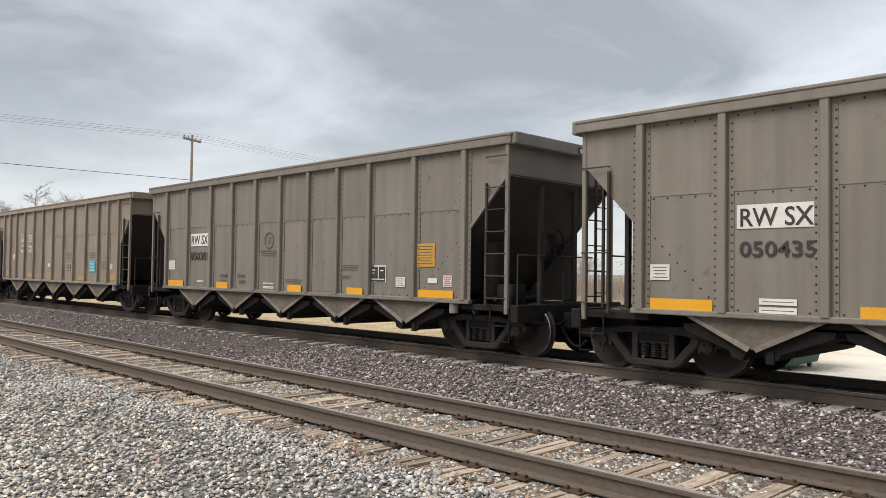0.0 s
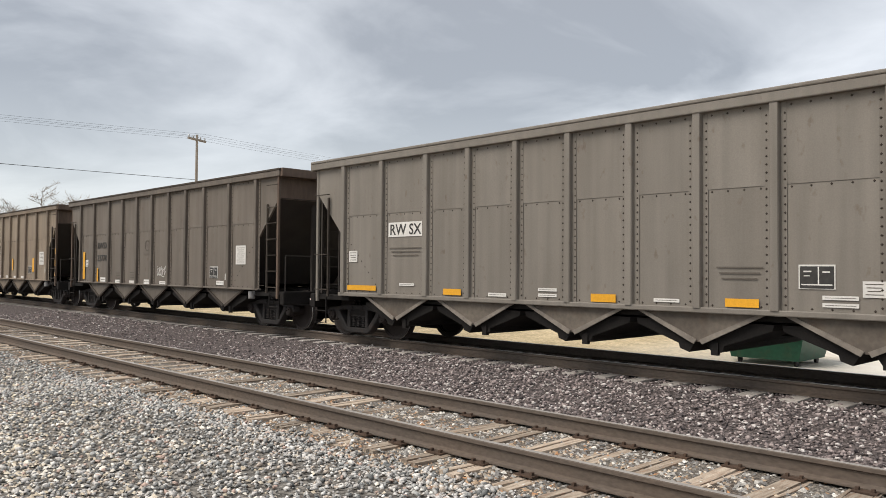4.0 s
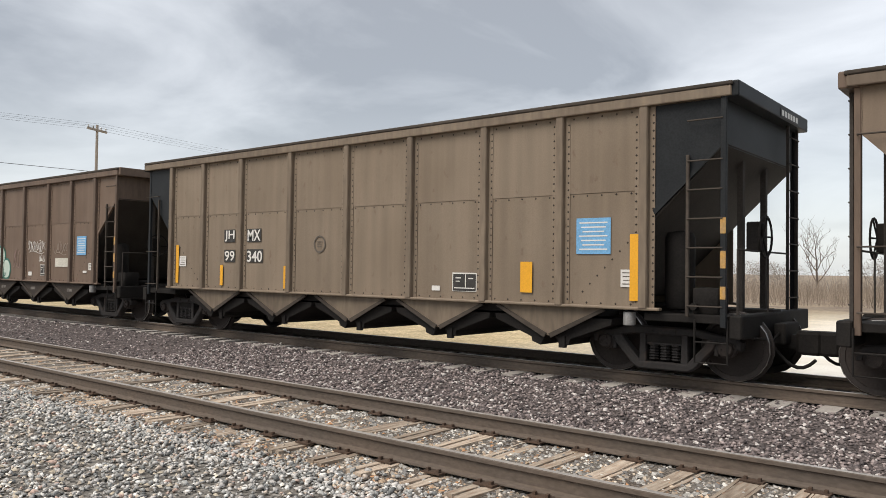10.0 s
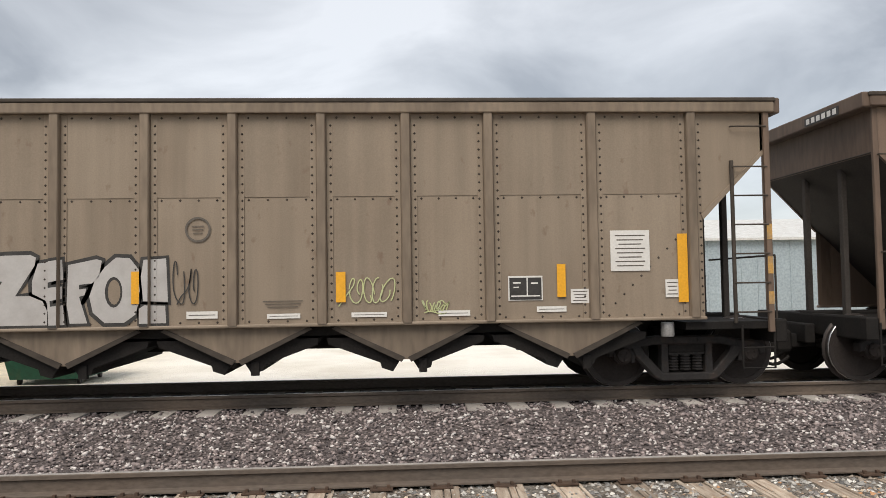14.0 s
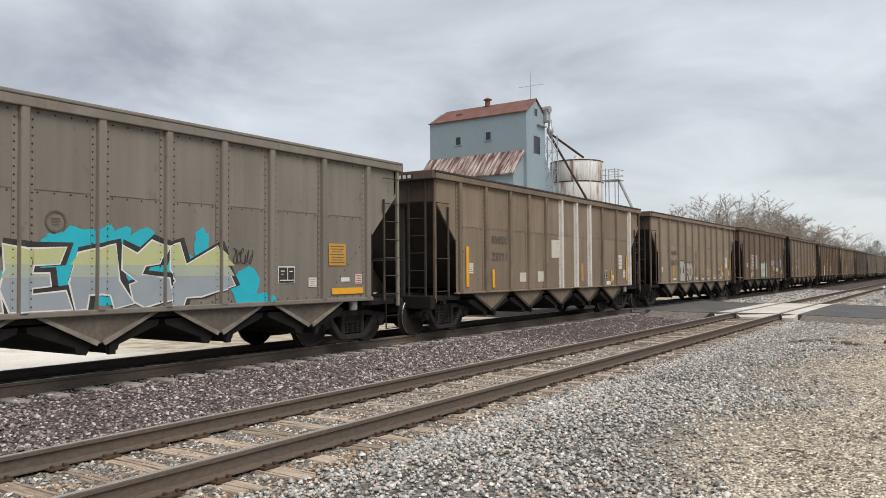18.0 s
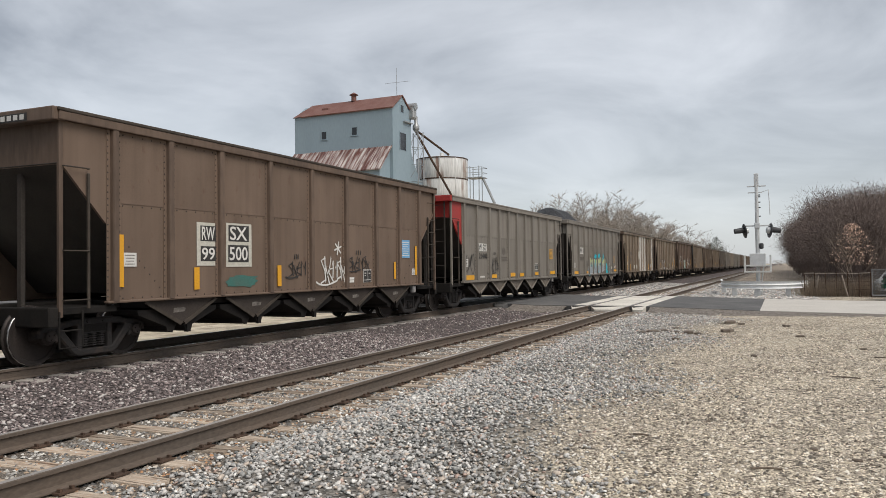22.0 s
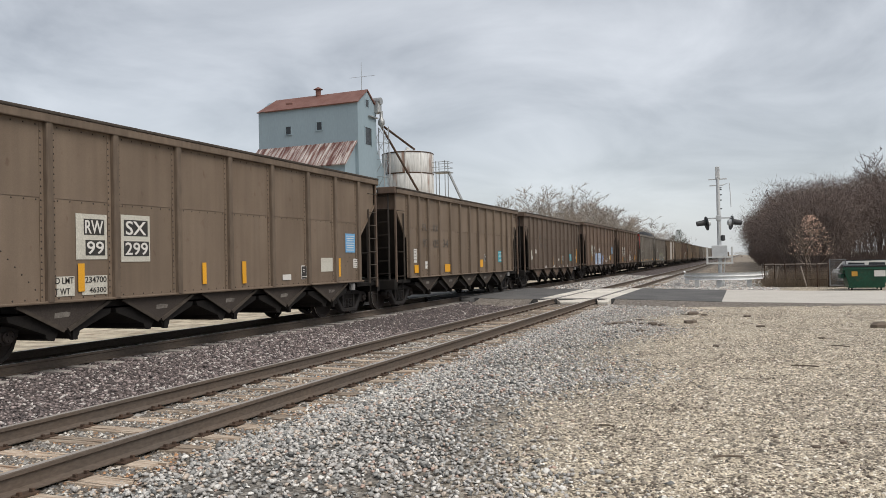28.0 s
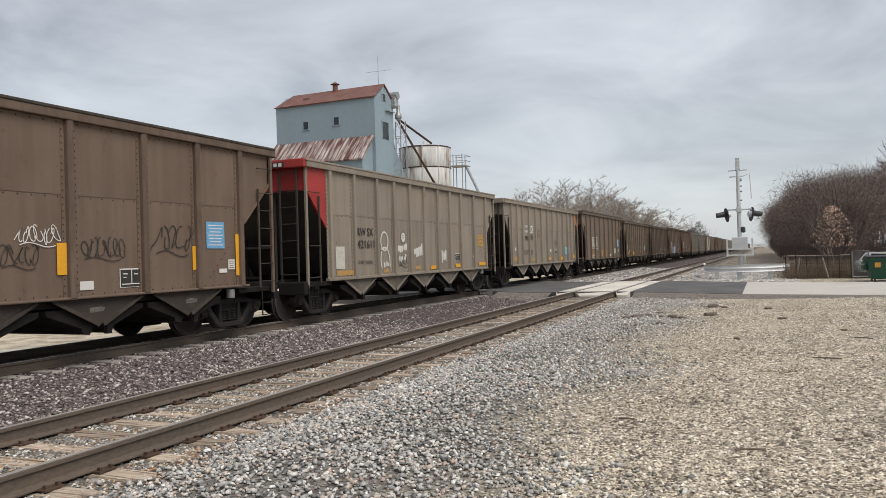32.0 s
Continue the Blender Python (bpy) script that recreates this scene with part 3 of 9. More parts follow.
SCUFF = material("scuffed_bare_steel", (0.20, 0.18, 0.155), (0.06, 0.05, 0.045), 0.6, scale=9, bump=0.05, amount=1.0)
WHEELRIM = material("worn_wheel_rim", (0.048, 0.041, 0.038), (0.032, 0.028, 0.026), 0.45, 0.3, scale=5, bump=0.05, spec=0.12)
WHEELPLATE = material("dusty_wheel_plate", (0.040, 0.033, 0.030), (0.026, 0.022, 0.020), 0.6, scale=3, bump=0.1, spec=0.12)
TREAD = material("polished_wheel_tread", (0.45, 0.44, 0.43), None, 0.3, 0.9, scale=5, bump=0.02)
WHEELSETS = []


def make_truck(car, x, full):
    truck = part("truck", cached("truck_core", lambda: Shape().box(-0.3, 0.3, -0.3, 0.3, 0.4, 0.6, 0.03).mesh("truck", GRIME)), car, "", pose(x, 0, 0))
    part("bolster", bolster_mesh(), truck)
    part("side_frame", side_frame_mesh(), truck)
    part("side_frame", side_frame_mesh(), truck, "", pose(0, 0, 0, 0, 0, 180))
    if full:
        part("spring_nest", spring_mesh(), truck)
        part("spring_nest", spring_mesh(), truck, "", pose(0, 0, 0, 0, 0, 180))
    for g in (-1, 1):
        w = part("wheelset", wheelset_mesh(), truck)
        w.matrix_parent_inverse = pose(0.86 * g, 0, 0.458)
        WHEELSETS.append(w)
    return truck


def bar(x0, x1, y0, y1, z0, z1, mat, name, c=0.008):
    return cached((name, x0, x1, y0, y1, z0, z1, mat.name), lambda: Shape().box(x0, x1, y0, y1, z0, z1, c).mesh(name, mat))


def rung_mesh(mat):
    return cached(("rung", mat.name), lambda: Shape().pipe([(0, 0.05, 0), (0, 0, 0), (0.46, 0, 0), (0.46, 0.05, 0)], 0.011).mesh("rung", mat))


def flip():
    return pose(0, 0, 0, 0, 0, 180)


def end_of_car(car, g, mat, endmat, full, brake, rungs):
    """One end of a car: slope sheet, wall, corner posts, platform, ladders, coupler, hoses."""
    m = pose(0, 0, 0) if g > 0 else flip()
    postmat = mat if mat in (PAINT["taupe"], PAINT["tan"]) else POSTPAINT["brown"]
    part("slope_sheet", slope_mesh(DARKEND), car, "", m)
    part("end_wall", end_wall_mesh(endmat if endmat in (BLACKPAINT, REDPAINT) else postmat), car, "", m)
    part("end_platform", bar(5.7, 7.0, -1.5, 1.5, 0.80, 0.90, GRIME, "end_platform"), car, "", m)
    part("end_sill", bar(6.85, 7.02, -1.55, 1.55, 0.62, 0.92, GRIME, "end_sill", 0.02), car, "", m)
    for y in (-1.6, 1.48):
        part("corner_post", bar(6.76, 6.835, y, y + 0.06, 0.76, TOP - 0.02, endmat if endmat is BLACKPAINT else postmat, "corner_post"), car, "", m)
    def coupler():
        s = Shape()
        s.box(6.9, 7.34, -0.09, 0.09, 0.42, 0.62, 0.02)
        s.box(7.28, 7.6, -0.16, 0.13, 0.36, 0.68, 0.04)
        s.box(7.05, 7.2, -0.35, 0.35, 0.5, 0.78, 0.02)
        s.pipe([(7.05, -1.2, 0.62), (7.12, -0.6, 0.58), (7.12, 0.0, 0.74)], 0.018)
        return s.mesh("coupler", GRIME)
    part("coupler", cached("coupler", coupler), car, "", m)
    if not full:
        return
    if g > 0:
        def valve():
            s = Shape()
            s.lathe([(0.02, -0.09), (0.08, -0.09), (0.085, -0.07), (0.085, 0.07), (0.08, 0.09), (0.02, 0.09)], 16, "z", (5.47, -1.46, 0.81))
            return s.mesh("valve_cap", VALVE, smooth=True)
        part("valve_cap", cached("valve", valve), car, "bright metal cylinder under the sill")
    plate_me = cached("end_number", lambda: Shape().box(6.992, 6.998, 0.15, 1.05, CHORD + 0.01, CHORD + 0.13).mesh("number_plate", STENCIL))
    nplate = part("number_plate", plate_me, car, "black plate with worn white figures", m)
    for k in range(6):
        part("figure_bar", cached(("end_bar", k), lambda: Shape().box(6.998, 7.001, 0.2 + 0.14 * k, 0.29 + 0.14 * k, CHORD + 0.03, CHORD + 0.11).mesh("figure_bar", STICKER)), nplate)
    def hose():
        s = Shape()
        pts = [(6.98 + 0.62 * t, -0.33 - 0.1 * t, 0.55 - 0.42 * math.sin(t * 2.2) + 0.12 * t) for t in (i / 8 for i in range(9))]
        return s.pipe(pts, 0.024, 8).mesh("air_hose", GRIME, smooth=True)
    part("air_hose", cached("hose", hose), car, "", m)
    for y in (-0.5, 0.5):
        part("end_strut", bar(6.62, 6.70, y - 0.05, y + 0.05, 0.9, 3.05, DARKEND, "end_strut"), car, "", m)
    # side ladder on the near side, its rungs down to a sill step
    x0 = 6.33
    y = -1.585 if g > 0 else 1.585
    lad = part("ladder", bar(-0.022, 0.022, -0.022, 0.022, 0.88, 2.98, CHORDGRIME, "ladder"), car, "", pose(x0 * g, -1.575, 0))
    for i, z in enumerate(rungs):
        part("rung", rung_mesh(CHORDGRIME), lad, "", pose(0 if g > 0 else -0.46, -0.03, z))
    # sill step under the corner
    def step():
        s = Shape()
        s.pipe([(6.42, -1.55, 0.85), (6.42, -1.55, 0.30), (6.84, -1.55, 0.30), (6.84, -1.55, 0.85)], 0.016)
        s.pipe([(6.42, -1.55, 0.56), (6.84, -1.55, 0.56)], 0.014)
        return s.mesh("sill_step", GRIME)
    st = part("sill_step", cached("step", step), car)
    if g < 0:
        st.matrix_basis = Matrix.Diagonal((1, 1, 1, 1)) @ pose(-13.26, 0, 0)
    # ladder across the car's end, on the far half
    def end_ladder():
        s = Shape()
        for yy in (0.85, 1.32):
            s.box(6.88, 6.92, yy - 0.02, yy + 0.02, 0.9, TOP - 0.2)
        return s.mesh("end_ladder", DARKEND)
    if EXTRA > 0.05 and g < 0:
        return
    elad = part("end_ladder", cached("end_ladder", end_ladder), car, "", m)
    erung = cached("end_rung", lambda: Shape().tube((6.93, 0.85, 0), (6.93, 1.32, 0), 0.011, n=6).mesh("rung", DARKEND))
    for i in range(7):
        part("rung", erung, elad, "", pose(0, 0, 1.1 + i * 0.40))
    def rail():
        s = Shape()
        s.pipe([(6.93, -1.45, 1.75), (6.93, 0.7, 1.75)], 0.014)
        s.pipe([(6.93, -1.45, 1.75), (6.93, -1.45, 0.92)], 0.014)
        s.pipe([(6.93, -0.2, 1.75), (6.93, -0.2, 0.92)], 0.014)
        return s.mesh("hand_rail", DARKEND)
    part("hand_rail", cached("hand_rail", rail), car, "", m)
    if brake:
        def wheel():
            s = Shape()
            n = 20
            ring = [(7.0, 0.28 * math.cos(2 * math.pi * i / n), 0.28 * math.sin(2 * math.pi * i / n)) for i in range(n + 1)]
            s.pipe(ring, 0.016)
            for i in range(5):
                t = 2 * math.pi * i / 5
                s.tube((6.96, 0, 0), (7.0, 0.28 * math.cos(t), 0.28 * math.sin(t)), 0.013, n=6)
            s.box(6.78, 6.96, -0.12, 0.12, -0.2, 0.2, 0.02)
            return s.mesh("brake_wheel", GRIME)
        part("brake_wheel", cached("brake_wheel", wheel), car, "", m @ pose(0, -0.55, 1.95))
        def tank():
            s = Shape()
            s.lathe([(0.02, -0.55), (0.17, -0.52), (0.2, -0.45), (0.2, 0.45), (0.17, 0.52), (0.02, 0.55)], 16, "z", (6.0, -1.0, 1.48))
            s.box(6.25, 6.6, -1.2, -0.8, 0.9, 1.25, 0.02)
            s.tube((6.3, -1.3, 1.0), (6.3, -0.2, 1.0), 0.05, n=10)
            return s.mesh("air_reservoir", GRIME, smooth=True)
        part("air_reservoir", cached("tank", tank), car, "", m)


def make_car(name, kind, paint, label, full=True, ends=(None, None), brake=-1, silver=(), lift=0.0):
    """A five-bay coal hopper. ends: special paint of the rear and front end; silver: posts left in bare metal."""
    global TOP, CHORD, EXTRA
    mat = PAINT[paint]
    chord = CHORDGRIME if paint in ("sand", "khaki", "slate", "cocoa", "brown", "umber") else mat
    w, xs = POSTS[kind]
    EXTRA = {"A": -0.01, "B": 0.01, "C": 0.09}[kind] + lift
    TOP, CHORD = 3.78 + EXTRA, 3.595 + EXTRA
    car = empty(name, pose(0, TRACK_Y, RAIL_Z), label, "hopper car", "cars of the coal train")
    edges = [-6.80] + list(xs) + [6.80]
    for side in (-1, 1):
        m = pose(0, 0, 0) if side < 0 else flip()
        if full and side < 0:
            for a, b in zip(edges[1:-1], edges[2:-1]):
                part("upper_panel", panel_mesh(b - a, mat, True), car, "", pose((a + b) / 2, -SHEET, 0))
                part("lower_panel", panel_mesh(b - a, mat, False), car, "", pose((a + b) / 2, -SHEET, 0))
        else:
            part("side_sheet", cached(("sheet", mat.name, xs[0]), lambda: Shape().box(xs[0], xs[-1], 0, 0.02, SILL - 0.02, CHORD + 0.02).mesh("side_sheet", mat)), car, "", m @ pose(0, -SHEET, 0))
        if full or side < 0:
            for x in xs:
                x2 = x if side < 0 else -x
                pm = SILVERPOST if (side < 0 and x in silver) else mat
                part("side_post", post_mesh(w, pm, POSTPAINT.get(paint, pm) if pm is mat else pm), car, "", m @ pose(x2, -SHEET, 0))
        for e, g in ((0, -1), (1, 1)):
            em = ends[e] or mat
            p = part("end_bay_sheet", cheek_mesh(em, abs(xs[0] if g < 0 else xs[-1])), car)
            if side < 0:
                p.matrix_basis = pose(0, -SHEET, 0) if g > 0 else pose(0, -SHEET + 0.02, 0, 0, 0, 180)
            else:
                p.matrix_basis = pose(0, SHEET - 0.02, 0) if g > 0 else pose(0, SHEET, 0, 0, 0, 180)
        part("top_chord", bar(-6.9, 6.9, -SHEET - 0.1, -SHEET + 0.04, CHORD, TOP - 0.052, POSTPAINT.get(paint, mat), "top_chord", 0.012), car, "", m)
        part("chord_cap", bar(-6.92, 6.92, -SHEET - 0.112, -SHEET + 0.05, TOP - 0.05, TOP, chord, "chord_cap", 0.012), car, "", m)
        part("side_sill", bar(-5.95, 5.95, -SHEET - 0.07, -SHEET + 0.05, 0.90 if mat is chord else 0.935, SILL, mat, "side_sill", 0.012), car, "", m)
    if full:
        part("rivets", rivet_mesh(kind), car)["kind"] = "stuff"
    part("centre_sill", bar(-7.0, 7.0, -0.2, 0.2, 0.55, 0.95, GRIME, "centre_sill", 0.02), car)
    for cx in (-4.2, -2.1, 0.0, 2.1, 4.2):
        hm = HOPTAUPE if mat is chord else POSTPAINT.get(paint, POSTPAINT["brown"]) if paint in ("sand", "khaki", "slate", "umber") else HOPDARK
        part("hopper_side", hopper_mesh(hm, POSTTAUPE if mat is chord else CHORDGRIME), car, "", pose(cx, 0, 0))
        if full and hm is HOPDARK:
            dx = 0.08 * math.sin(cx * 5)
            part("scuffed_patch", cached(("scuff", cx), lambda: Shape().prism([(-0.15 + dx, 0.70), (0.13 + dx, 0.71), (0.16 + dx, 0.77), (0.02, 0.79), (-0.14 + dx, 0.78)], -1.503, -1.5).mesh("scuffed_patch", SCUFF)), car, "", pose(cx, 0, 0))
        if full:
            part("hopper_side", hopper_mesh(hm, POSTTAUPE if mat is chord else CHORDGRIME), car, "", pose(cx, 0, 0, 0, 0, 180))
        part("hopper_door", door_mesh(), car, "", pose(cx, 0, 0))
        if full:
            part("hopper_door", door_mesh(), car, "", pose(cx, 0, 0, 0, 0, 180))
    # a dark sheet added above the doors; it fills the shaded hollow
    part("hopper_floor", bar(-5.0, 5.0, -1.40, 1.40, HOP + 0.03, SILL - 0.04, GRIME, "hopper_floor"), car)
    rungs = [1.02 + 0.375 * i for i in range(6)] + [3.42]
    for e, g in ((0, -1), (1, 1)):
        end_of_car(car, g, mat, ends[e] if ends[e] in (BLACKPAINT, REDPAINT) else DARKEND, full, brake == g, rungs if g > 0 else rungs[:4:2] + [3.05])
        make_truck(car, 5.83 * g, full)
    return car


def decal(car, name, x, z, w, h, mat, label="", y=None, tilt=0, depth=0.0025):
    """A flat painted or stuck-on patch on the near side."""
    y = -SHEET - 0.009 if y is None else y
    me = cached(("decal", round(w, 3), round(h, 3), mat.name, name), lambda: Shape().box(-w / 2, w / 2, -depth, 0, -h / 2, h / 2).mesh(name, mat))
    return part(name, me, car, label, pose(x, y, z, 0, tilt, 0))


# ---- ground and tracks ----
SIDING_Y, SIDING_Z = 6.115, 0.30
PROFILE = [(-2500, 0.0), (-60, 0.0), (-6, 0.06), (0, 0.05), (2.2, 0.04), (3.8, 0.08), (4.45, 0.075), (5.0, 0.088), (5.4, 0.098), (7.6, 0.10), (8.2, 0.07), (9.3, 0.12), (10.1, 0.185), (12.9, 0.185), (14.2, 0.0), (16.0, -0.12), (40, -0.15), (120, 0.0), (3000, 0.0)]


def ground_z(y):
    return float(np.interp(y, [p[0] for p in PROFILE], [p[1] for p in PROFILE]))


def ground_material():
    m = bpy.data.materials.new("track_side_ground")
    m.use_nodes = True
    n, l = m.node_tree.nodes, m.node_tree.links
    bsdf = n["Principled BSDF"]
    geo = n.new("ShaderNodeNewGeometry")
    pos = geo.outputs["Position"]
    sp = n.new("ShaderNodeSeparateXYZ")
    l.new(pos, sp.inputs[0])

    def noise_tex(scale, detail=5, rough=0.6):
        t = n.new("ShaderNodeTexNoise")
        t.inputs["Scale"].default_value, t.inputs["Detail"].default_value, t.inputs["Roughness"].default_value = scale, detail, rough
        l.new(pos, t.inputs["Vector"])
        return t.outputs["Fac"]

    def voro(scale):
        t = n.new("ShaderNodeTexVoronoi")
        t.inputs["Scale"].default_value = scale
        l.new(pos, t.inputs["Vector"])
        return t

    def step(value, a, b, lo=0.0, hi=1.0):
        r = n.new("ShaderNodeMapRange")
        r.inputs["From Min"].default_value, r.inputs["From Max"].default_value = a, b
        r.inputs["To Min"].default_value, r.inputs["To Max"].default_value = lo, hi
        l.new(value, r.inputs["Value"])
        return r.outputs[0]

    def mix(f, a, b, mode="MIX"):
        x = n.new("ShaderNodeMix")
        x.data_type, x.blend_type = "RGBA", mode
        for v, i in ((f, 0), (a, 6), (b, 7)):
            if isinstance(v, tuple):
                x.inputs[i].default_value = (*v, 1)
            elif isinstance(v, (int, float)):
                x.inputs[i].default_value = v
            else:
                l.new(v, x.inputs[i])
        return x.outputs[2]

    def math_node(op, a, b):
        x = n.new("ShaderNodeMath")
        x.operation = op
        for v, i in ((a, 0), (b, 1)):
            if isinstance(v, (int, float)):
                x.inputs[i].default_value = v
            else:
                l.new(v, x.inputs[i])
        return x.outputs[0]

    wob = math_node("MULTIPLY", math_node("SUBTRACT", noise_tex(0.5, 4), 0.5), 2.4)
    yy = math_node("ADD", sp.outputs["Y"], wob)
    cells = voro(28.0)
    cellcol = n.new("ShaderNodeSeparateColor")
    l.new(cells.outputs["Color"], cellcol.inputs[0])
    grain = step(cellcol.outputs[0], 0, 1, 0.3, 1.5)
    fine = voro(75.0)
    finecol = n.new("ShaderNodeSeparateColor")
    l.new(fine.outputs["Color"], finecol.inputs[0])
    finegrain = step(finecol.outputs[0], 0, 1, 0.35, 1.45)
    lot = mix(step(noise_tex(0.35), 0.4, 0.65), (0.55, 0.48, 0.375), (0.44, 0.385, 0.31))
    lot = mix(step(noise_tex(2.2, 6), 0.5, 0.72, 0.0, 0.45), lot, (0.33, 0.28, 0.215))
    crumbs = voro(38.0)
    crumbcol = n.new("ShaderNodeSeparateColor")
    l.new(crumbs.outputs["Color"], crumbcol.inputs[0])
    lot = mix(1.0, lot, step(crumbcol.outputs[0], 0, 1, 0.55, 1.4), "MULTIPLY")
    # dark crumbs gather in drifts
    drift_mask = math_node("ADD", crumbcol.outputs[1], math_node("MULTIPLY", math_node("SUBTRACT", noise_tex(1.3, 6), 0.5), 1.1))
    lot = mix(step(drift_mask, 0.80, 0.86, 0.0, 0.85), lot, (0.13, 0.105, 0.08))
    lot = mix(1.0, lot, finegrain, "MULTIPLY")
    # hand-sized mottling, lighter and darker, in tone only
    lot = mix(1.0, lot, step(noise_tex(11.0, 3, 0.75), 0.34, 0.66, 0.5, 1.5), "MULTIPLY")
    lot = mix(step(noise_tex(5.0, 4, 0.8), 0.57, 0.64, 0.0, 0.6), lot, (0.17, 0.14, 0.11))
    # shade between the loose stones put into the bed's colour; paler past them
    grey = mix(1.0, (0.20, 0.185, 0.165), grain, "MULTIPLY")
    away = step(math_node("ABSOLUTE", math_node("SUBTRACT", sp.outputs["X"], 2.0), 0.0), 24, 30)
    grey = mix(away, grey, mix(1.0, (0.26, 0.238, 0.215), grain, "MULTIPLY"))
    grey = mix(step(sp.outputs["X"], 52, 80), grey, mix(1.0, mix(step(noise_tex(0.45, 6), 0.42, 0.6), (0.33, 0.29, 0.245), (0.21, 0.165, 0.12)), grain, "MULTIPLY"))
    dark = mix(1.0, (0.115, 0.097, 0.093), grain, "MULTIPLY")
    # the train's shade painted into the bed between the rails, near black
    shaded_bed = mix(1.0, (0.022, 0.02, 0.019), grain, "MULTIPLY")
    pad = mix(step(noise_tex(0.2), 0.45, 0.6), (0.86, 0.82, 0.74), (0.72, 0.67, 0.58))
    straw = mix(step(noise_tex(1.2, 8), 0.4, 0.65), (0.62, 0.50, 0.31), (0.44, 0.35, 0.21))
    straw = mix(1.0, straw, step(noise_tex(9, 6), 0.3, 0.7, 0.6, 1.3), "MULTIPLY")
    field = mix(step(sp.outputs["X"], -12, -5), straw, pad)
    field = mix(step(math_node("ADD", sp.outputs["X"], math_node("MULTIPLY", noise_tex(0.3, 5), 9.0)), 15, 18.5, 0.0, 0.85), field, mix(step(noise_tex(1.6, 8), 0.4, 0.62), (0.60, 0.52, 0.38), (0.26, 0.20, 0.13)))
    weeds = mix(step(noise_tex(0.25, 6), 0.4, 0.62), (0.25, 0.20, 0.155), (0.34, 0.275, 0.20))
    weeds = mix(1.0, weeds, step(noise_tex(3.0, 8), 0.3, 0.7, 0.7, 1.25), "MULTIPLY")
    field = mix(step(yy, 36, 47), field, weeds)
    col = mix(step(math_node("SUBTRACT", yy, math_node("SUBTRACT", step(sp.outputs["X"], -12, 8, -2.6, 0.0), step(sp.outputs["X"], 38, 46, 0.0, 5.5))), 1.6, 3.1), lot, grey)
    crib = mix(1.0, mix(step(noise_tex(1.4, 6), 0.42, 0.62), (0.20, 0.18, 0.155), (0.135, 0.11, 0.09)), finegrain, "MULTIPLY")
    col = mix(step(math_node("ADD", sp.outputs["Y"], math_node("MULTIPLY", wob, 0.25)), 4.3, 4.6), col, crib)
    col = mix(step(sp.outputs["Y"], 7.4, 7.9), col, dark)
    col = mix(step(sp.outputs["Y"], 10.62, 10.78), col, shaded_bed)
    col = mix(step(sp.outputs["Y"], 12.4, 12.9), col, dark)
    col = mix(step(yy, 13.6, 14.2), col, field)
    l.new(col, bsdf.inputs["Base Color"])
    bsdf.inputs["Roughness"].default_value = 0.95
    bsdf.inputs["Specular IOR Level"].default_value = 0.15
    bp = n.new("ShaderNodeBump")
    bp.inputs["Strength"].default_value, bp.inputs["Distance"].default_value = 0.7, 0.03
    l.new(cells.outputs["Distance"], bp.inputs["Height"])
    l.new(bp.outputs[0], bsdf.inputs["Normal"])
    return m


def make_ground():
    s = Shape()
    xs = [-2500, -300, -60, -20, 0, 20, 60, 300, 4000]
    for y, z in PROFILE:
        s.v += [(x, y, z) for x in xs]
    k = len(xs)
    for j in range(len(PROFILE) - 1):
        for i in range(k - 1):
            s.f.append((j * k + i, j * k + i + 1, j * k + k + i + 1, j * k + k + i))
            s.mi.append(0)
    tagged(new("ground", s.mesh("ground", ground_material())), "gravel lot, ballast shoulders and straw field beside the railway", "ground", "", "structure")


make_ground()


def rail_outline(y, z):
    """Rail section: foot, web and head, its top at z."""
    return [(y - 0.072, z - 0.172), (y + 0.072, z - 0.172), (y + 0.072, z - 0.160), (y + 0.012, z - 0.138), (y + 0.010, z - 0.048), (y + 0.036, z - 0.036),
            (y + 0.036, z - 0.006), (y + 0.030, z), (y - 0.030, z), (y - 0.036, z - 0.006), (y - 0.036, z - 0.036), (y - 0.010, z - 0.048), (y - 0.012, z - 0.138), (y - 0.072, z - 0.160)]


def rail_mesh(y, z):
    s = Shape()
    s.prism(rail_outline(y, z), -450, 1400, "x")
    s.slot = 1
    s.box(-450, 1400, y - 0.027, y + 0.027, z - 0.001, z + 0.0015)
    return s.mesh("rail", RAILSIDE, RAILTOP)


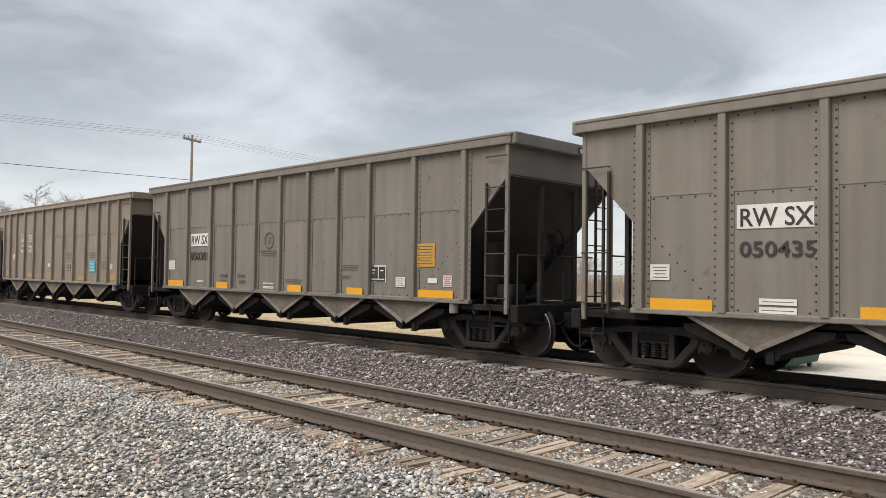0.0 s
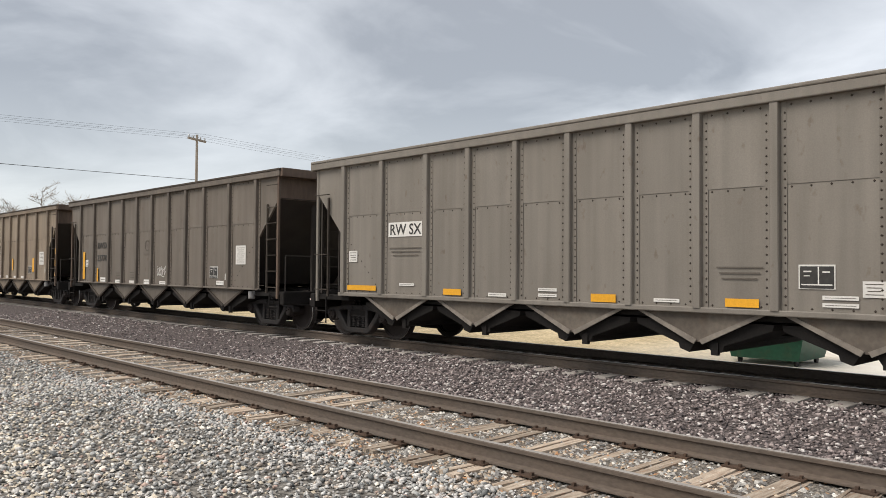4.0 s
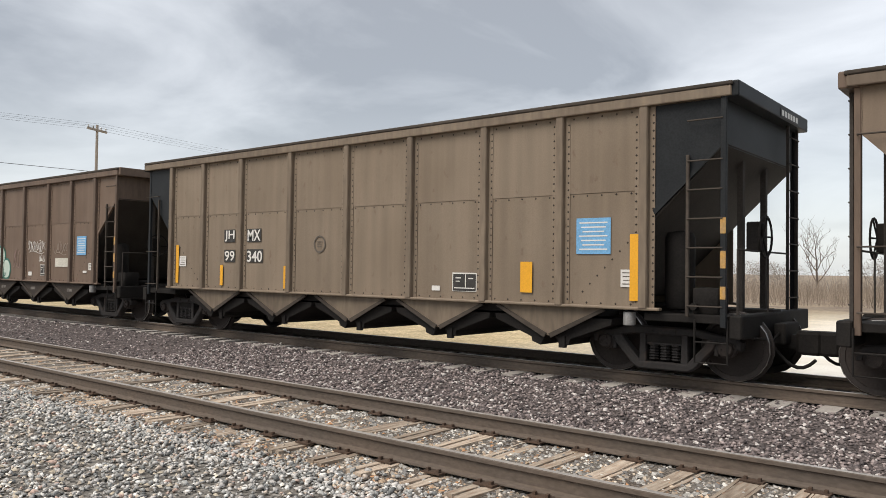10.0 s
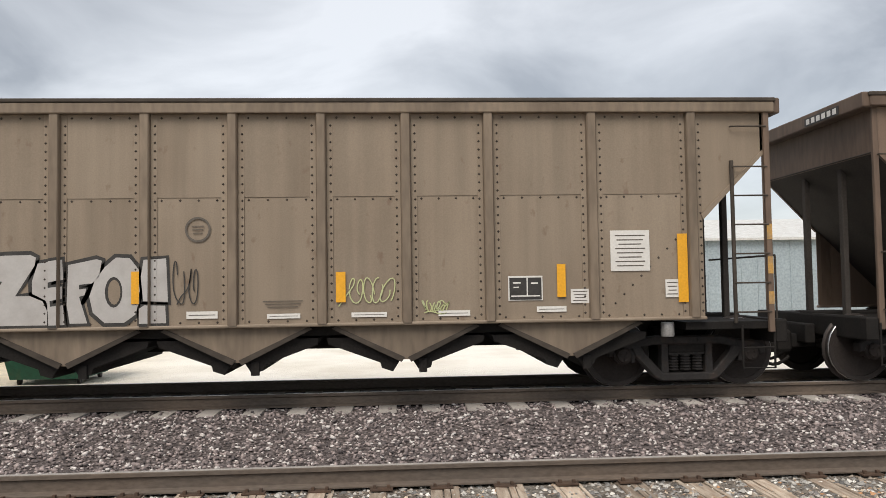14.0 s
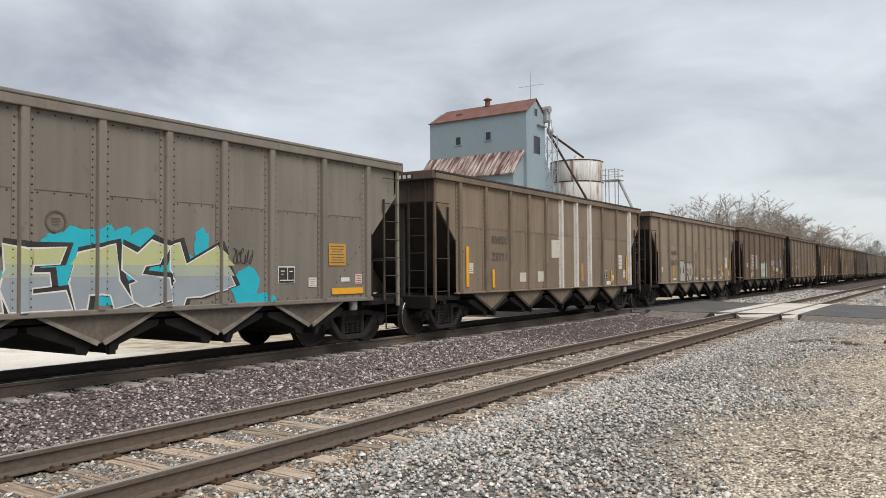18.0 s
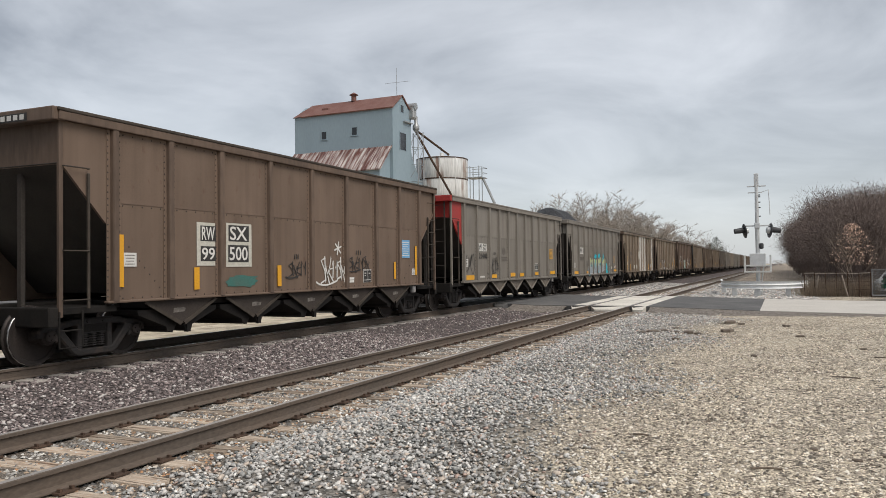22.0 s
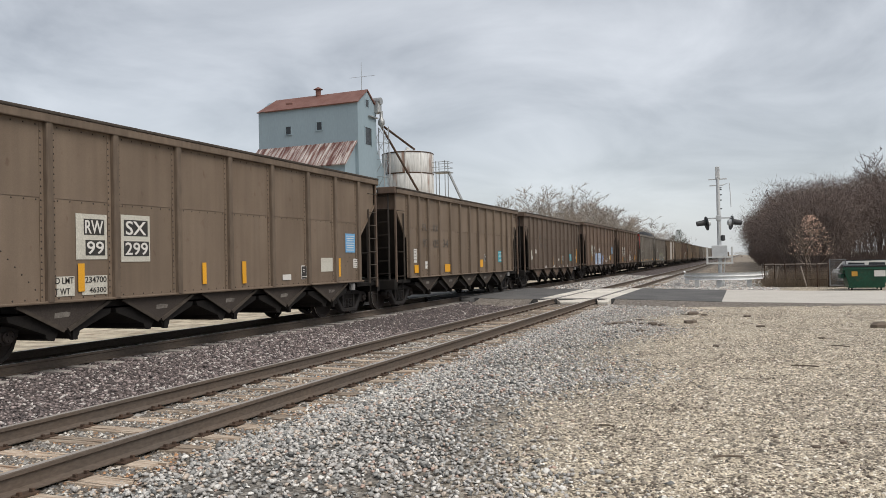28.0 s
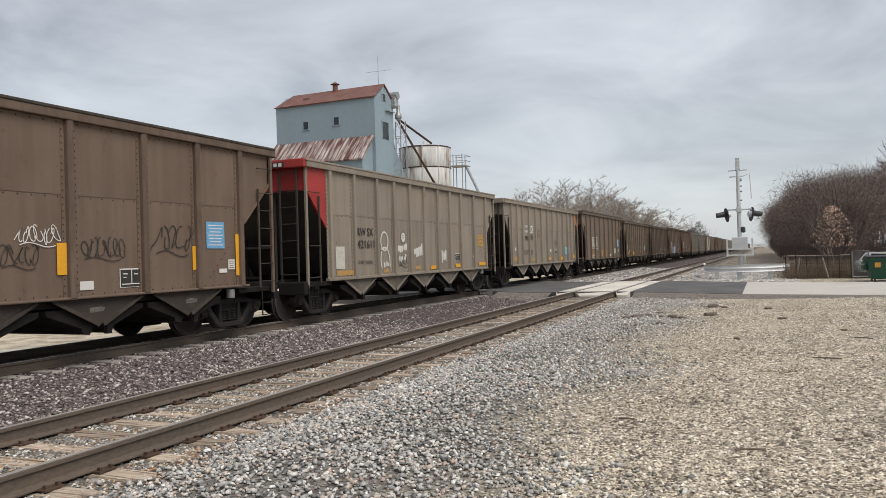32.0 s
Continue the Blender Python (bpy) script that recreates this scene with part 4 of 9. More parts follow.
siding = empty("siding_track", pose(0, 0, 0), "rusty rails on weathered timber ties in grey ballast", "railway track", "", "structure")
main = empty("main_track", pose(0, 0, 0), "main line rails on concrete ties in dark ballast", "railway track", "", "structure")
for y in (SIDING_Y - 0.78, SIDING_Y + 0.78):
    part("rail", rail_mesh(y, SIDING_Z), siding)
for y in (TRACK_Y - 0.755, TRACK_Y + 0.755):
    part("rail", rail_mesh(y, RAIL_Z), main)
TIE_MESH = []
for k in range(5):
    s = Shape()
    rr = random.Random(k)
    w = 0.115 + rr.uniform(-0.012, 0.012)
    # a split timber: strips of unequal height and length round dark checks
    cuts = sorted([-w, w] + [rr.uniform(-0.75, 0.75) * w for _ in range(2)])
    for a, b in zip(cuts, cuts[1:]):
        y0, y1, drop = -1.3 - rr.uniform(-0.10, 0.06), 1.3 + rr.uniform(-0.10, 0.06), rr.uniform(0, 0.010)
        steps = 7
        rowsv = []
        for i in range(steps + 1):
            y = y0 + (y1 - y0) * i / steps
            sway = 0.012 * math.sin(y * 2.3 + k)
            dz = drop + rr.uniform(0, 0.008)
            rowsv += [(a + 0.002 + sway, y, -0.16), (a + 0.002 + sway + rr.uniform(0, 0.006), y, -dz), (b - 0.002 + sway - rr.uniform(0, 0.006), y, -dz - rr.uniform(-0.004, 0.006)), (b - 0.002 + sway, y, -0.16)]
        faces = [(0, 1, 2, 3), tuple(4 * steps + j for j in (3, 2, 1, 0))]
        for i in range(steps):
            faces += [(4 * i + j, 4 * i + j + 1, 4 * i + j + 5, 4 * i + j + 4) for j in range(3)]
        s.add(rowsv, faces)
    TIE_MESH.append(s.mesh("tie", TIEWOOD))
plate_me = Shape().box(-0.095, 0.095, -0.155, 0.155, 0.0, 0.014).box(-0.07, -0.045, -0.13, -0.095, 0.01, 0.04).box(0.045, 0.07, -0.13, -0.095, 0.01, 0.04).box(-0.07, -0.045, 0.095, 0.13, 0.01, 0.04).box(0.045, 0.07, 0.095, 0.13, 0.01, 0.04).mesh("tie_plate", PLATE)
rng = random.Random(5)
TIE_X = []
x = -40.0
while x < 62:
    if not 29.2 < x < 39.3:
        TIE_X.append(x)
        part("tie", TIE_MESH[rng.randrange(5)], siding, "", pose(x, SIDING_Y + rng.uniform(-0.07, 0.07), SIDING_Z - 0.172 + rng.uniform(-0.022, 0.004), 0, 0, rng.uniform(-2.6, 2.6)))
        if -16 < x < 28:
            for y in (-0.78, 0.78):
                part("tie_plate", plate_me, siding, "", pose(x, SIDING_Y + y, SIDING_Z - 0.182))
    x += 0.53 + rng.uniform(-0.03, 0.03)
ctie = Shape().prism([(-0.13, -0.18), (0.13, -0.18), (0.115, 0.0), (-0.115, 0.0)], -1.29, 1.29).mesh("concrete_tie", TIECON)
x = -45.0
while x < 75:
    if not 29.6 < x < 39.0:
        part("concrete_tie", ctie, main, "", pose(x, TRACK_Y, RAIL_Z - 0.175))
    x += 0.575

# ---- crushed stone, stone by stone ----
def stone_field(name, label, count, sizes, place, mat, seed, blocky=False):
    """Angular stones scattered over a strip; place(rng, n) gives x, y and the bed's height. Undersides lie in the bed and are left out."""
    g = np.random.default_rng(seed)
    if blocky:
        form = np.array([(1, 0.1, -0.4), (0.1, 1, -0.4), (-1, -0.1, -0.4), (-0.1, -1, -0.4), (0.62, 0.2, 0.75), (-0.1, 0.62, 0.75), (-0.62, -0.2, 0.75), (0.1, -0.62, 0.75)], float)
        tris = np.array([(0, 1, 5), (0, 5, 4), (1, 2, 6), (1, 6, 5), (2, 3, 7), (2, 7, 6), (3, 0, 4), (3, 4, 7), (4, 5, 6), (4, 6, 7), (0, 2, 1), (0, 3, 2)])
    else:
        form = np.array([(1, 0, -0.25), (-1, 0, -0.25), (0, 1, -0.25), (0, -1, -0.25), (0, 0, 1)], float)
        tris = np.array([(0, 2, 4), (2, 1, 4), (1, 3, 4), (3, 0, 4)])
    nv, nt = len(form), len(tris)
    x, y, z = place(g, count)
    n = len(x)
    size = g.uniform(sizes[0], sizes[1], n) * np.where(g.random(n) < 0.12, 1.45, 1.0)
    base = np.repeat(form[None], n, 0) * g.uniform(0.7, 1.2, (n, nv, 1))
    base += g.normal(0, 0.13, base.shape)
    base *= np.array([1.2, 0.88, 0.58 if blocky else 0.66])
    lean = 0.6 if blocky else 0.4
    a, b, c = g.uniform(0, 6.283, n), g.uniform(-lean, lean, n), g.uniform(-lean, lean, n)
    ca, sa, cb, sb, cc, sc = np.cos(a), np.sin(a), np.cos(b), np.sin(b), np.cos(c), np.sin(c)
    X, Y, Z = base[:, :, 0], base[:, :, 1], base[:, :, 2]
    Y, Z = Y * cb[:, None] - Z * sb[:, None], Y * sb[:, None] + Z * cb[:, None]
    X, Z = X * cc[:, None] + Z * sc[:, None], -X * sc[:, None] + Z * cc[:, None]
    X, Y = X * ca[:, None] - Y * sa[:, None], X * sa[:, None] + Y * ca[:, None]
    v = np.stack([X, Y, Z], 2) * size[:, None, None] + np.stack([x, y, z + size * (0.12 + (0.7 * g.random(n) if blocky else 0.13))], 1)[:, None]
    f = (tris[None] + (np.arange(n) * nv)[:, None, None]).reshape(-1)
    me = bpy.data.meshes.new(name)
    me.vertices.add(n * nv)
    me.vertices.foreach_set("co", v.reshape(-1).astype(np.float32))
    me.loops.add(len(f))
    me.loops.foreach_set("vertex_index", f.astype(np.int32))
    me.polygons.add(n * nt)
    me.polygons.foreach_set("loop_start", np.arange(0, n * nt * 3, 3, dtype=np.int32))
    me.update(calc_edges=True)
    me.materials.append(mat)
    return tagged(new(name, me), label, "gravel", "", "stuff")


CRIBSTONE = stones("pale_crib_stone", [(0.0, (0.33, 0.315, 0.29)), (0.25, (0.47, 0.445, 0.405)), (0.45, (0.20, 0.19, 0.18)), (0.68, (0.32, 0.27, 0.22)), (0.82, (0.70, 0.67, 0.61)), (0.92, (0.12, 0.115, 0.11))])
GREYSTONE = stones("grey_ballast_stone", [(0.0, (0.48, 0.46, 0.435)), (0.20, (0.33, 0.325, 0.31)), (0.38, (0.60, 0.575, 0.54)), (0.54, (0.18, 0.183, 0.178)), (0.65, (0.41, 0.41, 0.39)), (0.75, (0.54, 0.46, 0.385)), (0.85, (0.72, 0.70, 0.655)), (0.92, (0.50, 0.37, 0.31)), (0.965, (0.86, 0.84, 0.79))])
DARKSTONE = stones("dark_ballast_stone", [(0.0, (0.19, 0.158, 0.152)), (0.3, (0.275, 0.228, 0.218)), (0.50, (0.105, 0.09, 0.089)), (0.68, (0.37, 0.308, 0.292)), (0.86, (0.60, 0.555, 0.525))])
LOTSTONE = stones("tan_lot_stone", [(0.0, (0.51, 0.44, 0.335)), (0.28, (0.68, 0.60, 0.475)), (0.52, (0.34, 0.295, 0.24)), (0.68, (0.82, 0.76, 0.66)), (0.86, (0.15, 0.13, 0.11))])
TIESTONE = stones("brown_tie_splinters", [(0.0, (0.42, 0.31, 0.215)), (0.3, (0.56, 0.46, 0.35)), (0.55, (0.28, 0.18, 0.115)), (0.75, (0.64, 0.57, 0.48)), (0.88, (0.46, 0.25, 0.13))])
DEBRIS = material("dark_crumbs", (0.12, 0.095, 0.075), (0.2, 0.16, 0.125), 0.95, scale=9, bump=0.3, island=0.5)


def bed(y):
    return np.interp(y, [p[0] for p in PROFILE], [p[1] for p in PROFILE])


def place_shoulder(g, n):
    x = np.where(g.random(n) < 0.5, g.uniform(-13, 12, n), np.where(g.random(n) < 0.8, g.uniform(6, 29.4, n), g.uniform(-24, -12, n)))
    y = np.minimum(g.uniform(0.4, 5.5, n), 4.60 + g.normal(0, 0.17, n))
    edge = np.interp(x, [-12, 8], [-0.6, 2.4]) + 0.7 * np.sin(x * 0.9)
    keep = y > edge + g.normal(0, 0.5, n)
    return x[keep], y[keep], bed(y[keep])


def place_cribs(g, n):
    x = np.where(g.random(n) < 0.7, g.uniform(-13, 17, n), g.uniform(-26, 29, n))
    y = g.uniform(5.0, 7.7, n)
    # few stones lie on the ties themselves
    ties = np.array(TIE_X)
    off = np.abs(x - ties[np.clip(np.searchsorted(ties, x), 1, len(ties) - 1)])
    off = np.minimum(off, np.abs(x - ties[np.clip(np.searchsorted(ties, x) - 1, 0, len(ties) - 1)]))
    keep = (off > 0.10) | (g.random(n) < 0.34) | (y > 7.45)
    x, y = x[keep], y[keep]
    return x, y, bed(y) - 0.003


def place_between(g, n):
    x = np.where(g.random(n) < 0.7, g.uniform(-14, 18, n), g.uniform(-32, 29, n))
    y = g.uniform(7.3, 10.75, n)
    return x, y, bed(y) - 0.008


def place_lot(g, n):
    x = np.maximum(1.2, 2.6 + 26 * g.random(n) ** 1.7 + g.normal(0, 0.45, n))
    y = g.uniform(-9, 3.6, n) * np.clip(x / 12, 0.35, 1)
    return x, y, bed(y) - 0.002


def place_debris(g, n):
    """Crumbs of bark and dirt, lying in loose drifts."""
    k = 900
    cx, cy = 3 + 24 * g.random(k) ** 1.4, g.uniform(-9, 2.2, k)
    i = g.integers(0, k, n)
    x, y = cx[i] + g.normal(0, 0.10, n) * (1 + cx[i] / 9), cy[i] + g.normal(0, 0.22, n)
    return x, y, bed(y) - 0.001


def place_tie_ends(g, n):
    x = np.where(g.random(n) < 0.7, g.uniform(-12, 14, n), g.uniform(-20, 28, n))
    y = np.concatenate([g.normal(4.92, 0.26, n // 2), g.normal(6.0, 0.4, n - n // 2)])
    return x, y, bed(y) - 0.006


stone_field("shoulder_ballast", "loose grey and pinkish crushed stone beside the siding", 90000, (0.0135, 0.029), place_shoulder, GREYSTONE, 1, True)
stone_field("siding_ballast", "grey crushed stone between the timber ties", 34000, (0.012, 0.028), place_cribs, CRIBSTONE, 2)
stone_field("main_line_ballast", "dark purplish crushed stone between the tracks", 46000, (0.014, 0.031), place_between, DARKSTONE, 3, True)
stone_field("lot_gravel", "fine tan gravel of the open lot", 76000, (0.008, 0.022), place_lot, LOTSTONE, 4)
def place_beyond(g, n):
    """Coarser stone about the signal and along both tracks past the road."""
    x = 39.6 + 34 * g.random(n) ** 1.4
    y = g.uniform(-1.6, 10.6, n)
    return x, y, bed(y) - 0.005


stone_field("verge_gravel", "pinkish-grey gravel about the signal and the tracks past the road", 14000, (0.03, 0.06), place_beyond, GREYSTONE, 8)
def place_west(g, n):
    x = g.uniform(-15, 1.5, n)
    y = np.abs(g.normal(0, 1.6, n)) + 0.6 - 0.08 * (x + 15)
    keep = y < 4.4
    return x[keep], y[keep], bed(y[keep]) + 0.012


stone_field("tan_gravel_spill", "tan gravel spilled over the grey stone", 24000, (0.010, 0.026), place_west, LOTSTONE, 9)
stone_field("lot_debris", "dark crumbs of bark and dirt on the lot", 17000, (0.007, 0.020), place_debris, DEBRIS, 5)
stone_field("tie_debris", "brown splinters and dirt along the siding rails", 17000, (0.009, 0.026), place_tie_ends, TIESTONE, 6)


# ---- broken asphalt and twigs lying on the lot ----
def make_chunk(x, y, r, seed):
    g = random.Random(seed)
    s = Shape()
    n = 9
    ring = [(r * g.uniform(0.65, 1.15) * math.cos(2 * math.pi * i / n), r * 0.8 * g.uniform(0.65, 1.15) * math.sin(2 * math.pi * i / n)) for i in range(n)]
    h = r * g.uniform(0.3, 0.5)
    v = [(a, b, -0.02) for a, b in ring] + [(a * 0.95, b * 0.95, h * g.uniform(0.55, 0.9)) for a, b in ring] + [(a * 0.55, b * 0.55, h * g.uniform(0.9, 1.1)) for a, b in ring]
    f = [tuple(range(n - 1, -1, -1)), tuple(range(2 * n, 3 * n))]
    for k in range(2):
        f += [(k * n + i, k * n + (i + 1) % n, k * n + n + (i + 1) % n, k * n + n + i) for i in range(n)]
    s.add(v, f)
    ob = new("asphalt_chunk", s.mesh("asphalt_chunk", DEBRIS))
    ob.matrix_basis = pose(x, y, ground_z(y), 0, 0, g.uniform(0, 360))
    tagged(ob, "dark broken lump of asphalt lying on gravel", "rubble", "rubble on the lot")


g = random.Random(77)
for x, y, r in ((21.0, 3.2, 0.2), (21.5, 3.0, 0.14), (20.6, 3.4, 0.12), (21.0, 2.3, 0.17), (21.2, 2.6, 0.12), (20.9, 2.05, 0.12), (21.8, 1.4, 0.24), (24.8, 1.5, 0.2), (24.5, 1.2, 0.12), (19.2, 2.4, 0.11), (20.7, -0.3, 0.12), (23.9, 0.0, 0.13),
                (20.8, -2.9, 0.3), (8.3, -0.75, 0.06), (8.05, -0.5, 0.045), (8.4, -0.16, 0.05), (22.5, 2.8, 0.1), (18.0, -1.4, 0.09), (16.2, 0.6, 0.08), (11.5, -1.8, 0.05), (13.0, 0.9, 0.05)):
    make_chunk(x, y, r, int(x * 10 + y * 100))
for x, y, r in ((7.45, 0.24, 0.13), (13.56, -0.79, 0.2), (8.46, 1.45, 0.1), (24.8, 1.55, 0.3), (16.5, -1.6, 0.16)):
    a = g.uniform(-0.5, 0.5) + 1.57
    ob = new("twig", Shape().pipe([(-r * math.cos(a), -r * math.sin(a), 0.012), (0.02 * r, 0, 0.02), (r * math.cos(a), r * math.sin(a), 0.012)], 0.009 + 0.01 * r, 5).mesh("twig", DEBRIS))
    ob.matrix_basis = pose(x, y, ground_z(y) + 0.004)
    tagged(ob, "broken brown twig lying on the gravel", "twig", "twigs on the lot")

# ---- road crossing ----
ASPHALT = material("worn_asphalt", (0.085, 0.083, 0.082), (0.135, 0.13, 0.124), 0.9, scale=0.55, fine=50, bump=0.35, amount=0.9)
CONCRETE = material("pale_road_concrete", (0.52, 0.49, 0.44), (0.42, 0.39, 0.35), 0.9, scale=0.7, fine=40, bump=0.25)
CROSSING = material("crossing_panel_concrete", (0.66, 0.62, 0.55), (0.5, 0.46, 0.4), 0.85, scale=1.5, fine=40, bump=0.25, vary=0.12)
STEEL = material("galvanised_steel", (0.40, 0.41, 0.41), (0.30, 0.30, 0.30), 0.5, 0.6, scale=6, bump=0.05)
BLACKSIGN = material("signal_black", (0.02, 0.02, 0.02), None, 0.5, scale=6, bump=0.03)
WHITEMETAL = material("white_metal", (0.62, 0.62, 0.60), (0.45, 0.44, 0.42), 0.55, scale=3, bump=0.05, rust=(0.3, 0.2, 0.12), rust_amount=0.25)
RUSTROOF = material("rusted_red_roof_steel", (0.17, 0.078, 0.062), (0.22, 0.12, 0.10), 0.7, scale=0.8, fine=12, bump=0.15, amount=0.9)
PATCHYROOF = material("rust_streaked_roof_sheet", (0.105, 0.042, 0.036), (0.55, 0.50, 0.47), 0.7, scale=1.5, fine=14, bump=0.15, stretch=(0.3, 1.7, 0.3), amount=1.0, rust=(0.15, 0.055, 0.04), rust_amount=0.8)
BLUESIDING = material("blue_grey_sheet_siding", (0.27, 0.345, 0.39), (0.225, 0.295, 0.335), 0.6, scale=0.4, fine=6, stretch=(1, 1, 0.3), bump=0.03, grain=(0.95, 1.04))
TANK = material("rust_streaked_white_tank", (0.66, 0.66, 0.64), (0.48, 0.47, 0.45), 0.65, scale=0.8, fine=8, stretch=(1, 1, 0.12), bump=0.1, rust=(0.20, 0.10, 0.06), rust_amount=0.85)
DARKGLASS = material("dark_window", (0.03, 0.035, 0.04), None, 0.2, scale=2, bump=0)
BARNRED = material("dull_red_sheet_siding", (0.25, 0.065, 0.06), (0.20, 0.05, 0.05), 0.65, scale=0.6, fine=9, bump=0.1)
SHEDGREY = material("pale_blue_grey_siding", (0.33, 0.39, 0.42), (0.28, 0.33, 0.36), 0.6, scale=0.6, fine=9, bump=0.1)
BINGREEN = material("green_bin_paint", (0.011, 0.075, 0.042), (0.013, 0.055, 0.033), 0.45, scale=2, fine=12, bump=0.05, rust=(0.10, 0.06, 0.03), rust_amount=0.25)
PLASTIC = material("black_lid_plastic", (0.02, 0.02, 0.021), None, 0.5, scale=5, bump=0.05)
POLEWOOD = material("grey_pole_wood", (0.33, 0.29, 0.25), (0.22, 0.19, 0.16), 0.9, scale=4, fine=40, stretch=(4, 4, 0.3), bump=0.3)
WIRE = material("black_cable", (0.03, 0.03, 0.032), None, 0.6, scale=9, bump=0)
BARK = material("bare_branch_bark", (0.15, 0.118, 0.095), (0.10, 0.08, 0.065), 0.95, scale=3, fine=30, bump=0.2, vary=0.25)
PALEBARK = material("pale_twig_bark", (0.27, 0.22, 0.17), (0.2, 0.16, 0.12), 0.95, scale=3, fine=30, bump=0.2, vary=0.2)
DRYLEAF = material("dry_pinkish_leaf", (0.58, 0.41, 0.31), (0.42, 0.26, 0.18), 0.8, scale=6, bump=0, island=0.3)
CEDAR = material("dark_cedar_foliage", (0.035, 0.05, 0.028), (0.05, 0.06, 0.035), 0.85, scale=5, bump=0, island=0.4)
DRYGRASS = material("dry_straw_grass", (0.34, 0.25, 0.14), (0.24, 0.17, 0.10), 0.95, scale=2, fine=30, bump=0.1, island=0.35)

ROAD0, ROAD1 = 29.6, 39.4
road = empty("road", pose(0, 0, 0), "asphalt road crossing both tracks, concrete on the near side", "road", "", "structure")


def road_strip(name, y0, y1, mat, prof):
    s = Shape()
    ys = sorted({y0, y1, *[y for y, z in prof if y0 < y < y1]})
    def zz(y):
        return float(np.interp(y, [p[0] for p in prof], [p[1] for p in prof]))
    for a, b in zip(ys, ys[1:]):
        s.prism([(a, zz(a)), (b, zz(b)), (b, zz(b) - 0.4), (a, zz(a) - 0.4)], ROAD0, ROAD1, "x")
    part(name, s.mesh(name, mat), road)


ROADPROF = [(-200, 0.06), (-12, 0.07), (-3, 0.10), (0.8, 0.17), (4.6, 0.285), (9.0, 0.30), (10.4, 0.37), (12.8, 0.37), (17, 0.12), (25, 0.0), (300, 0.0)]
road_strip("concrete_lane", -200, 0.8, CONCRETE, ROADPROF)
road_strip("asphalt_lane", 0.8, 300, ASPHALT, ROADPROF)
for base, top in ((SIDING_Y, SIDING_Z), (TRACK_Y, RAIL_Z)):
    for y0, y1 in ((-1.42, -0.87), (-0.69, 0.69), (0.87, 1.42)):
        for k in range(4):
            xa = ROAD0 + 0.3 + k * 2.3
            me = cached(("crosspanel", y0, y1, base), lambda: Shape().box(0, 2.28, y0, y1, -0.12, 0.0, 0.03).mesh("crossing_panel", CROSSING if base == SIDING_Y else ASPHALT))
            part("crossing_panel", me, road, "", pose(xa, base, top - 0.005))
    for y0, y1 in ((-1.42, -0.87), (-0.69, 0.69), (0.87, 1.42)):
        s = Shape()
        # the ends taper in plan and dip a little
        mid, half = base + (y0 + y1) / 2, (y1 - y0) / 2
        out = [(ROAD0 + 0.3, mid - half), (ROAD0 - 0.02, mid - half * 0.95), (ROAD0 - 0.30, mid - half * 0.66), (ROAD0 - 0.30, mid + half * 0.66), (ROAD0 - 0.02, mid + half * 0.95), (ROAD0 + 0.3, mid + half)]
        n = len(out)
        s.add([(a, b, top - 0.22) for a, b in out] + [(a, b, top - 0.012 - 0.42 * max(0.0, ROAD0 - 0.02 - a)) for a, b in out], [tuple(range(n - 1, -1, -1)), tuple(range(n, 2 * n))] + [(i, (i + 1) % n, n + (i + 1) % n, n + i) for i in range(n)])
        part("crossing_ramp", s.mesh("crossing_ramp", CROSSING if base == SIDING_Y else ASPHALT), road)


# crumbled asphalt and packed gravel that slope down from the road's edges
def road_skirt(name, side, y0, y1, reach, mat, seed, drop):
    g = random.Random(seed)
    s = Shape()
    n = int((y1 - y0) / 0.22)
    edge = ROAD0 + 0.02 if side < 0 else ROAD1 - 0.02
    for i in range(n + 1):
        y = y0 + (y1 - y0) * i / n
        z = float(np.interp(y, [p[0] for p in ROADPROF], [p[1] for p in ROADPROF]))
        low = ground_z(y) - 0.03
        r = reach * g.uniform(0.65, 1.2)
        s.v += [(edge, y, z - drop), (edge + side * r * 0.45, y, z * 0.62 + low * 0.38 - drop + g.uniform(-0.02, 0.02)), (edge + side * r, y, low)]
    for i in range(n):
        for k in range(2):
            s.f.append((3 * i + k, 3 * i + k + 1, 3 * i + k + 4, 3 * i + k + 3))
            s.mi.append(0)
    part(name, s.mesh(name, mat), road)


SHOULDERGRAVEL = material("packed_shoulder_gravel", (0.24, 0.21, 0.18), (0.11, 0.095, 0.082), 0.95, scale=9, fine=45, bump=0.8, amount=0.9, dist=0.03, grain=(0.5, 1.35))
for side in (-1, 1):
    road_skirt("gravel_shoulder", side, -14.0, 4.55, 1.5, SHOULDERGRAVEL, 21 + side, 0.012)
    road_skirt("gravel_shoulder", side, 7.7, 9.9, 1.3, SHOULDERGRAVEL, 31 + side, 0.012)
    road_skirt("crumbled_edge", side, 0.9, 4.5, 0.45, ASPHALT, 41 + side, 0.006)
    road_skirt("crumbled_edge", side, 7.75, 9.8, 0.45, ASPHALT, 51 + side, 0.006)


# ---- signals and guard rail at the crossing ----
GALV = material("bright_galvanised_steel", (0.60, 0.61, 0.61), (0.47, 0.48, 0.48), 0.45, 0.25, scale=5, bump=0.04)
BEAM = material("pale_galvanised_beam", (0.80, 0.81, 0.80), (0.66, 0.67, 0.67), 0.5, 0.1, scale=3, bump=0.03)
HOODGREY = material("sun_faded_black_hood", (0.045, 0.046, 0.048), (0.07, 0.07, 0.07), 0.55, scale=4, bump=0.03)


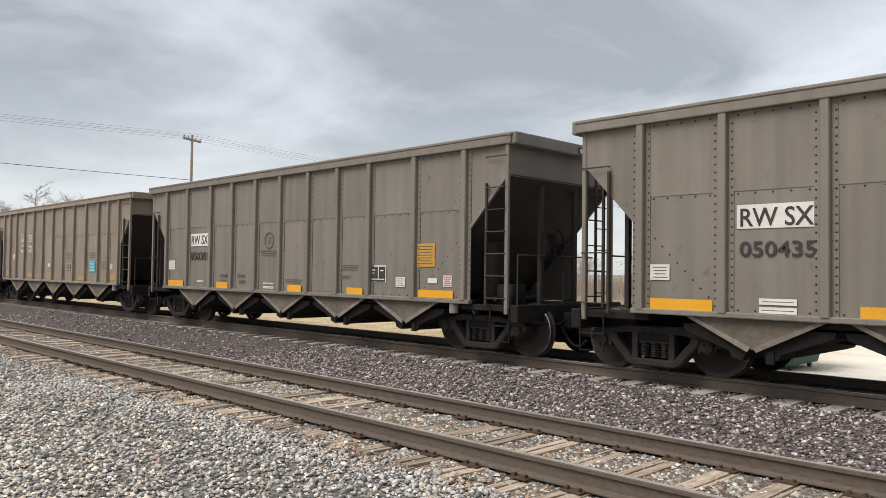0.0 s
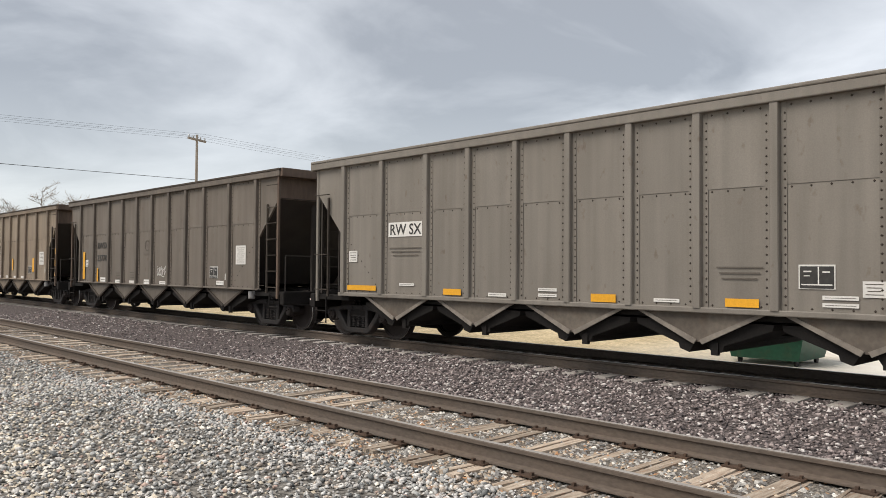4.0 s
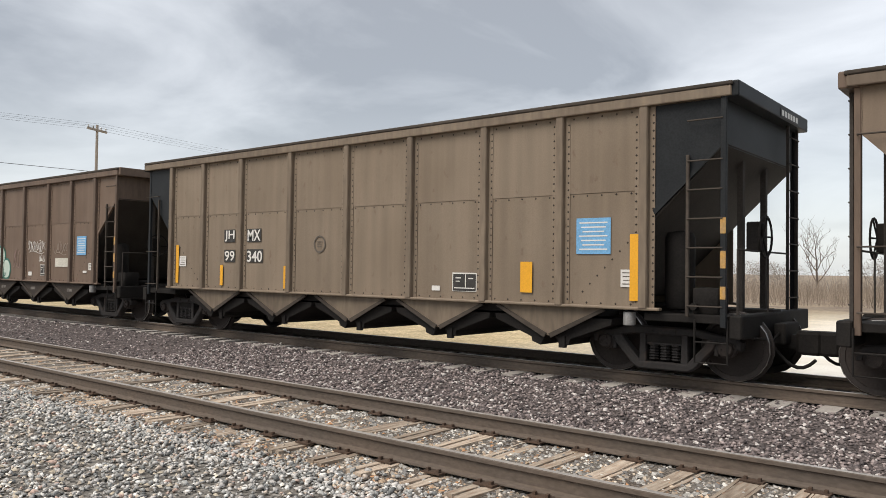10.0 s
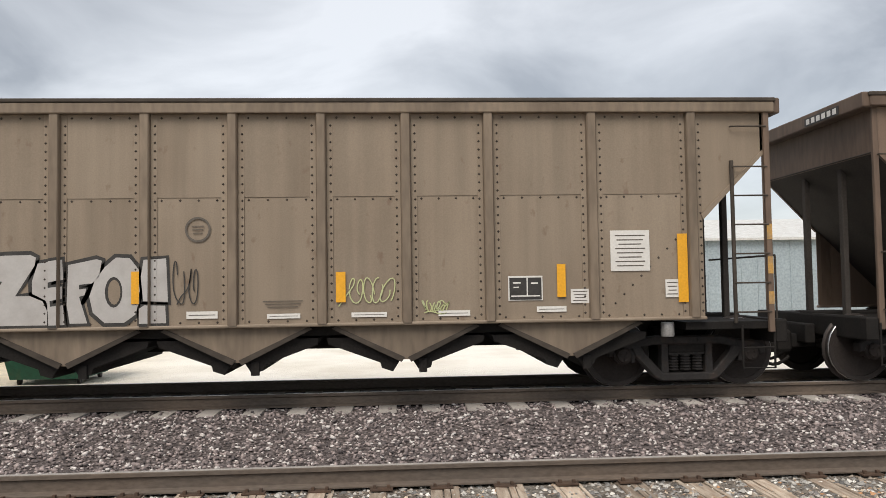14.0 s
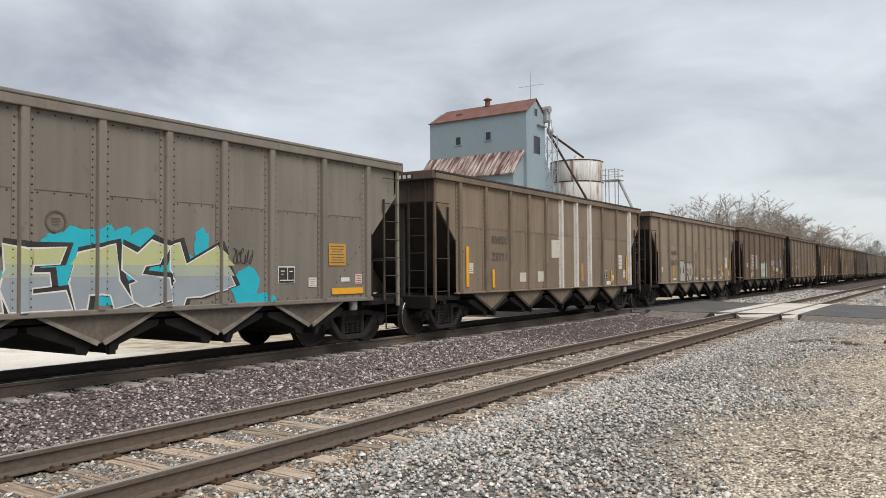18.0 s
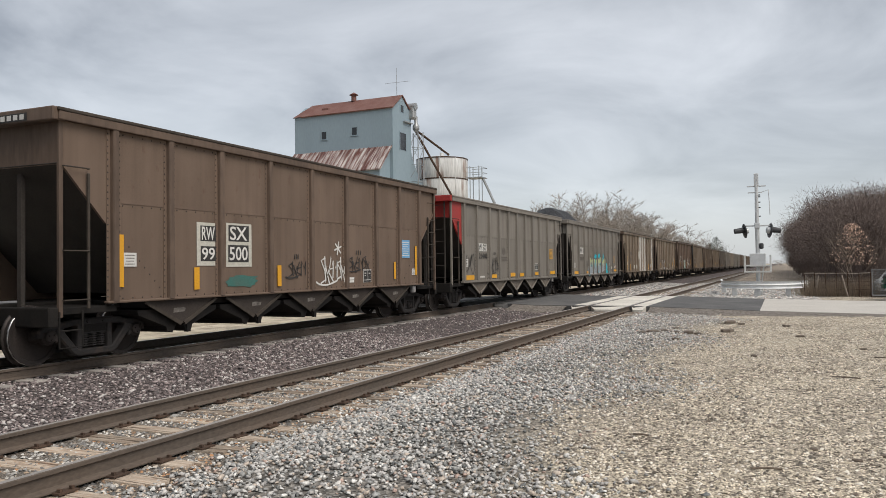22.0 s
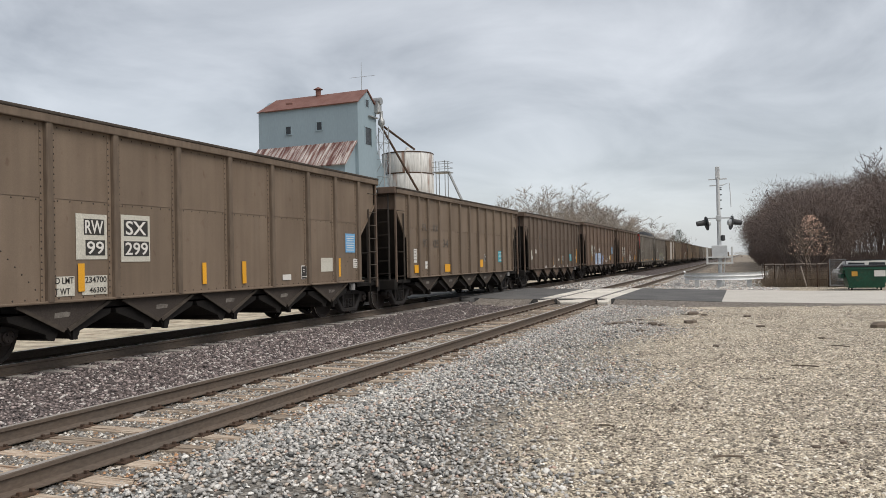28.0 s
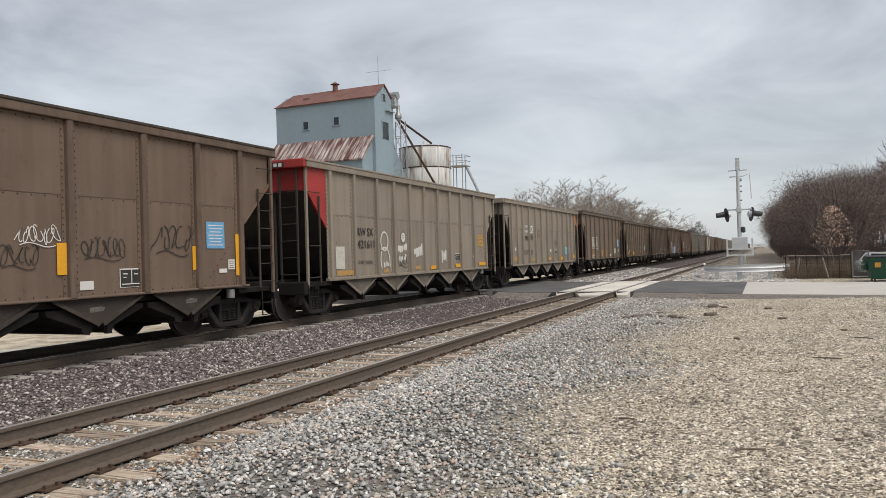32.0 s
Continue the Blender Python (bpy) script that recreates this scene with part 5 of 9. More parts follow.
def make_signal(x, y):
    m = empty("crossing_signal", pose(x, y, ground_z(y)), "tall galvanised crossing signal mast with hooded black flashers", "signal")
    part("mast", Shape().tube((0, 0, 0), (0, 0, 5.2), 0.115, 0.105, 14).tube((0, 0, 5.2), (0, 0, 6.2), 0.10, 0.095, 12).mesh("mast", GALV, smooth=True), m)
    part("mast_head", Shape().box(-0.09, 0.09, -0.12, 0.12, 6.15, 6.85, 0.02).mesh("mast_head", GALV), m)
    part("base", Shape().box(-0.22, 0.22, -0.22, 0.22, 0.0, 0.25, 0.03).mesh("base", GALV), m)
    part("control_box", Shape().box(-0.32, 0.05, -0.42, 0.42, 1.6, 2.34, 0.03).mesh("control_box", GALV), m, "galvanised control box")
    part("conduit", Shape().pipe([(-0.16, -0.2, 0.2), (-0.16, -0.2, 0.8), (-0.2, -0.3, 1.62)], 0.035).mesh("conduit", GALV), m)
    for z in (1.28, 1.62):
        part("guard_bar", Shape().box(-0.5, -0.42, -0.72, 0.72, z, z + 0.09, 0.008).mesh("guard_bar", WHITEMETAL), m, "white painted guard bar")
        part("guard_strut", Shape().box(-0.42, 0.1, -0.06, 0.06, z, z + 0.08, 0.008).mesh("guard_strut", WHITEMETAL), m)
    for yy in (-0.66, 0.66):
        part("guard_upright", Shape().box(-0.49, -0.43, yy - 0.05, yy + 0.05, 1.28, 2.25, 0.008).mesh("guard_upright", WHITEMETAL), m, "white painted upright")
    part("cross_arm", Shape().box(-0.04, 0.04, -0.7, 0.7, 3.86, 3.94, 0.01).mesh("cross_arm", GALV), m)
    part("arm_clamp", Shape().box(-0.14, 0.14, -0.14, 0.14, 3.75, 4.05, 0.02).mesh("arm_clamp", GALV), m)
    part("bell", Shape().lathe([(0.02, 0.08), (0.1, 0.06), (0.12, 0.0), (0.12, -0.22), (0.05, -0.26)], 14, "z", (-0.05, -0.2, 2.85)).mesh("bell", HOODGREY, smooth=True), m)
    for z, a, b in ((6.1, -0.5, 0.5), (5.75, -0.3, 0.45), (5.6, -0.2, 0.05), (5.5, -0.2, 0.05), (5.2, -0.2, 0.05), (4.9, -0.2, 0.05), (4.4, -0.2, 0.05)):
        part("peg_arm", Shape().box(-0.03, 0.03, a, b, z, z + 0.06, 0.008).mesh("peg_arm", HOODGREY if b < 0.1 else GALV), m)
    part("aerial", Shape().pipe([(0, -0.3, 5.8), (0, -0.62, 5.9), (0.02, -0.66, 5.2), (0, -0.68, 4.5)], 0.022, 6).mesh("aerial", GALV), m)
    for g in (-1, 1):
        # each flasher faces along the road, its disc a little turned
        head = part("flasher", Shape().lathe([(0.02, -0.03), (0.40, -0.02), (0.41, 0.0), (0.40, 0.02), (0.02, 0.03)], 24, "y").mesh("flasher", HOODGREY), m, "round black backing disc", pose(0, g * 0.66, 3.62, -8 * g, 0, 18))
        part("hood", Shape().lathe([(0.15, 0.02 * g), (0.17, g * 0.05), (0.14, g * 0.56), (0.12, g * 0.56)], 18, "y", (0, 0, 0.06)).mesh("hood", HOODGREY, smooth=True), head)
        part("lamp_case", Shape().lathe([(0.02, 0), (0.2, 0), (0.16, -g * 0.18), (0.05, -g * 0.22)], 14, "y").mesh("lamp_case", GALV, smooth=True), head)
    return m


make_signal(47.2, 1.27)

guard = empty("guard_rail", pose(0, 0, 0), "weathered galvanised W-beam guard rail on short posts", "guard rail")
pts = [(53.0, 3.6), (50.5, 3.5), (48.4, 3.35), (47.2, 3.15), (46.3, 2.75), (45.75, 2.15), (45.5, 1.3), (45.55, 0.4), (45.95, -0.4), (46.9, -1.0), (48.4, -1.3), (51.0, -1.45)]
s = Shape()
wave = [(0.0, -0.2), (0.07, -0.14), (0.07, -0.06), (0.0, 0.0), (0.07, 0.06), (0.07, 0.14), (0.0, 0.2)]
rows = []
for i, (px, py) in enumerate(pts):
    a, b = pts[max(0, i - 1)], pts[min(len(pts) - 1, i + 1)]
    d = Vector((b[0] - a[0], b[1] - a[1])).normalized()
    nrm = Vector((d.y, -d.x))
    rows.append([(px + nrm.x * -o, py + nrm.y * -o, 0.66 + z) for o, z in wave] + [(px + nrm.x * (0.012 - o), py + nrm.y * (0.012 - o), 0.66 + z) for o, z in reversed(wave)])
for r in rows:
    s.v += r
k = len(wave) * 2
for i in range(len(rows) - 1):
    for j in range(k):
        s.f.append((i * k + j, i * k + (j + 1) % k, i * k + k + (j + 1) % k, i * k + k + j))
        s.mi.append(0)
part("beam", s.mesh("beam", BEAM, smooth=True), guard)
for px, py in ((50.4, 3.3), (46.35, 2.5), (45.72, 1.3), (46.15, -0.25), (50.0, -1.2)):
    part("post", Shape().box(-0.09, 0.09, -0.13, 0.13, -0.1, 0.72, 0.01).mesh("post", GALV), guard, "", pose(px, py, ground_z(py)))


# ---- waste bins ----
def make_dumpster(x, y, turn, label):
    m = empty("dumpster", pose(x, y, ground_z(y), 0, 0, turn), label, "dumpster")
    # wider at the rim than at the floor
    body = Shape()
    ring = [[(-0.72, -0.72), (0.7, -0.72), (0.7, 0.72), (-0.72, 0.72)], [(-0.85, -0.93), (0.85, -0.93), (0.85, 0.93), (-0.85, 0.93)]]
    v = [(a, b, 0.12) for a, b in ring[0]] + [(a, b, 0.98 if a > 0 else 1.06) for a, b in ring[1]]
    body.add(v, [(3, 2, 1, 0), (4, 5, 6, 7), (0, 1, 5, 4), (1, 2, 6, 5), (2, 3, 7, 6), (3, 0, 4, 7)])
    part("bin_body", body.mesh("bin_body", BINGREEN), m)
    part("rim_bar", Shape().box(-0.90, -0.83, -0.97, 0.97, 0.97, 1.08, 0.012).mesh("rim_bar", BINGREEN), m)
    for yy in (-0.98, 0.94):
        part("rib", Shape().prism([(-0.83, 0.82), (0.83, 0.8), (0.85, 0.9), (-0.85, 0.92)], yy, yy + 0.04).mesh("rib", BINGREEN), m)
        part("fork_sleeve", Shape().box(-0.5, 0.5, yy - 0.06, yy + 0.10, 0.55, 0.75, 0.02).mesh("fork_sleeve", BINGREEN), m)
    for yy, lift in ((-0.47, 0.0), (0.47, 0.05)):
        part("lid", Shape().prism([(-0.93, 1.09), (0.95, 1.0), (0.95, 1.04), (0.1, 1.15 + lift), (-0.93, 1.15)], yy - 0.46, yy + 0.46).mesh("lid", PLASTIC), m, "black plastic lid")
    part("sticker", Shape().box(-0.865, -0.845, 0.38, 0.62, 0.66, 0.88).mesh("sticker", GOLD), m, "small yellow sticker")
    part("sticker", Shape().box(-0.865, -0.845, -0.75, -0.3, 0.64, 0.92).mesh("sticker", WHITE), m, "pale paper sticker")
    for a in (-0.55, 0.55):
        for b in (-0.6, 0.6):
            part("caster", Shape().lathe([(0.02, -0.03), (0.07, -0.03), (0.07, 0.03), (0.02, 0.03)], 12, "y", (a, b, 0.07)).mesh("caster", PLASTIC), m)
    return m


make_dumpster(41.1, -5.22, 0, "green steel waste bin with black plastic lids")
make_dumpster(-7.2, 17.3, 90, "green steel waste bin on pale gravel")


# ---- white car behind the bin ----
def make_suv(x, y, turn):
    m = empty("parked_car", pose(x, y, ground_z(y), 0, 0, turn), "white parked estate car with dark windows", "car")
    body = Shape()
    body.prism([(-2.3, 0.35), (2.3, 0.35), (2.35, 0.7), (2.2, 0.88), (1.0, 0.95), (-2.25, 0.98), (-2.35, 0.8)], -0.9, 0.9)
    body.prism([(-2.2, 0.95), (1.05, 0.93), (0.35, 1.42), (-0.2, 1.48), (-1.8, 1.45)], -0.78, 0.78)
    part("body", body.mesh("body", WHITEMETAL), m)
    for g in (-1, 1):
        for a, b in ((-2.0, -1.15), (-1.05, -0.2), (-0.1, 0.75)):
            part("window", Shape().prism([(a, 1.0), (b, 1.0), (b - 0.35 if b > 0.5 else b, 1.36), (a + 0.12, 1.38)], g * 0.785 - 0.006, g * 0.785 + 0.006).mesh("window", DARKGLASS), m)
    for b in (-0.7, 0.66):
        part("roof_rail", Shape().box(-1.7, 0.1, b, b + 0.04, 1.46, 1.52).mesh("roof_rail", BLACKSIGN), m)
    for a in (-1.4, 1.45):
        for b in (-0.88, 0.78):
            wh = part("wheel", Shape().lathe([(0.2, 0.0), (0.34, 0.0), (0.34, 0.12), (0.2, 0.12)], 20, "y", (a, b, 0.34)).mesh("wheel", PLASTIC), m)
            part("rim", Shape().lathe([(0.02, -0.005), (0.2, -0.005), (0.2, 0.1), (0.02, 0.1)], 16, "y", (a, b, 0.34)).mesh("rim", STEEL), wh)
    for b in (-0.6, 0.6):
        part("headlight", Shape().box(2.18, 2.3, b - 0.2, b + 0.2, 0.75, 0.9, 0.02).mesh("headlight", STEEL), m)
    return m


make_suv(45.4, -6.75, -84).scale = (1, 1, 0.9)


# ---- fence between the road and the wood ----
fence = empty("wire_fence", pose(0, 0, 0), "sagging wire fence with rusty posts in dry grass", "fence")
fp = [(46.3 - i * 0.28, -1.05 - i * 0.5) for i in range(7)]
for i, (px, py) in enumerate(fp):
    part("post", cached("fencepost", lambda: Shape().tube((0, 0, -0.1), (0, 0, 1.25), 0.035, 0.03, 8).mesh("post", PLATE)), fence, "", pose(px, py, ground_z(py)))
for i in range(6):
    (ax, ay), (bx, by) = fp[i], fp[i + 1]
    s = Shape()
    for k in range(5):
        u = k / 5
        s.tube((ax + (bx - ax) * u, ay + (by - ay) * u, ground_z(ay)), (ax + (bx - ax) * u, ay + (by - ay) * u, 1.2), 0.003, n=3)
    for k in range(5):
        s.tube((ax, ay, 0.2 + k * 0.22), (bx, by, 0.2 + k * 0.22), 0.003, n=3)
    part("wire_mesh", s.mesh("wire_mesh", PLATE), fence)
FENCEWOOD = material("weathered_fence_timber", (0.34, 0.29, 0.24), (0.22, 0.18, 0.15), 0.9, scale=3, fine=30, bump=0.3)
for (ax, ay), (bx, by) in zip(fp, fp[1:]):
    part("top_rail", Shape().tube((ax, ay, ground_z(ay) + 1.2), (bx, by, ground_z(by) + 1.2 + 0.02 * math.sin(ax * 9)), 0.03, n=7).mesh("top_rail", FENCEWOOD), fence)
for (ax, ay), (dx, dy) in ((fp[1], (0.02, -0.18)), (fp[4], (-0.1, 0.28))):
    part("leaning_post", Shape().tube((ax - 0.15, ay, 0.0), (ax - 0.1 + dx, ay + dy, 1.15), 0.045, 0.035, 7).mesh("leaning_post", FENCEWOOD), fence, "pale leaning timber post")
for z in (0.4, 0.8):
    part("wire", Shape().pipe([(px, py, ground_z(py) + z - 0.03 * (i % 2)) for i, (px, py) in enumerate(fp)], 0.006).mesh("wire", PLATE), fence)
GALVDULL = material("dull_weathered_galvanising", (0.20, 0.205, 0.205), (0.14, 0.145, 0.145), 0.6, 0.2, scale=5, bump=0.04)
gate = empty("chain_link_gate", pose(44.1, -4.35, ground_z(-4.35), 0, 0, -82), "grey galvanised chain-link gate panel", "gate")
s = Shape()
s.pipe([(-0.3, 0, 0.1), (-0.3, 0, 1.4), (0.45, 0, 1.4), (0.45, 0, 0.1), (-0.3, 0, 0.1)], 0.03, 8)
part("gate_frame", s.mesh("gate_frame", GALVDULL), gate)
s = Shape()
for i in range(16):
    a = -0.3 + 0.75 * i / 15
    s.tube((a, 0, 0.1), (a, 0, 1.4), 0.012, n=3)
for i in range(14):
    s.tube((-0.3, 0, 0.15 + 0.09 * i), (0.45, 0, 0.15 + 0.09 * i), 0.008, n=3)
part("mesh_infill", s.mesh("mesh_infill", GALVDULL), gate)


# ---- grain elevator ----
def make_elevator():
    ang = -2.0
    m = empty("grain_elevator", pose(75.8, 38.9, 0, 0, 0, ang), "tall blue-grey grain elevator with rusty red roofs", "grain elevator")
    # local x: across the gable, away from the viewer; local y: along the ridge
    W, L, EAVE, APEXZ = 4.3, 13.1, 19.55, 21.2
    s = Shape()
    s.prism([(0, 0), (W, 0), (W, EAVE), (W / 2, APEXZ - 0.1), (0, EAVE)], 0, L, "y")
    part("tower", s.mesh("tower", BLUESIDING), m)
    s = Shape()
    # roof slopes, hipped at the far end
    s.prism([(-0.18, EAVE - 0.12), (W / 2, APEXZ), (W / 2, APEXZ + 0.1), (-0.25, EAVE)], -0.15, L - 1.0, "y")
    s.prism([(W + 0.18, EAVE - 0.12), (W / 2, APEXZ), (W / 2, APEXZ + 0.1), (W + 0.25, EAVE)], -0.15, L - 1.0, "y")
    s.add([(-0.25, L - 1.0, EAVE), (W / 2, L - 1.0, APEXZ + 0.1), (W + 0.25, L - 1.0, EAVE), (W / 2, L + 0.1, EAVE), (-0.25, L + 0.15, EAVE - 0.05), (W + 0.25, L + 0.15, EAVE - 0.05)], [(0, 1, 4), (1, 5, 4), (1, 2, 5)])
    part("roof", s.mesh("roof", RUSTROOF), m, "rusty red metal roof")
    part("roof_vent", Shape().lathe([(0.3, 0), (0.3, 0.7), (0.55, 0.75), (0.05, 1.05)], 14, "z", (W / 2, 6.3, APEXZ)).mesh("roof_vent", RUSTROOF, smooth=True), m)
    part("roof_hatch", Shape().box(0.7, 1.2, 8.9, 9.8, EAVE + 0.55, EAVE + 0.92, 0.03).mesh("roof_hatch", RUSTROOF), m)
    # lean-to with a steep streaked roof along the track side
    TOPZ, LOWZ, OUT = 15.2, 12.7, 2.27
    part("lean_to", Shape().prism([(0, 0), (-OUT, 0), (-OUT, LOWZ), (0, TOPZ)], 0.4, L - 0.2, "y").mesh("lean_to", BLUESIDING), m)
    part("lean_to_roof", Shape().prism([(0.02, TOPZ), (0.02, TOPZ + 0.1), (-OUT - 0.35, LOWZ - 0.2), (-OUT - 0.3, LOWZ - 0.32)], 0.1, L + 0.1, "y").mesh("lean_to_roof", PATCHYROOF), m, "roof sheets streaked white and rust red")
    n = 22
    for i in range(n + 1):
        y = 0.15 + (L - 0.1) * i / n
        part("roof_seam", cached("roof_seam", lambda: Shape().prism([(0.02, TOPZ + 0.1), (0.02, TOPZ + 0.16), (-OUT - 0.35, LOWZ - 0.14), (-OUT - 0.35, LOWZ - 0.2)], -0.03, 0.03, "y").mesh("roof_seam", RUSTROOF)), m, "", pose(0, y, 0))
    # flared skirt on the gable end
    s = Shape()
    flare = [(0.0, 15.2), (0.3, 14.5), (0.75, 13.8), (1.35, 13.1), (1.95, 12.4), (2.45, 11.6), (2.85, 10.7), (3.2, 9.0), (3.5, 0.0), (0, 0)]
    s.prism([(W + a - 0.02, b) for a, b in flare], 0.0, L * 0.8, "y")
    part("flared_skirt", s.mesh("flared_skirt", BLUESIDING), m)
    for y, z in ((4.9, 17.3), (9.0, 17.15)):
        w = part("window", Shape().box(-0.03, 0.02, y - 0.32, y + 0.32, z - 0.42, z + 0.42).mesh("window", DARKGLASS), m)
        for o in (-0.42, 0.32):
            part("window_frame", Shape().box(-0.06, 0.0, y + o, y + o + 0.1, z - 0.5, z + 0.5).mesh("window_frame", BLUESIDING), w)
        part("sill", Shape().box(-0.1, 0.0, y - 0.5, y + 0.5, z - 0.56, z - 0.48).mesh("sill", BLUESIDING), w)
    for x0, x1, z0, z1 in ((1.8, 2.45, 19.35, 20.1), (1.6, 3.0, 15.1, 17.0)):
        w = part("window", Shape().box(x0, x1, -0.03, 0.02, z0, z1).mesh("window", DARKGLASS), m)
        for o0, o1, p0, p1 in ((x0 - 0.1, x0, z0 - 0.1, z1), (x1, x1 + 0.1, z0 - 0.1, z1), (x0 - 0.1, x1 + 0.1, z1, z1 + 0.1)):
            part("window_frame", Shape().box(o0, o1, -0.07, 0.0, p0, p1).mesh("window_frame", BLUESIDING), w)
    part("wall_ledge", Shape().box(2.4, 4.3, -0.3, 0.0, 18.3, 18.42).mesh("wall_ledge", STEEL), m)
    s = Shape().tube((W / 2 - 0.2, 0.5, APEXZ), (W / 2 - 0.2, 0.5, APEXZ + 3.2), 0.035, 0.02, 6)
    s.tube((W / 2 - 0.2, -1.2, APEXZ + 1.5), (W / 2 - 0.2, 2.0, APEXZ + 1.55), 0.018, n=5)
    part("aerial", s.mesh("aerial", STEEL), m)
    # conveyor head and spouts down to the tanks
    part("conveyor_head", Shape().box(3.9, 4.7, -0.6, 0.4, 18.9, 20.3, 0.15).lathe([(0.1, -0.7), (0.42, -0.7), (0.42, 0.5), (0.1, 0.5)], 14, "y", (4.3, 0, 20.3)).mesh("conveyor_head", STEEL), m)
    part("distributor", Shape().lathe([(0.15, 17.5), (0.4, 17.8), (0.4, 18.2), (0.2, 18.5), (0.2, 19.3)], 14, "z", (5.0, -0.3, 0)).mesh("distributor", STEEL, smooth=True), m)
    for a, b in (((5.1, -0.3, 17.7), (10.2, -2.0, 15.4)), ((5.0, -0.3, 17.5), (8.4, -3.2, 10.2))):
        part("spout", Shape().tube(a, b, 0.13, n=10).mesh("spout", PLATE if b[2] > 10 else STEEL, smooth=True), m)
    s = Shape()
    leg = ((4.3, -0.9), (5.6, -0.9), (5.6, 0.4), (4.3, 0.4))
    for x, y in leg:
        s.tube((x, y, 0), (x, y, 17.5), 0.06, n=6)
    for k in range(9):
        for (ax, ay), (bx, by) in zip(leg, leg[1:] + leg[:1]):
            s.tube((ax, ay, k * 1.95), (bx, by, k * 1.95 + 1.95), 0.03, n=4)
            s.tube((ax, ay, k * 1.95), (bx, by, k * 1.95), 0.03, n=4)
    part("leg_truss", s.mesh("leg_truss", STEEL), m)
    return m


make_elevator()


def make_tank(x, y, r, h, label):
    m = empty("grain_tank", pose(x, y, 0), label, "grain tank")
    rings = 6
    for k in range(rings):
        z0, z1 = h * k / rings, h * (k + 1) / rings
        part("shell_ring", cached(("ring", r, h, k), lambda: Shape().lathe([(r - 0.02, z0 + 0.03), (r, z0 + 0.06), (r, z1 - 0.06), (r - 0.02, z1 - 0.03)], 32, "z").mesh("shell_ring", TANK, smooth=True)), m)
        part("ring_joint", cached(("joint", r, h, k), lambda: Shape().lathe([(r, z1 - 0.07), (r + 0.05, z1 - 0.05), (r + 0.05, z1 + 0.05), (r, z1 + 0.07)], 32, "z").mesh("ring_joint", PLATE)), m)
    part("tank_roof", Shape().lathe([(r + 0.05, h), (r * 0.5, h + 0.35), (0.25, h + 0.55), (0.25, h + 0.9)], 32, "z").mesh("tank_roof", TANK), m)
    for i in range(10):
        a = 2 * math.pi * i / 10
        part("stiffener", Shape().box(-0.05, 0.05, r - 0.01, r + 0.05, 0, h).mesh("stiffener", TANK), m, "", pose(0, 0, 0, 0, 0, 36 * i))
    return m


make_tank(87.3, 38.05, 3.15, 15.0, "white steel grain tank streaked with rust")
st = empty("tank_stair", pose(83.3, 32.0, 0), "steel stair and platform beside the grain tanks", "stair")
s = Shape()
for x in (-0.5, 0.5):
    s.tube((x, -0.5, 0), (x, -0.5, 13.4), 0.05, n=6).tube((x, 0.6, 0), (x, 0.6, 13.4), 0.05, n=6)
part("frame", s.mesh("frame", STEEL), st)
part("platform", Shape().box(-0.9, 0.9, -1.0, 0.9, 12.0, 12.1).mesh("platform", STEEL), st)
s = Shape()
for z in (12.6, 13.2):
    s.pipe([(-0.9, 0.9, z), (-0.9, -1.0, z), (0.9, -1.0, z), (0.9, 0.9, z)], 0.03)
part("hand_rail", s.mesh("hand_rail", STEEL), st)
part("spout", Shape().tube((0, -0.8, 12), (0.4, -3.0, 7.0), 0.15, n=8).mesh("spout", STEEL), st)


# ---- sheds beyond the line ----
def make_shed(name, x0, x1, y0, y1, h, mat, roofmat, label, ridge=0.8):
    m = empty(name, pose(0, 0, 0), label, "shed")
    part("wall", Shape().prism([(y0, -0.3), (y1, -0.3), (y1, h), ((y0 + y1) / 2, h + ridge), (y0, h)], x0, x1, "x").mesh("wall", mat), m)
    part("roof", Shape().prism([(y0 - 0.3, h - 0.05), ((y0 + y1) / 2, h + ridge), ((y0 + y1) / 2, h + ridge + 0.12), (y0 - 0.3, h + 0.08)], x0 - 0.2, x1 + 0.2, "x").mesh("roof", roofmat), m)
    part("roof", Shape().prism([(y1 + 0.3, h - 0.05), ((y0 + y1) / 2, h + ridge), ((y0 + y1) / 2, h + ridge + 0.12), (y1 + 0.3, h + 0.08)], x0 - 0.2, x1 + 0.2, "x").mesh("roof", roofmat), m)
    k = int((x1 - x0) / 0.9)
    for i in range(k + 1):
        part("siding_rib", cached(("rib", name, h), lambda: Shape().box(-0.03, 0.03, -0.04, 0.0, -0.2, h).mesh("siding_rib", mat)), m, "", pose(x0 + 0.1 + (x1 - x0 - 0.2) * i / k, y0, 0))
    return m


make_shed("red_shed", 1.2, 7.6, 40, 46, 2.85, BARNRED, BARNRED, "long dull red sheet-metal shed", 0.15)
make_shed("red_annex", -2.3, 1.15, 40.5, 45, 0.35, BARNRED, BARNRED, "low dull red shed with a sloping roof", 0.7)
make_shed("grey_shed", 13.5, 27.0, 40, 52, 3.9, SHEDGREY, WHITEMETAL, "pale blue-grey metal shed with a white roof", 1.4)
make_shed("white_shed", -3.6, -2.2, 60, 66, 2.6, WHITEMETAL, STEEL, "small white shed far behind the track", 0.8)


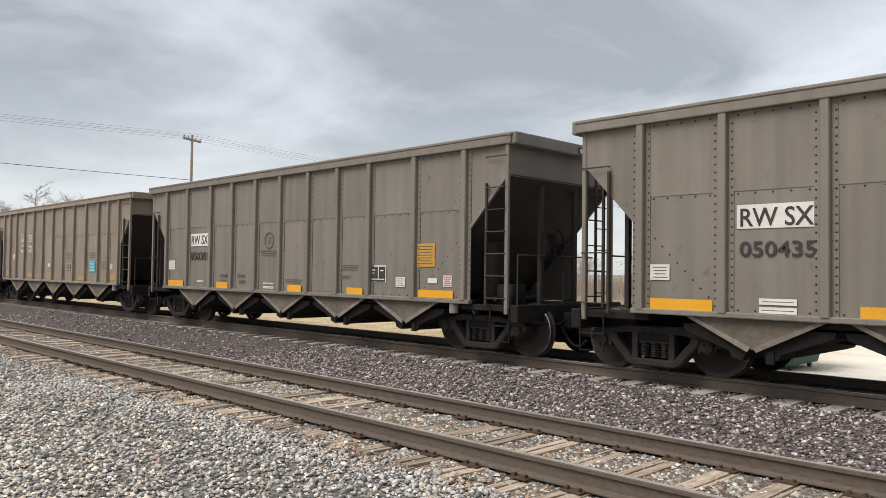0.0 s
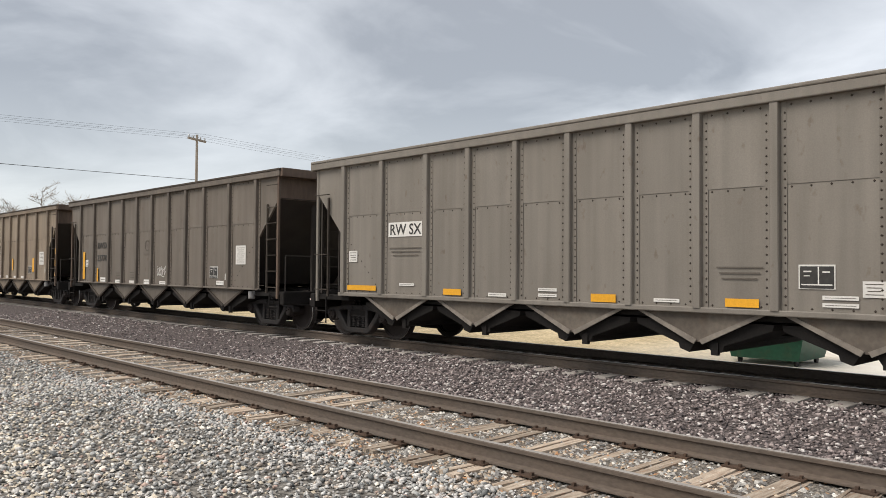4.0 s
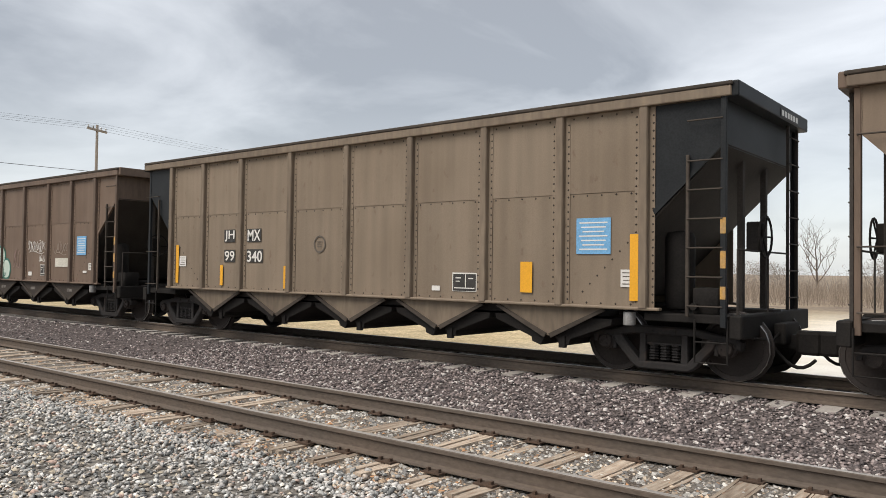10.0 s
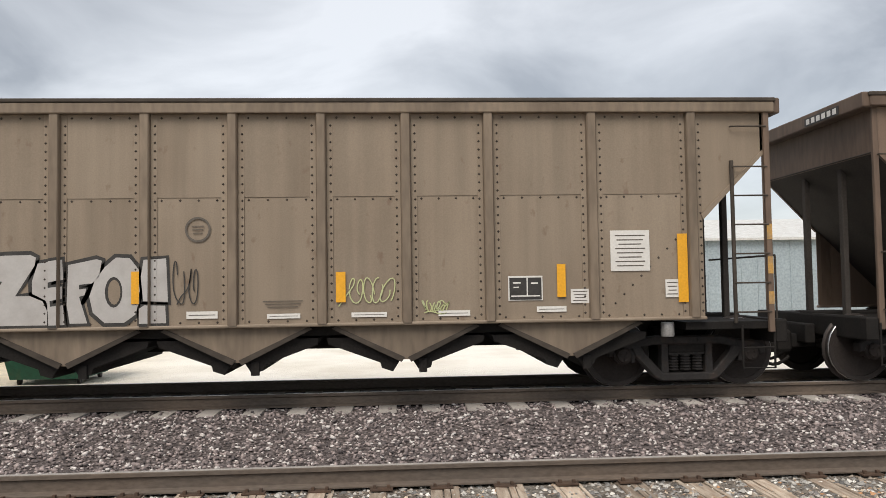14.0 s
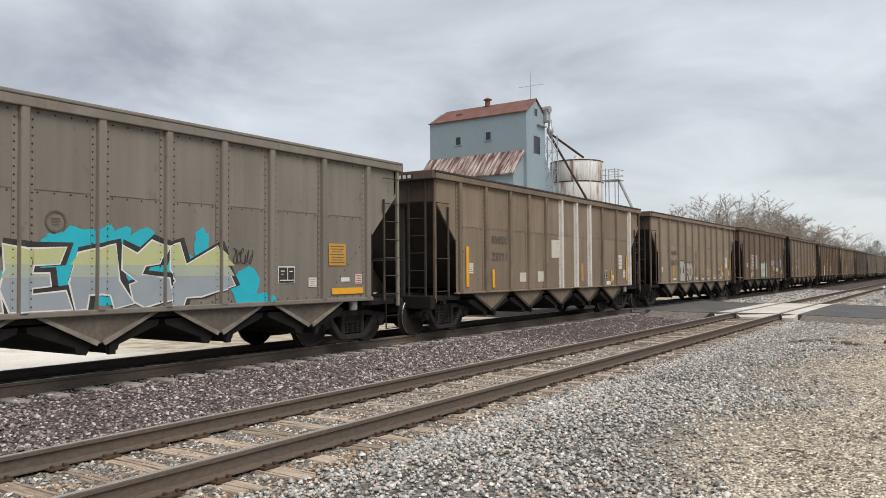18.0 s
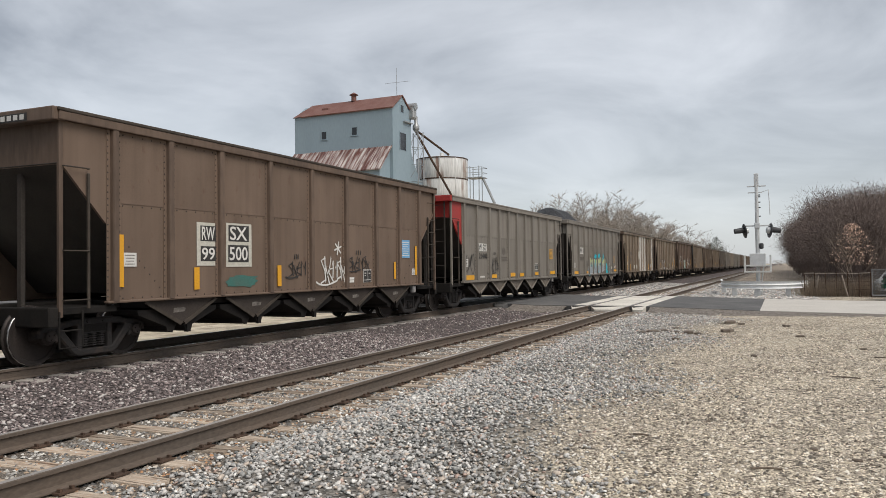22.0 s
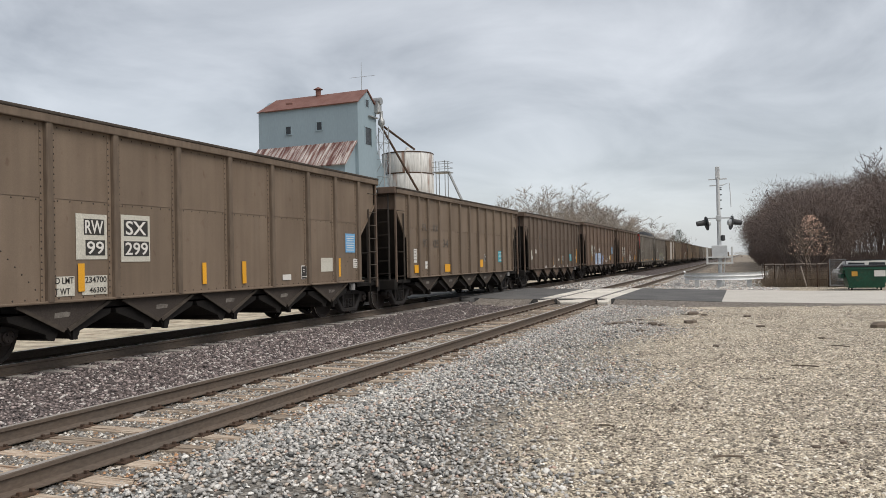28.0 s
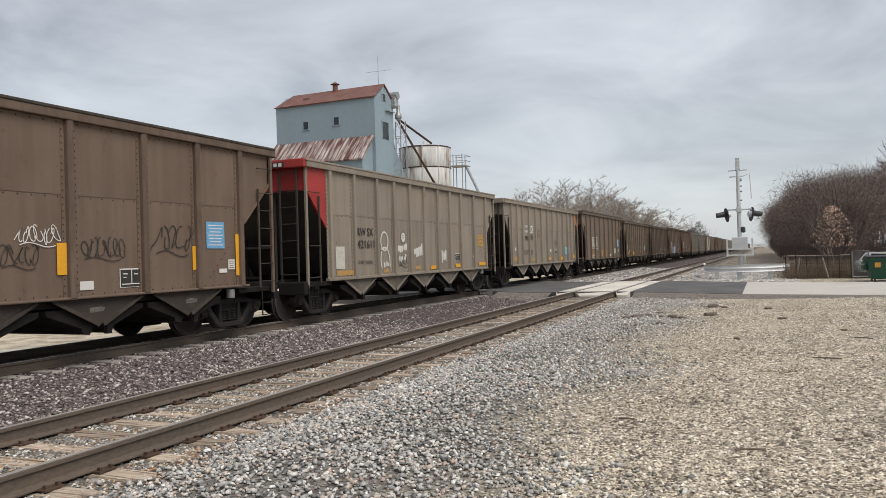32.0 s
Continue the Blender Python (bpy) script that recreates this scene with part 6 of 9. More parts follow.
# ---- power line ----
def make_pole(x, y, h, label):
    m = empty("power_pole", pose(x, y, 0), label, "utility pole", "poles of the power line")
    part("pole", Shape().tube((0, 0, -0.2), (0, 0, h), 0.14, 0.09, 10).mesh("pole", POLEWOOD, smooth=True), m)
    part("cross_arm", Shape().box(-0.06, 0.06, -1.0, 1.0, h - 0.45, h - 0.3, 0.01).mesh("cross_arm", POLEWOOD), m, "", pose(0, 0, 0, 0, 0, 25))
    for i, a in enumerate((-0.9, -0.4, 0.4, 0.9)):
        part("insulator", Shape().lathe([(0.03, 0), (0.06, 0.04), (0.04, 0.1), (0.06, 0.14), (0.02, 0.2)], 10, "z", (0, a, h - 0.3)).mesh("insulator", STEEL), m, "", pose(0, 0, 0, 0, 0, 25))
    if y > 90:
        part("transformer", Shape().lathe([(0.05, h - 1.6), (0.2, h - 1.55), (0.2, h - 0.85), (0.05, h - 0.8)], 12, "z", (0.28, 0, 0)).mesh("transformer", STEEL, smooth=True), m)
    return m


make_pole(-53.9, 27.0, 11.75, "grey timber power pole with a cross arm")
make_pole(-61, -45, 11.8, "grey timber power pole farther along the line")
make_pole(-46.5, 99.7, 10.2, "grey timber power pole behind the yard")


def wire(a, b, sag, r=0.007):
    pts = []
    for i in range(17):
        t = i / 16
        pts.append((a[0] + (b[0] - a[0]) * t, a[1] + (b[1] - a[1]) * t, a[2] + (b[2] - a[2]) * t - sag * 4 * t * (1 - t)))
    tagged(new("power_line", Shape().pipe(pts, r, 4).mesh("power_line", WIRE)), "sagging black overhead cable between timber poles", "cable", "cables of the power line")


for o, z in ((-1.1, 0), (-0.4, 0.05), (0.5, 0), (1.1, 0.05)):
    wire((-53.9 + o, 27.0, 11.6 + z), (-61 + o, -45, 11.7 + z), 0.5)
    wire((-53.9 + o, 27.0, 11.6 + z), (-46.5 + o, 99.7, 9.9 + z), 0.9)
wire((-53.9, 27.0, 8.4), (-61, -45, 9.4), 0.25, 0.022)


# ---- bare trees ----
def tree_meshes(seed, h, spread, mat, levels=4, droop=0.0):
    g = random.Random(seed)
    trunk, crown = Shape(), Shape()

    def grow(shape, p, d, length, r, level):
        n = 3 if level > 1 else 5
        q = p
        steps = 3 if level < 2 else 2
        for i in range(steps):
            d = (d + Vector((g.uniform(-0.22, 0.22), g.uniform(-0.22, 0.22), g.uniform(-0.08, 0.16) - droop * level))).normalized()
            e = q + d * length / steps
            shape.tube(q, e, r * (1 - 0.35 * i / steps), r * (1 - 0.35 * (i + 1) / steps), n)
            q = e
            if level < levels and i > 0 or (level == 0 and i == 0):
                for _ in range(g.randint(2, 3)):
                    side = Vector((g.uniform(-1, 1), g.uniform(-1, 1), g.uniform(0.1, 0.8))).normalized()
                    nd = (d * 0.6 + side * spread).normalized()
                    if level < levels:
                        grow(crown, q, nd, length * g.uniform(0.5, 0.75), r * 0.52, level + 1)

    grow(trunk, Vector((0, 0, -0.1)), Vector((0, 0, 1)), h * 0.5, h * 0.017, 0)
    return trunk.mesh("trunk", mat), crown.mesh("crown", mat)


VARIANTS = [tree_meshes(k, 10.0, 0.75 if k % 2 else 0.55, PALEBARK if k in (1, 4) else BARK) for k in range(6)]


def plant(v, x, y, h, label, z=0.0, group=""):
    trunk, crown = VARIANTS[v]
    g = random.Random(int(x * 31 + y * 17))
    m = empty("bare_tree", pose(x, y, z, 0, 0, g.uniform(0, 360)), label, "tree", group)
    k = h / 10.0 * 1.12
    for nm, me in (("trunk", trunk), ("crown", crown)):
        p = part(nm, me, m)
        p.scale = (k, k, k)
    return m


def crown_meshes(seed, mat, twigs=3800, thick=0.0012, slim=1.0):
    """A lone leafless tree one metre high: forked trunk, rising limbs, and a domed crown of fine twigs."""
    g = random.Random(seed)
    wood, twig = Shape(), Shape()
    fork = Vector((g.uniform(-0.02, 0.02), g.uniform(-0.02, 0.02), g.uniform(0.20, 0.30)))
    wood.tube((0, 0, -0.02), tuple(fork), 0.013, 0.010, 6)
    tips = []
    count = g.randint(6, 8)
    for i in range(count):
        a = 2 * math.pi * (i + g.uniform(-0.3, 0.3)) / count
        rise = g.uniform(0.62, 0.88) if i else 0.92
        reach = slim * g.uniform(0.24, 0.40) * (1.15 - 0.6 * abs(rise - 0.65)) if i else 0.05
        end = Vector((reach * math.cos(a), reach * math.sin(a), rise))
        bow = fork.lerp(end, 0.45) + Vector((0.05 * math.cos(a), 0.05 * math.sin(a), -0.02))
        pts = [fork, fork.lerp(bow, 0.6), bow, bow.lerp(end, 0.55), end]
        r = 0.0038
        for p, q in zip(pts, pts[1:]):
            wood.tube(p, q, r, r * 0.7, 4)
            r *= 0.7
        for p, q in zip(pts[1:], pts[2:]):
            for _ in range(10):
                b = p.lerp(q, g.random())
                way = ((q - p).normalized() * 0.8 + Vector((g.uniform(-1.4, 1.4), g.uniform(-1.4, 1.4), g.uniform(-0.5, 0.7)))).normalized()
                e = b + way * g.uniform(0.07, 0.15)
                wood.tube(b, e, 0.0016, 0.0008, 3)
                tips.append((b, e))
        tips.append((bow, end))
    for _ in range(twigs):
        b, e = tips[g.randrange(len(tips))]
        q = b.lerp(e, g.random() ** 0.6)
        way = ((e - b).normalized() * 0.7 + Vector((g.uniform(-1, 1), g.uniform(-1, 1), g.uniform(-0.3, 1.0)))).normalized()
        t = q + way * g.uniform(0.025, 0.06)
        o = way.orthogonal().normalized() * thick
        o2 = way.cross(o)
        k = g.uniform(0, 6.283)
        o = o * math.cos(k) + o2 * math.sin(k)
        twig.add([tuple(q + o), tuple(q - o), tuple(t)], [(0, 1, 2)])
    me = bpy.data.meshes.new("crown")
    me.from_pydata(twig.v, [], twig.f)
    me.materials.append(mat)
    return wood.mesh("trunk", mat), me


def thicket_meshes(seed, mat, twigs=3000, wide=0.5, thick=0.0015):
    """A dense leafless crown of fine twigs on many limbs, one metre high; twigs thicken towards an uneven outline."""
    g = random.Random(seed)
    limbs, twig = Shape(), Shape()
    lobes = [(g.uniform(-0.25, 0.25) * wide * 2, g.uniform(-0.25, 0.25) * wide * 2, g.uniform(0.42, 0.66), g.uniform(0.24, 0.36)) for _ in range(7)]
    for a, b, c, r in lobes:
        for _ in range(3):
            e = (a + g.uniform(-r, r) * 0.6, b + g.uniform(-r, r) * 0.6, c + g.uniform(-0.1, 0.8) * r)
            mid = (e[0] * 0.35 + g.uniform(-0.05, 0.05), e[1] * 0.35 + g.uniform(-0.05, 0.05), c * 0.55)
            limbs.pipe([(g.uniform(-0.03, 0.03), g.uniform(-0.03, 0.03), -0.01), mid, e], 0.0035, 3)
    for i in range(twigs):
        a, b, c, r = lobes[g.randrange(7)]
        d = Vector((g.gauss(0, 1), g.gauss(0, 1), g.gauss(0.25, 1))).normalized()
        q = Vector((a, b, c)) + d * r * g.random() ** 0.5
        if q.z < 0.03:
            q.z = g.uniform(0.03, 0.3)
        way = (d * 0.5 + Vector((g.uniform(-1, 1), g.uniform(-1, 1), g.uniform(-0.5, 1.0)))).normalized()
        e = q + way * g.uniform(0.03, 0.10)
        o = way.orthogonal().normalized() * thick
        o2 = way.cross(o)
        k = g.uniform(0, 6.283)
        o = o * math.cos(k) + o2 * math.sin(k)
        twig.add([tuple(q + o), tuple(q - o), tuple(e)], [(0, 1, 2)])
    me = bpy.data.meshes.new("crown")
    me.from_pydata(twig.v, [], twig.f)
    me.materials.append(mat)
    return limbs.mesh("trunk", mat), me


WOODBARK = material("brown_grey_twig_bark", (0.165, 0.128, 0.112), (0.118, 0.091, 0.080), 0.95, scale=3, fine=30, bump=0.2, vary=0.35)
# pale bark with distance haze put into its colour, paler and greyer
HAZYBARK = material("haze_tinted_twig_bark", (0.34, 0.30, 0.26), (0.25, 0.22, 0.19), 0.95, scale=3, fine=30, bump=0.2, vary=0.2)
THICKETS = [thicket_meshes(k, WOODBARK, 5200, 0.5, 0.0014) for k in range(5)]
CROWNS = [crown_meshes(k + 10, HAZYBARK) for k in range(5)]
DARKCROWNS = [crown_meshes(k + 30, WOODBARK, 2600, 0.0016, 0.9) for k in range(3)]
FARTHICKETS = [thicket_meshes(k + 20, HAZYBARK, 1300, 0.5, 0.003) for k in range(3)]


def thicket(meshes, x, y, h, broad, name, label, group, seed):
    g = random.Random(seed)
    m = empty(name, pose(x, y, -0.1, 0, 0, g.uniform(0, 360)), label, "tree", group)
    for nm, me in zip(("trunk", "crown"), meshes[seed % len(meshes)]):
        p = part(nm, me, m)
        p.scale = (broad, broad, h)
    return m


g = random.Random(11)
WOODLABEL = "leafless brown tree in a dense wood beside the line"
# the wood's front, then its depth, then the tall crowns that stand out above it
for i in range(62):
    x = 56 + 150 * (i / 62) ** 1.5 + g.uniform(-2, 2)
    y = -3.3 - 2.4 * g.random() - (x - 56) * 0.004
    h = min(10.4, (1.83 + 0.094 * x) * g.uniform(0.66, 1.02))
    thicket(THICKETS, x, y, h, h * g.uniform(0.75, 1.0), "bare_tree", WOODLABEL, "wood beside the line", i)
for i in range(14):
    x = 95 + 110 * g.random()
    h = g.uniform(2.6, 5.2)
    thicket(THICKETS, x, -2.4 - 1.2 * g.random(), h, h * 1.1, "bare_tree", WOODLABEL, "wood beside the line", i)
for i in range(46):
    x = 60 + 60 * g.random()
    y = -9 - 26 * g.random()
    h = (1.83 + float(np.interp(-y / x, (0.07, 0.10, 0.14), (0.088, 0.104, 0.118))) * x) * g.uniform(0.8, 1.0)
    thicket(THICKETS, x, y, h, h * g.uniform(0.8, 1.05), "bare_tree", WOODLABEL, "wood beside the line", i)
for i in range(14):
    x = 64 + 44 * g.random()
    h = (1.83 + 0.122 * x) * g.uniform(0.85, 1.05)
    thicket(DARKCROWNS, x, -x * g.uniform(0.11, 0.28), h, h, "bare_tree", WOODLABEL, "wood beside the line", i)
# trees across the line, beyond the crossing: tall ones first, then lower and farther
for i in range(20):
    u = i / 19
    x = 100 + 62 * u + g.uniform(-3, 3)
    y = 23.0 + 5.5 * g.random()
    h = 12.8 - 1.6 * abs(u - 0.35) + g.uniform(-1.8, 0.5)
    thicket(CROWNS, x, y, h, h * g.uniform(1.15, 1.4), "bare_tree", "leafless tree beyond the crossing, haze painted into its pale bark", "trees beyond the crossing", i)
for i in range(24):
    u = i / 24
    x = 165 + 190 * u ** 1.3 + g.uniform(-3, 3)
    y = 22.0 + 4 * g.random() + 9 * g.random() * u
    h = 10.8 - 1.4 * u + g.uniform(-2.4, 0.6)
    thicket(CROWNS, x, y, h, h * g.uniform(1.25, 1.6), "bare_tree", "leafless tree beyond the crossing, haze painted into its pale bark", "trees beyond the crossing", i)
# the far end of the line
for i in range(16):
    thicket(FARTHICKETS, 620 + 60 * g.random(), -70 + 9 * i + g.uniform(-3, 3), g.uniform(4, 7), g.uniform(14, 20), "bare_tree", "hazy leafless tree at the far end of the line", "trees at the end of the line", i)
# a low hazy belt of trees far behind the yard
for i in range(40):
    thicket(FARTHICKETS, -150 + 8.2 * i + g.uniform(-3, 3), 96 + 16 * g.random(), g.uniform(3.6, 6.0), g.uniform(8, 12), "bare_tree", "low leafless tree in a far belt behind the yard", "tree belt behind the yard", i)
# lone trees behind the pole and far behind the yard
for i, (x, y, h) in enumerate(((-66, 20.5, 8.6), (-72, 23, 8.2), (-63, 17.0, 7.2), (-78, 20, 8))):
    thicket(CROWNS, x, y, h, h * 1.25, "bare_tree", "spreading leafless tree against the cloudy sky", "", i)
for x, y, h, v in ((-20, 84, 6, 5), (30, 82, 7, 0), (-34, 84, 6.5, 2)):
    plant(v, x, y, h, "spreading leafless tree against the cloudy sky", 0, "")


def brush(name, label, count, place, hmin, hmax, mat, seed, thick=0.012):
    """Thin upright stems and twigs, too many to count."""
    g = random.Random(seed)
    s = Shape()
    for _ in range(count):
        x, y = place(g)
        h = g.uniform(hmin, hmax)
        a, b = g.uniform(-0.3, 0.3) * h, g.uniform(-0.3, 0.3) * h
        r = thick * h
        s.add([(x - r, y, 0), (x + r, y, 0), (x, y + r, 0), (x + a, y + b, h)], [(0, 1, 3), (1, 2, 3), (2, 0, 3)])
    me = bpy.data.meshes.new(name)
    me.from_pydata(s.v, [], s.f)
    me.materials.append(mat)
    return tagged(new(name, me), label, "undergrowth", "", "stuff")


def in_wood(g):
    x = 52 + 150 * g.random() ** 1.8
    return x, -3.0 - g.random() * (6 + x * 0.12)


STRAW = material("pale_straw", (0.52, 0.43, 0.31), (0.40, 0.32, 0.22), 0.95, scale=2, fine=30, bump=0.1, island=0.3)
WEED = material("dead_brown_weeds", (0.32, 0.255, 0.19), (0.22, 0.17, 0.125), 0.95, scale=2, fine=30, bump=0.1, island=0.4)
brush("wood_undergrowth", "dense leafless brown scrub under the wood", 16000, in_wood, 0.5, 2.8, WOODBARK, 3, 0.006)
brush("fence_weeds", "dead brown weeds grown through the fence", 7000, lambda g: (45.0 + 9 * g.random() ** 1.3, -1.0 - 4.0 * g.random()), 0.3, 1.15, WEED, 14, 0.012)
brush("dry_grass_verge", "dry straw-coloured grass along fence and wood", 5000, lambda g: (45.8 + 22 * g.random(), -0.4 - 4.0 * g.random()), 0.08, 0.35, DRYGRASS, 4, 0.03)
brush("verge_tufts", "pale straw-coloured grass tufts below the guard rail", 2600, lambda g: (45.6 + 0.9 * g.random(), -1.9 + 0.5 * g.gauss(0, 1)), 0.12, 0.55, STRAW, 17, 0.014)
brush("dry_grass_field", "dry straw-coloured grass beyond the tracks", 9000, lambda g: (-75 + 55 * g.random(), 24 + 16 * g.random()), 0.08, 0.3, DRYGRASS, 5, 0.04)
FIELDWEED = material("grey_brown_field_weeds", (0.26, 0.21, 0.165), (0.18, 0.145, 0.115), 0.95, scale=2, fine=30, bump=0.1, island=0.35)
brush("field_weeds", "tall grey-brown dead weeds in the field behind the yard", 14000, lambda g: (-62 + 60 * g.random(), 48 + 34 * g.random()), 0.4, 1.6, FIELDWEED, 16, 0.014)
brush("far_hedge", "leafless hedge far beyond the yard", 14000, lambda g: (-160 + 330 * g.random(), 88 + 8 * g.random()), 0.8, 2.6, HAZYBARK, 6, 0.012)


def leafy(name, x, y, h, count, mat, label, spread):
    m = empty(name, pose(x, y, 0), label, "tree")
    trunk, crown = VARIANTS[3]
    for nm, me in (("trunk", trunk), ("crown", crown)):
        p = part(nm, me, m)
        p.scale = (h / 10,) * 3
    g = random.Random(int(x))
    s = Shape()
    for _ in range(count):
        a, r, z = g.uniform(0, 6.283), spread * g.random() ** 0.6, h * (0.42 + 0.58 * g.random())
        k = math.sin(math.pi * min(1, z / h)) * 0.9 + 0.25
        px, py = r * k * math.cos(a), r * k * math.sin(a)
        q = g.uniform(0.03, 0.06) * max(1.0, h / 6)
        u = Vector((g.uniform(-1, 1), g.uniform(-1, 1), g.uniform(-1, 1))).normalized() * q
        w = u.orthogonal().normalized() * q * 0.6
        c = Vector((px, py, z))
        s.add([tuple(c - u), tuple(c + w), tuple(c + u), tuple(c - w)], [(0, 1, 2, 3)])
    me = bpy.data.meshes.new("leaves")
    me.from_pydata(s.v, [], s.f)
    me.materials.append(mat)
    part("leaves", me, m)["kind"] = "stuff"


leafy("oak_sapling", 49.2, -3.6, 4.0, 800, DRYLEAF, "young tree holding pinkish-brown dry leaves", 1.05)
for x, y, h in ((235, 17, 9.5), (242, 19, 8), (250, 16.5, 7)):
    leafy("cedar", x, y, h, 2600, CEDAR, "dark evergreen cedar far along the line", 2.4)

# ---- the cars of the train, front to rear ----
def travel(t):
    """Metres that the train's first gap has gone at t seconds."""
    slack = float(np.interp(t, (0, 2, 6, 9, 12, 13, 14, 15, 18, 19, 21, 32), (-0.08, 0.03, 0.12, -0.03, 0.08, 0.16, -0.03, -0.11, -0.06, -0.06, 0, 0)))
    return -7.73 + 9.471 * t + 0.00867 * t * t - 0.0000667 * t ** 3 + slack


CARS = {}
SPEC = [
    (0, "B", "taupe"), (1, "B", "taupe"), (2, "A", "tan"), (3, "B", "taupe"), (4, "B", "slate"), (5, "B", "sand"), (6, "B", "cocoa"), (7, "C", "khaki"),
    (8, "C", "brown"), (9, "B", "sand"), (10, "B", "khaki"), (11, "B", "taupe"), (12, "B", "taupe"), (13, "C", "brown"), (14, "C", "brown"), (15, "A", "umber"),
    (16, "A", "cocoa"), (17, "C", "cocoa"), (18, "A", "tan"), (19, "B", "tan"), (20, "C", "brown"), (21, "B", "taupe")]
LABELS = {"taupe": "dusty taupe-grey five-bay coal hopper car", "tan": "dusty tan five-bay coal hopper car", "sand": "dusty sand-brown five-bay coal hopper car", "khaki": "weathered khaki-brown five-bay coal hopper car",
          "cocoa": "weathered cocoa-brown five-bay coal hopper car", "slate": "grimy slate-brown five-bay coal hopper car",
          "brown": "weathered reddish-brown five-bay coal hopper car", "umber": "dark umber-brown five-bay coal hopper car"}
OPT = {7: dict(ends=(BLACKPAINT, BLACKPAINT), brake=1), 8: dict(brake=1), 12: dict(ends=(REDPAINT, None), lift=0.025), 13: dict(lift=0.05), 14: dict(lift=0.025), 19: dict(ends=(REDPAINT, None), lift=0.035), 18: dict(ends=(None, ORANGEPAINT)), 17: dict(lift=0.025), 20: dict(lift=0.03), 10: dict(brake=1, silver=(1.06, 2.12, -0.04, 5.8)), 1: dict(brake=1)}
for n, kind, paint in SPEC:
    CARS[n] = make_car("hopper_car", kind, paint, LABELS[paint] + " loaded with coal", **OPT.get(n, {}))
FARKIND = [("B", "cocoa"), ("C", "brown"), ("A", "taupe"), ("B", "umber")]
for n in range(-1, -27, -1):
    kind, paint = FARKIND[(n * 7) % 4 if n % 3 else (n * 5) % 4]
    CARS[n] = make_car("hopper_car", kind, paint, LABELS[paint] + ", far up the line", full=False)

# coal heaped in the cars
LOADS = {}


def load_mesh(seed, rise, peak=0.0):
    def build():
        s = Shape()
        nx, ny = 44, 9
        g = random.Random(seed)
        for i in range(nx + 1):
            for j in range(ny + 1):
                u, v = i / nx, j / ny
                x, y = -6.6 + 13.2 * u, -1.49 + 2.98 * v
                lump = noise.noise((x * 0.9 + seed * 7, y * 1.2, 0)) * 0.12 + noise.noise((x * 4 + seed, y * 4, 3)) * 0.05
                h = rise * (math.sin(math.pi * min(1, max(0, u * 1.06 - 0.03))) ** 0.5) * (1 - (2 * v - 1) ** 2) + lump
                if peak:
                    h += 0.85 * math.exp(-((x - peak) / 2.0) ** 2) * (1 - (2 * v - 1) ** 2)
                s.v.append((x, y, TOP - 0.09 + h))
        for i in range(nx):
            for j in range(ny):
                a = i * (ny + 1) + j
                s.f.append((a, a + ny + 1, a + ny + 2, a + 1))
                s.mi.append(0)
        return s.mesh("coal_load", COAL)
    return cached(("load", seed, rise, peak), build)


for n in range(0, 22):
    ob = new("coal_load", load_mesh(n % 4, 0.14, -4.4 if n == 11 else 0.0))
    ob.matrix_basis = pose(0, TRACK_Y, RAIL_Z)
    LOADS[n] = tagged(ob, "heap of black coal filling a hopper car", "coal")



# ---- lettering, notices and spray paint on the cars ----
RED = material("red_print", (0.5, 0.05, 0.05), None, 0.6, scale=6, bump=0.0)
FADEYEL = material("faded_yellow_reflector", (0.48, 0.27, 0.07), (0.32, 0.22, 0.12), 0.6, scale=9, bump=0.02, amount=0.9)
MINT = material("mint_spray_paint", (0.50, 0.58, 0.50), (0.40, 0.50, 0.44), 0.55, scale=4, bump=0.02, grain=(0.95, 1.04))
DEEPGREEN = material("dark_green_spray_paint", (0.03, 0.13, 0.10), (0.06, 0.18, 0.14), 0.55, scale=4, bump=0.02, grain=(0.95, 1.04))
SILVER = material("silver_spray_paint", (0.46, 0.44, 0.42), (0.34, 0.31, 0.29), 0.45, 0.2, scale=5, bump=0.02, grain=(0.95, 1.04))
GREYBLUE = material("grey_blue_spray_paint", (0.27, 0.31, 0.34), (0.34, 0.37, 0.39), 0.5, scale=3, bump=0.02, grain=(0.95, 1.04))
SAGE = material("sage_spray_paint", (0.37, 0.41, 0.32), (0.31, 0.36, 0.33), 0.5, scale=3, bump=0.02, grain=(0.95, 1.04))
LIME = material("lime_spray_paint", (0.46, 0.48, 0.23), (0.42, 0.45, 0.3), 0.55, scale=4, bump=0.02, grain=(0.95, 1.04))
FADETEAL = material("worn_teal_paint", (0.05, 0.15, 0.125), (0.085, 0.11, 0.09), 0.6, scale=5, bump=0.02)
TEAL = material("turquoise_spray_paint", (0.02, 0.42, 0.52), (0.03, 0.33, 0.42), 0.5, scale=5, bump=0.02, grain=(0.95, 1.04))
ICE = material("ice_blue_spray_paint", (0.48, 0.57, 0.70), (0.36, 0.46, 0.62), 0.5, scale=5, bump=0.02, grain=(0.95, 1.04))
ROYAL = material("royal_blue_spray_paint", (0.04, 0.12, 0.36), (0.06, 0.18, 0.45), 0.5, scale=5, bump=0.02, grain=(0.95, 1.04))
PINK = material("faint_pink_spray_paint", (0.30, 0.20, 0.18), (0.22, 0.14, 0.11), 0.6, scale=6, bump=0.0)
PALELINE = material("thin_pale_chalk", (0.33, 0.27, 0.22), (0.25, 0.19, 0.15), 0.7, scale=6, bump=0.0)
PALEBLUE = material("pale_blue_sheet", (0.36, 0.52, 0.62), (0.3, 0.45, 0.55), 0.5, scale=5, bump=0.02)
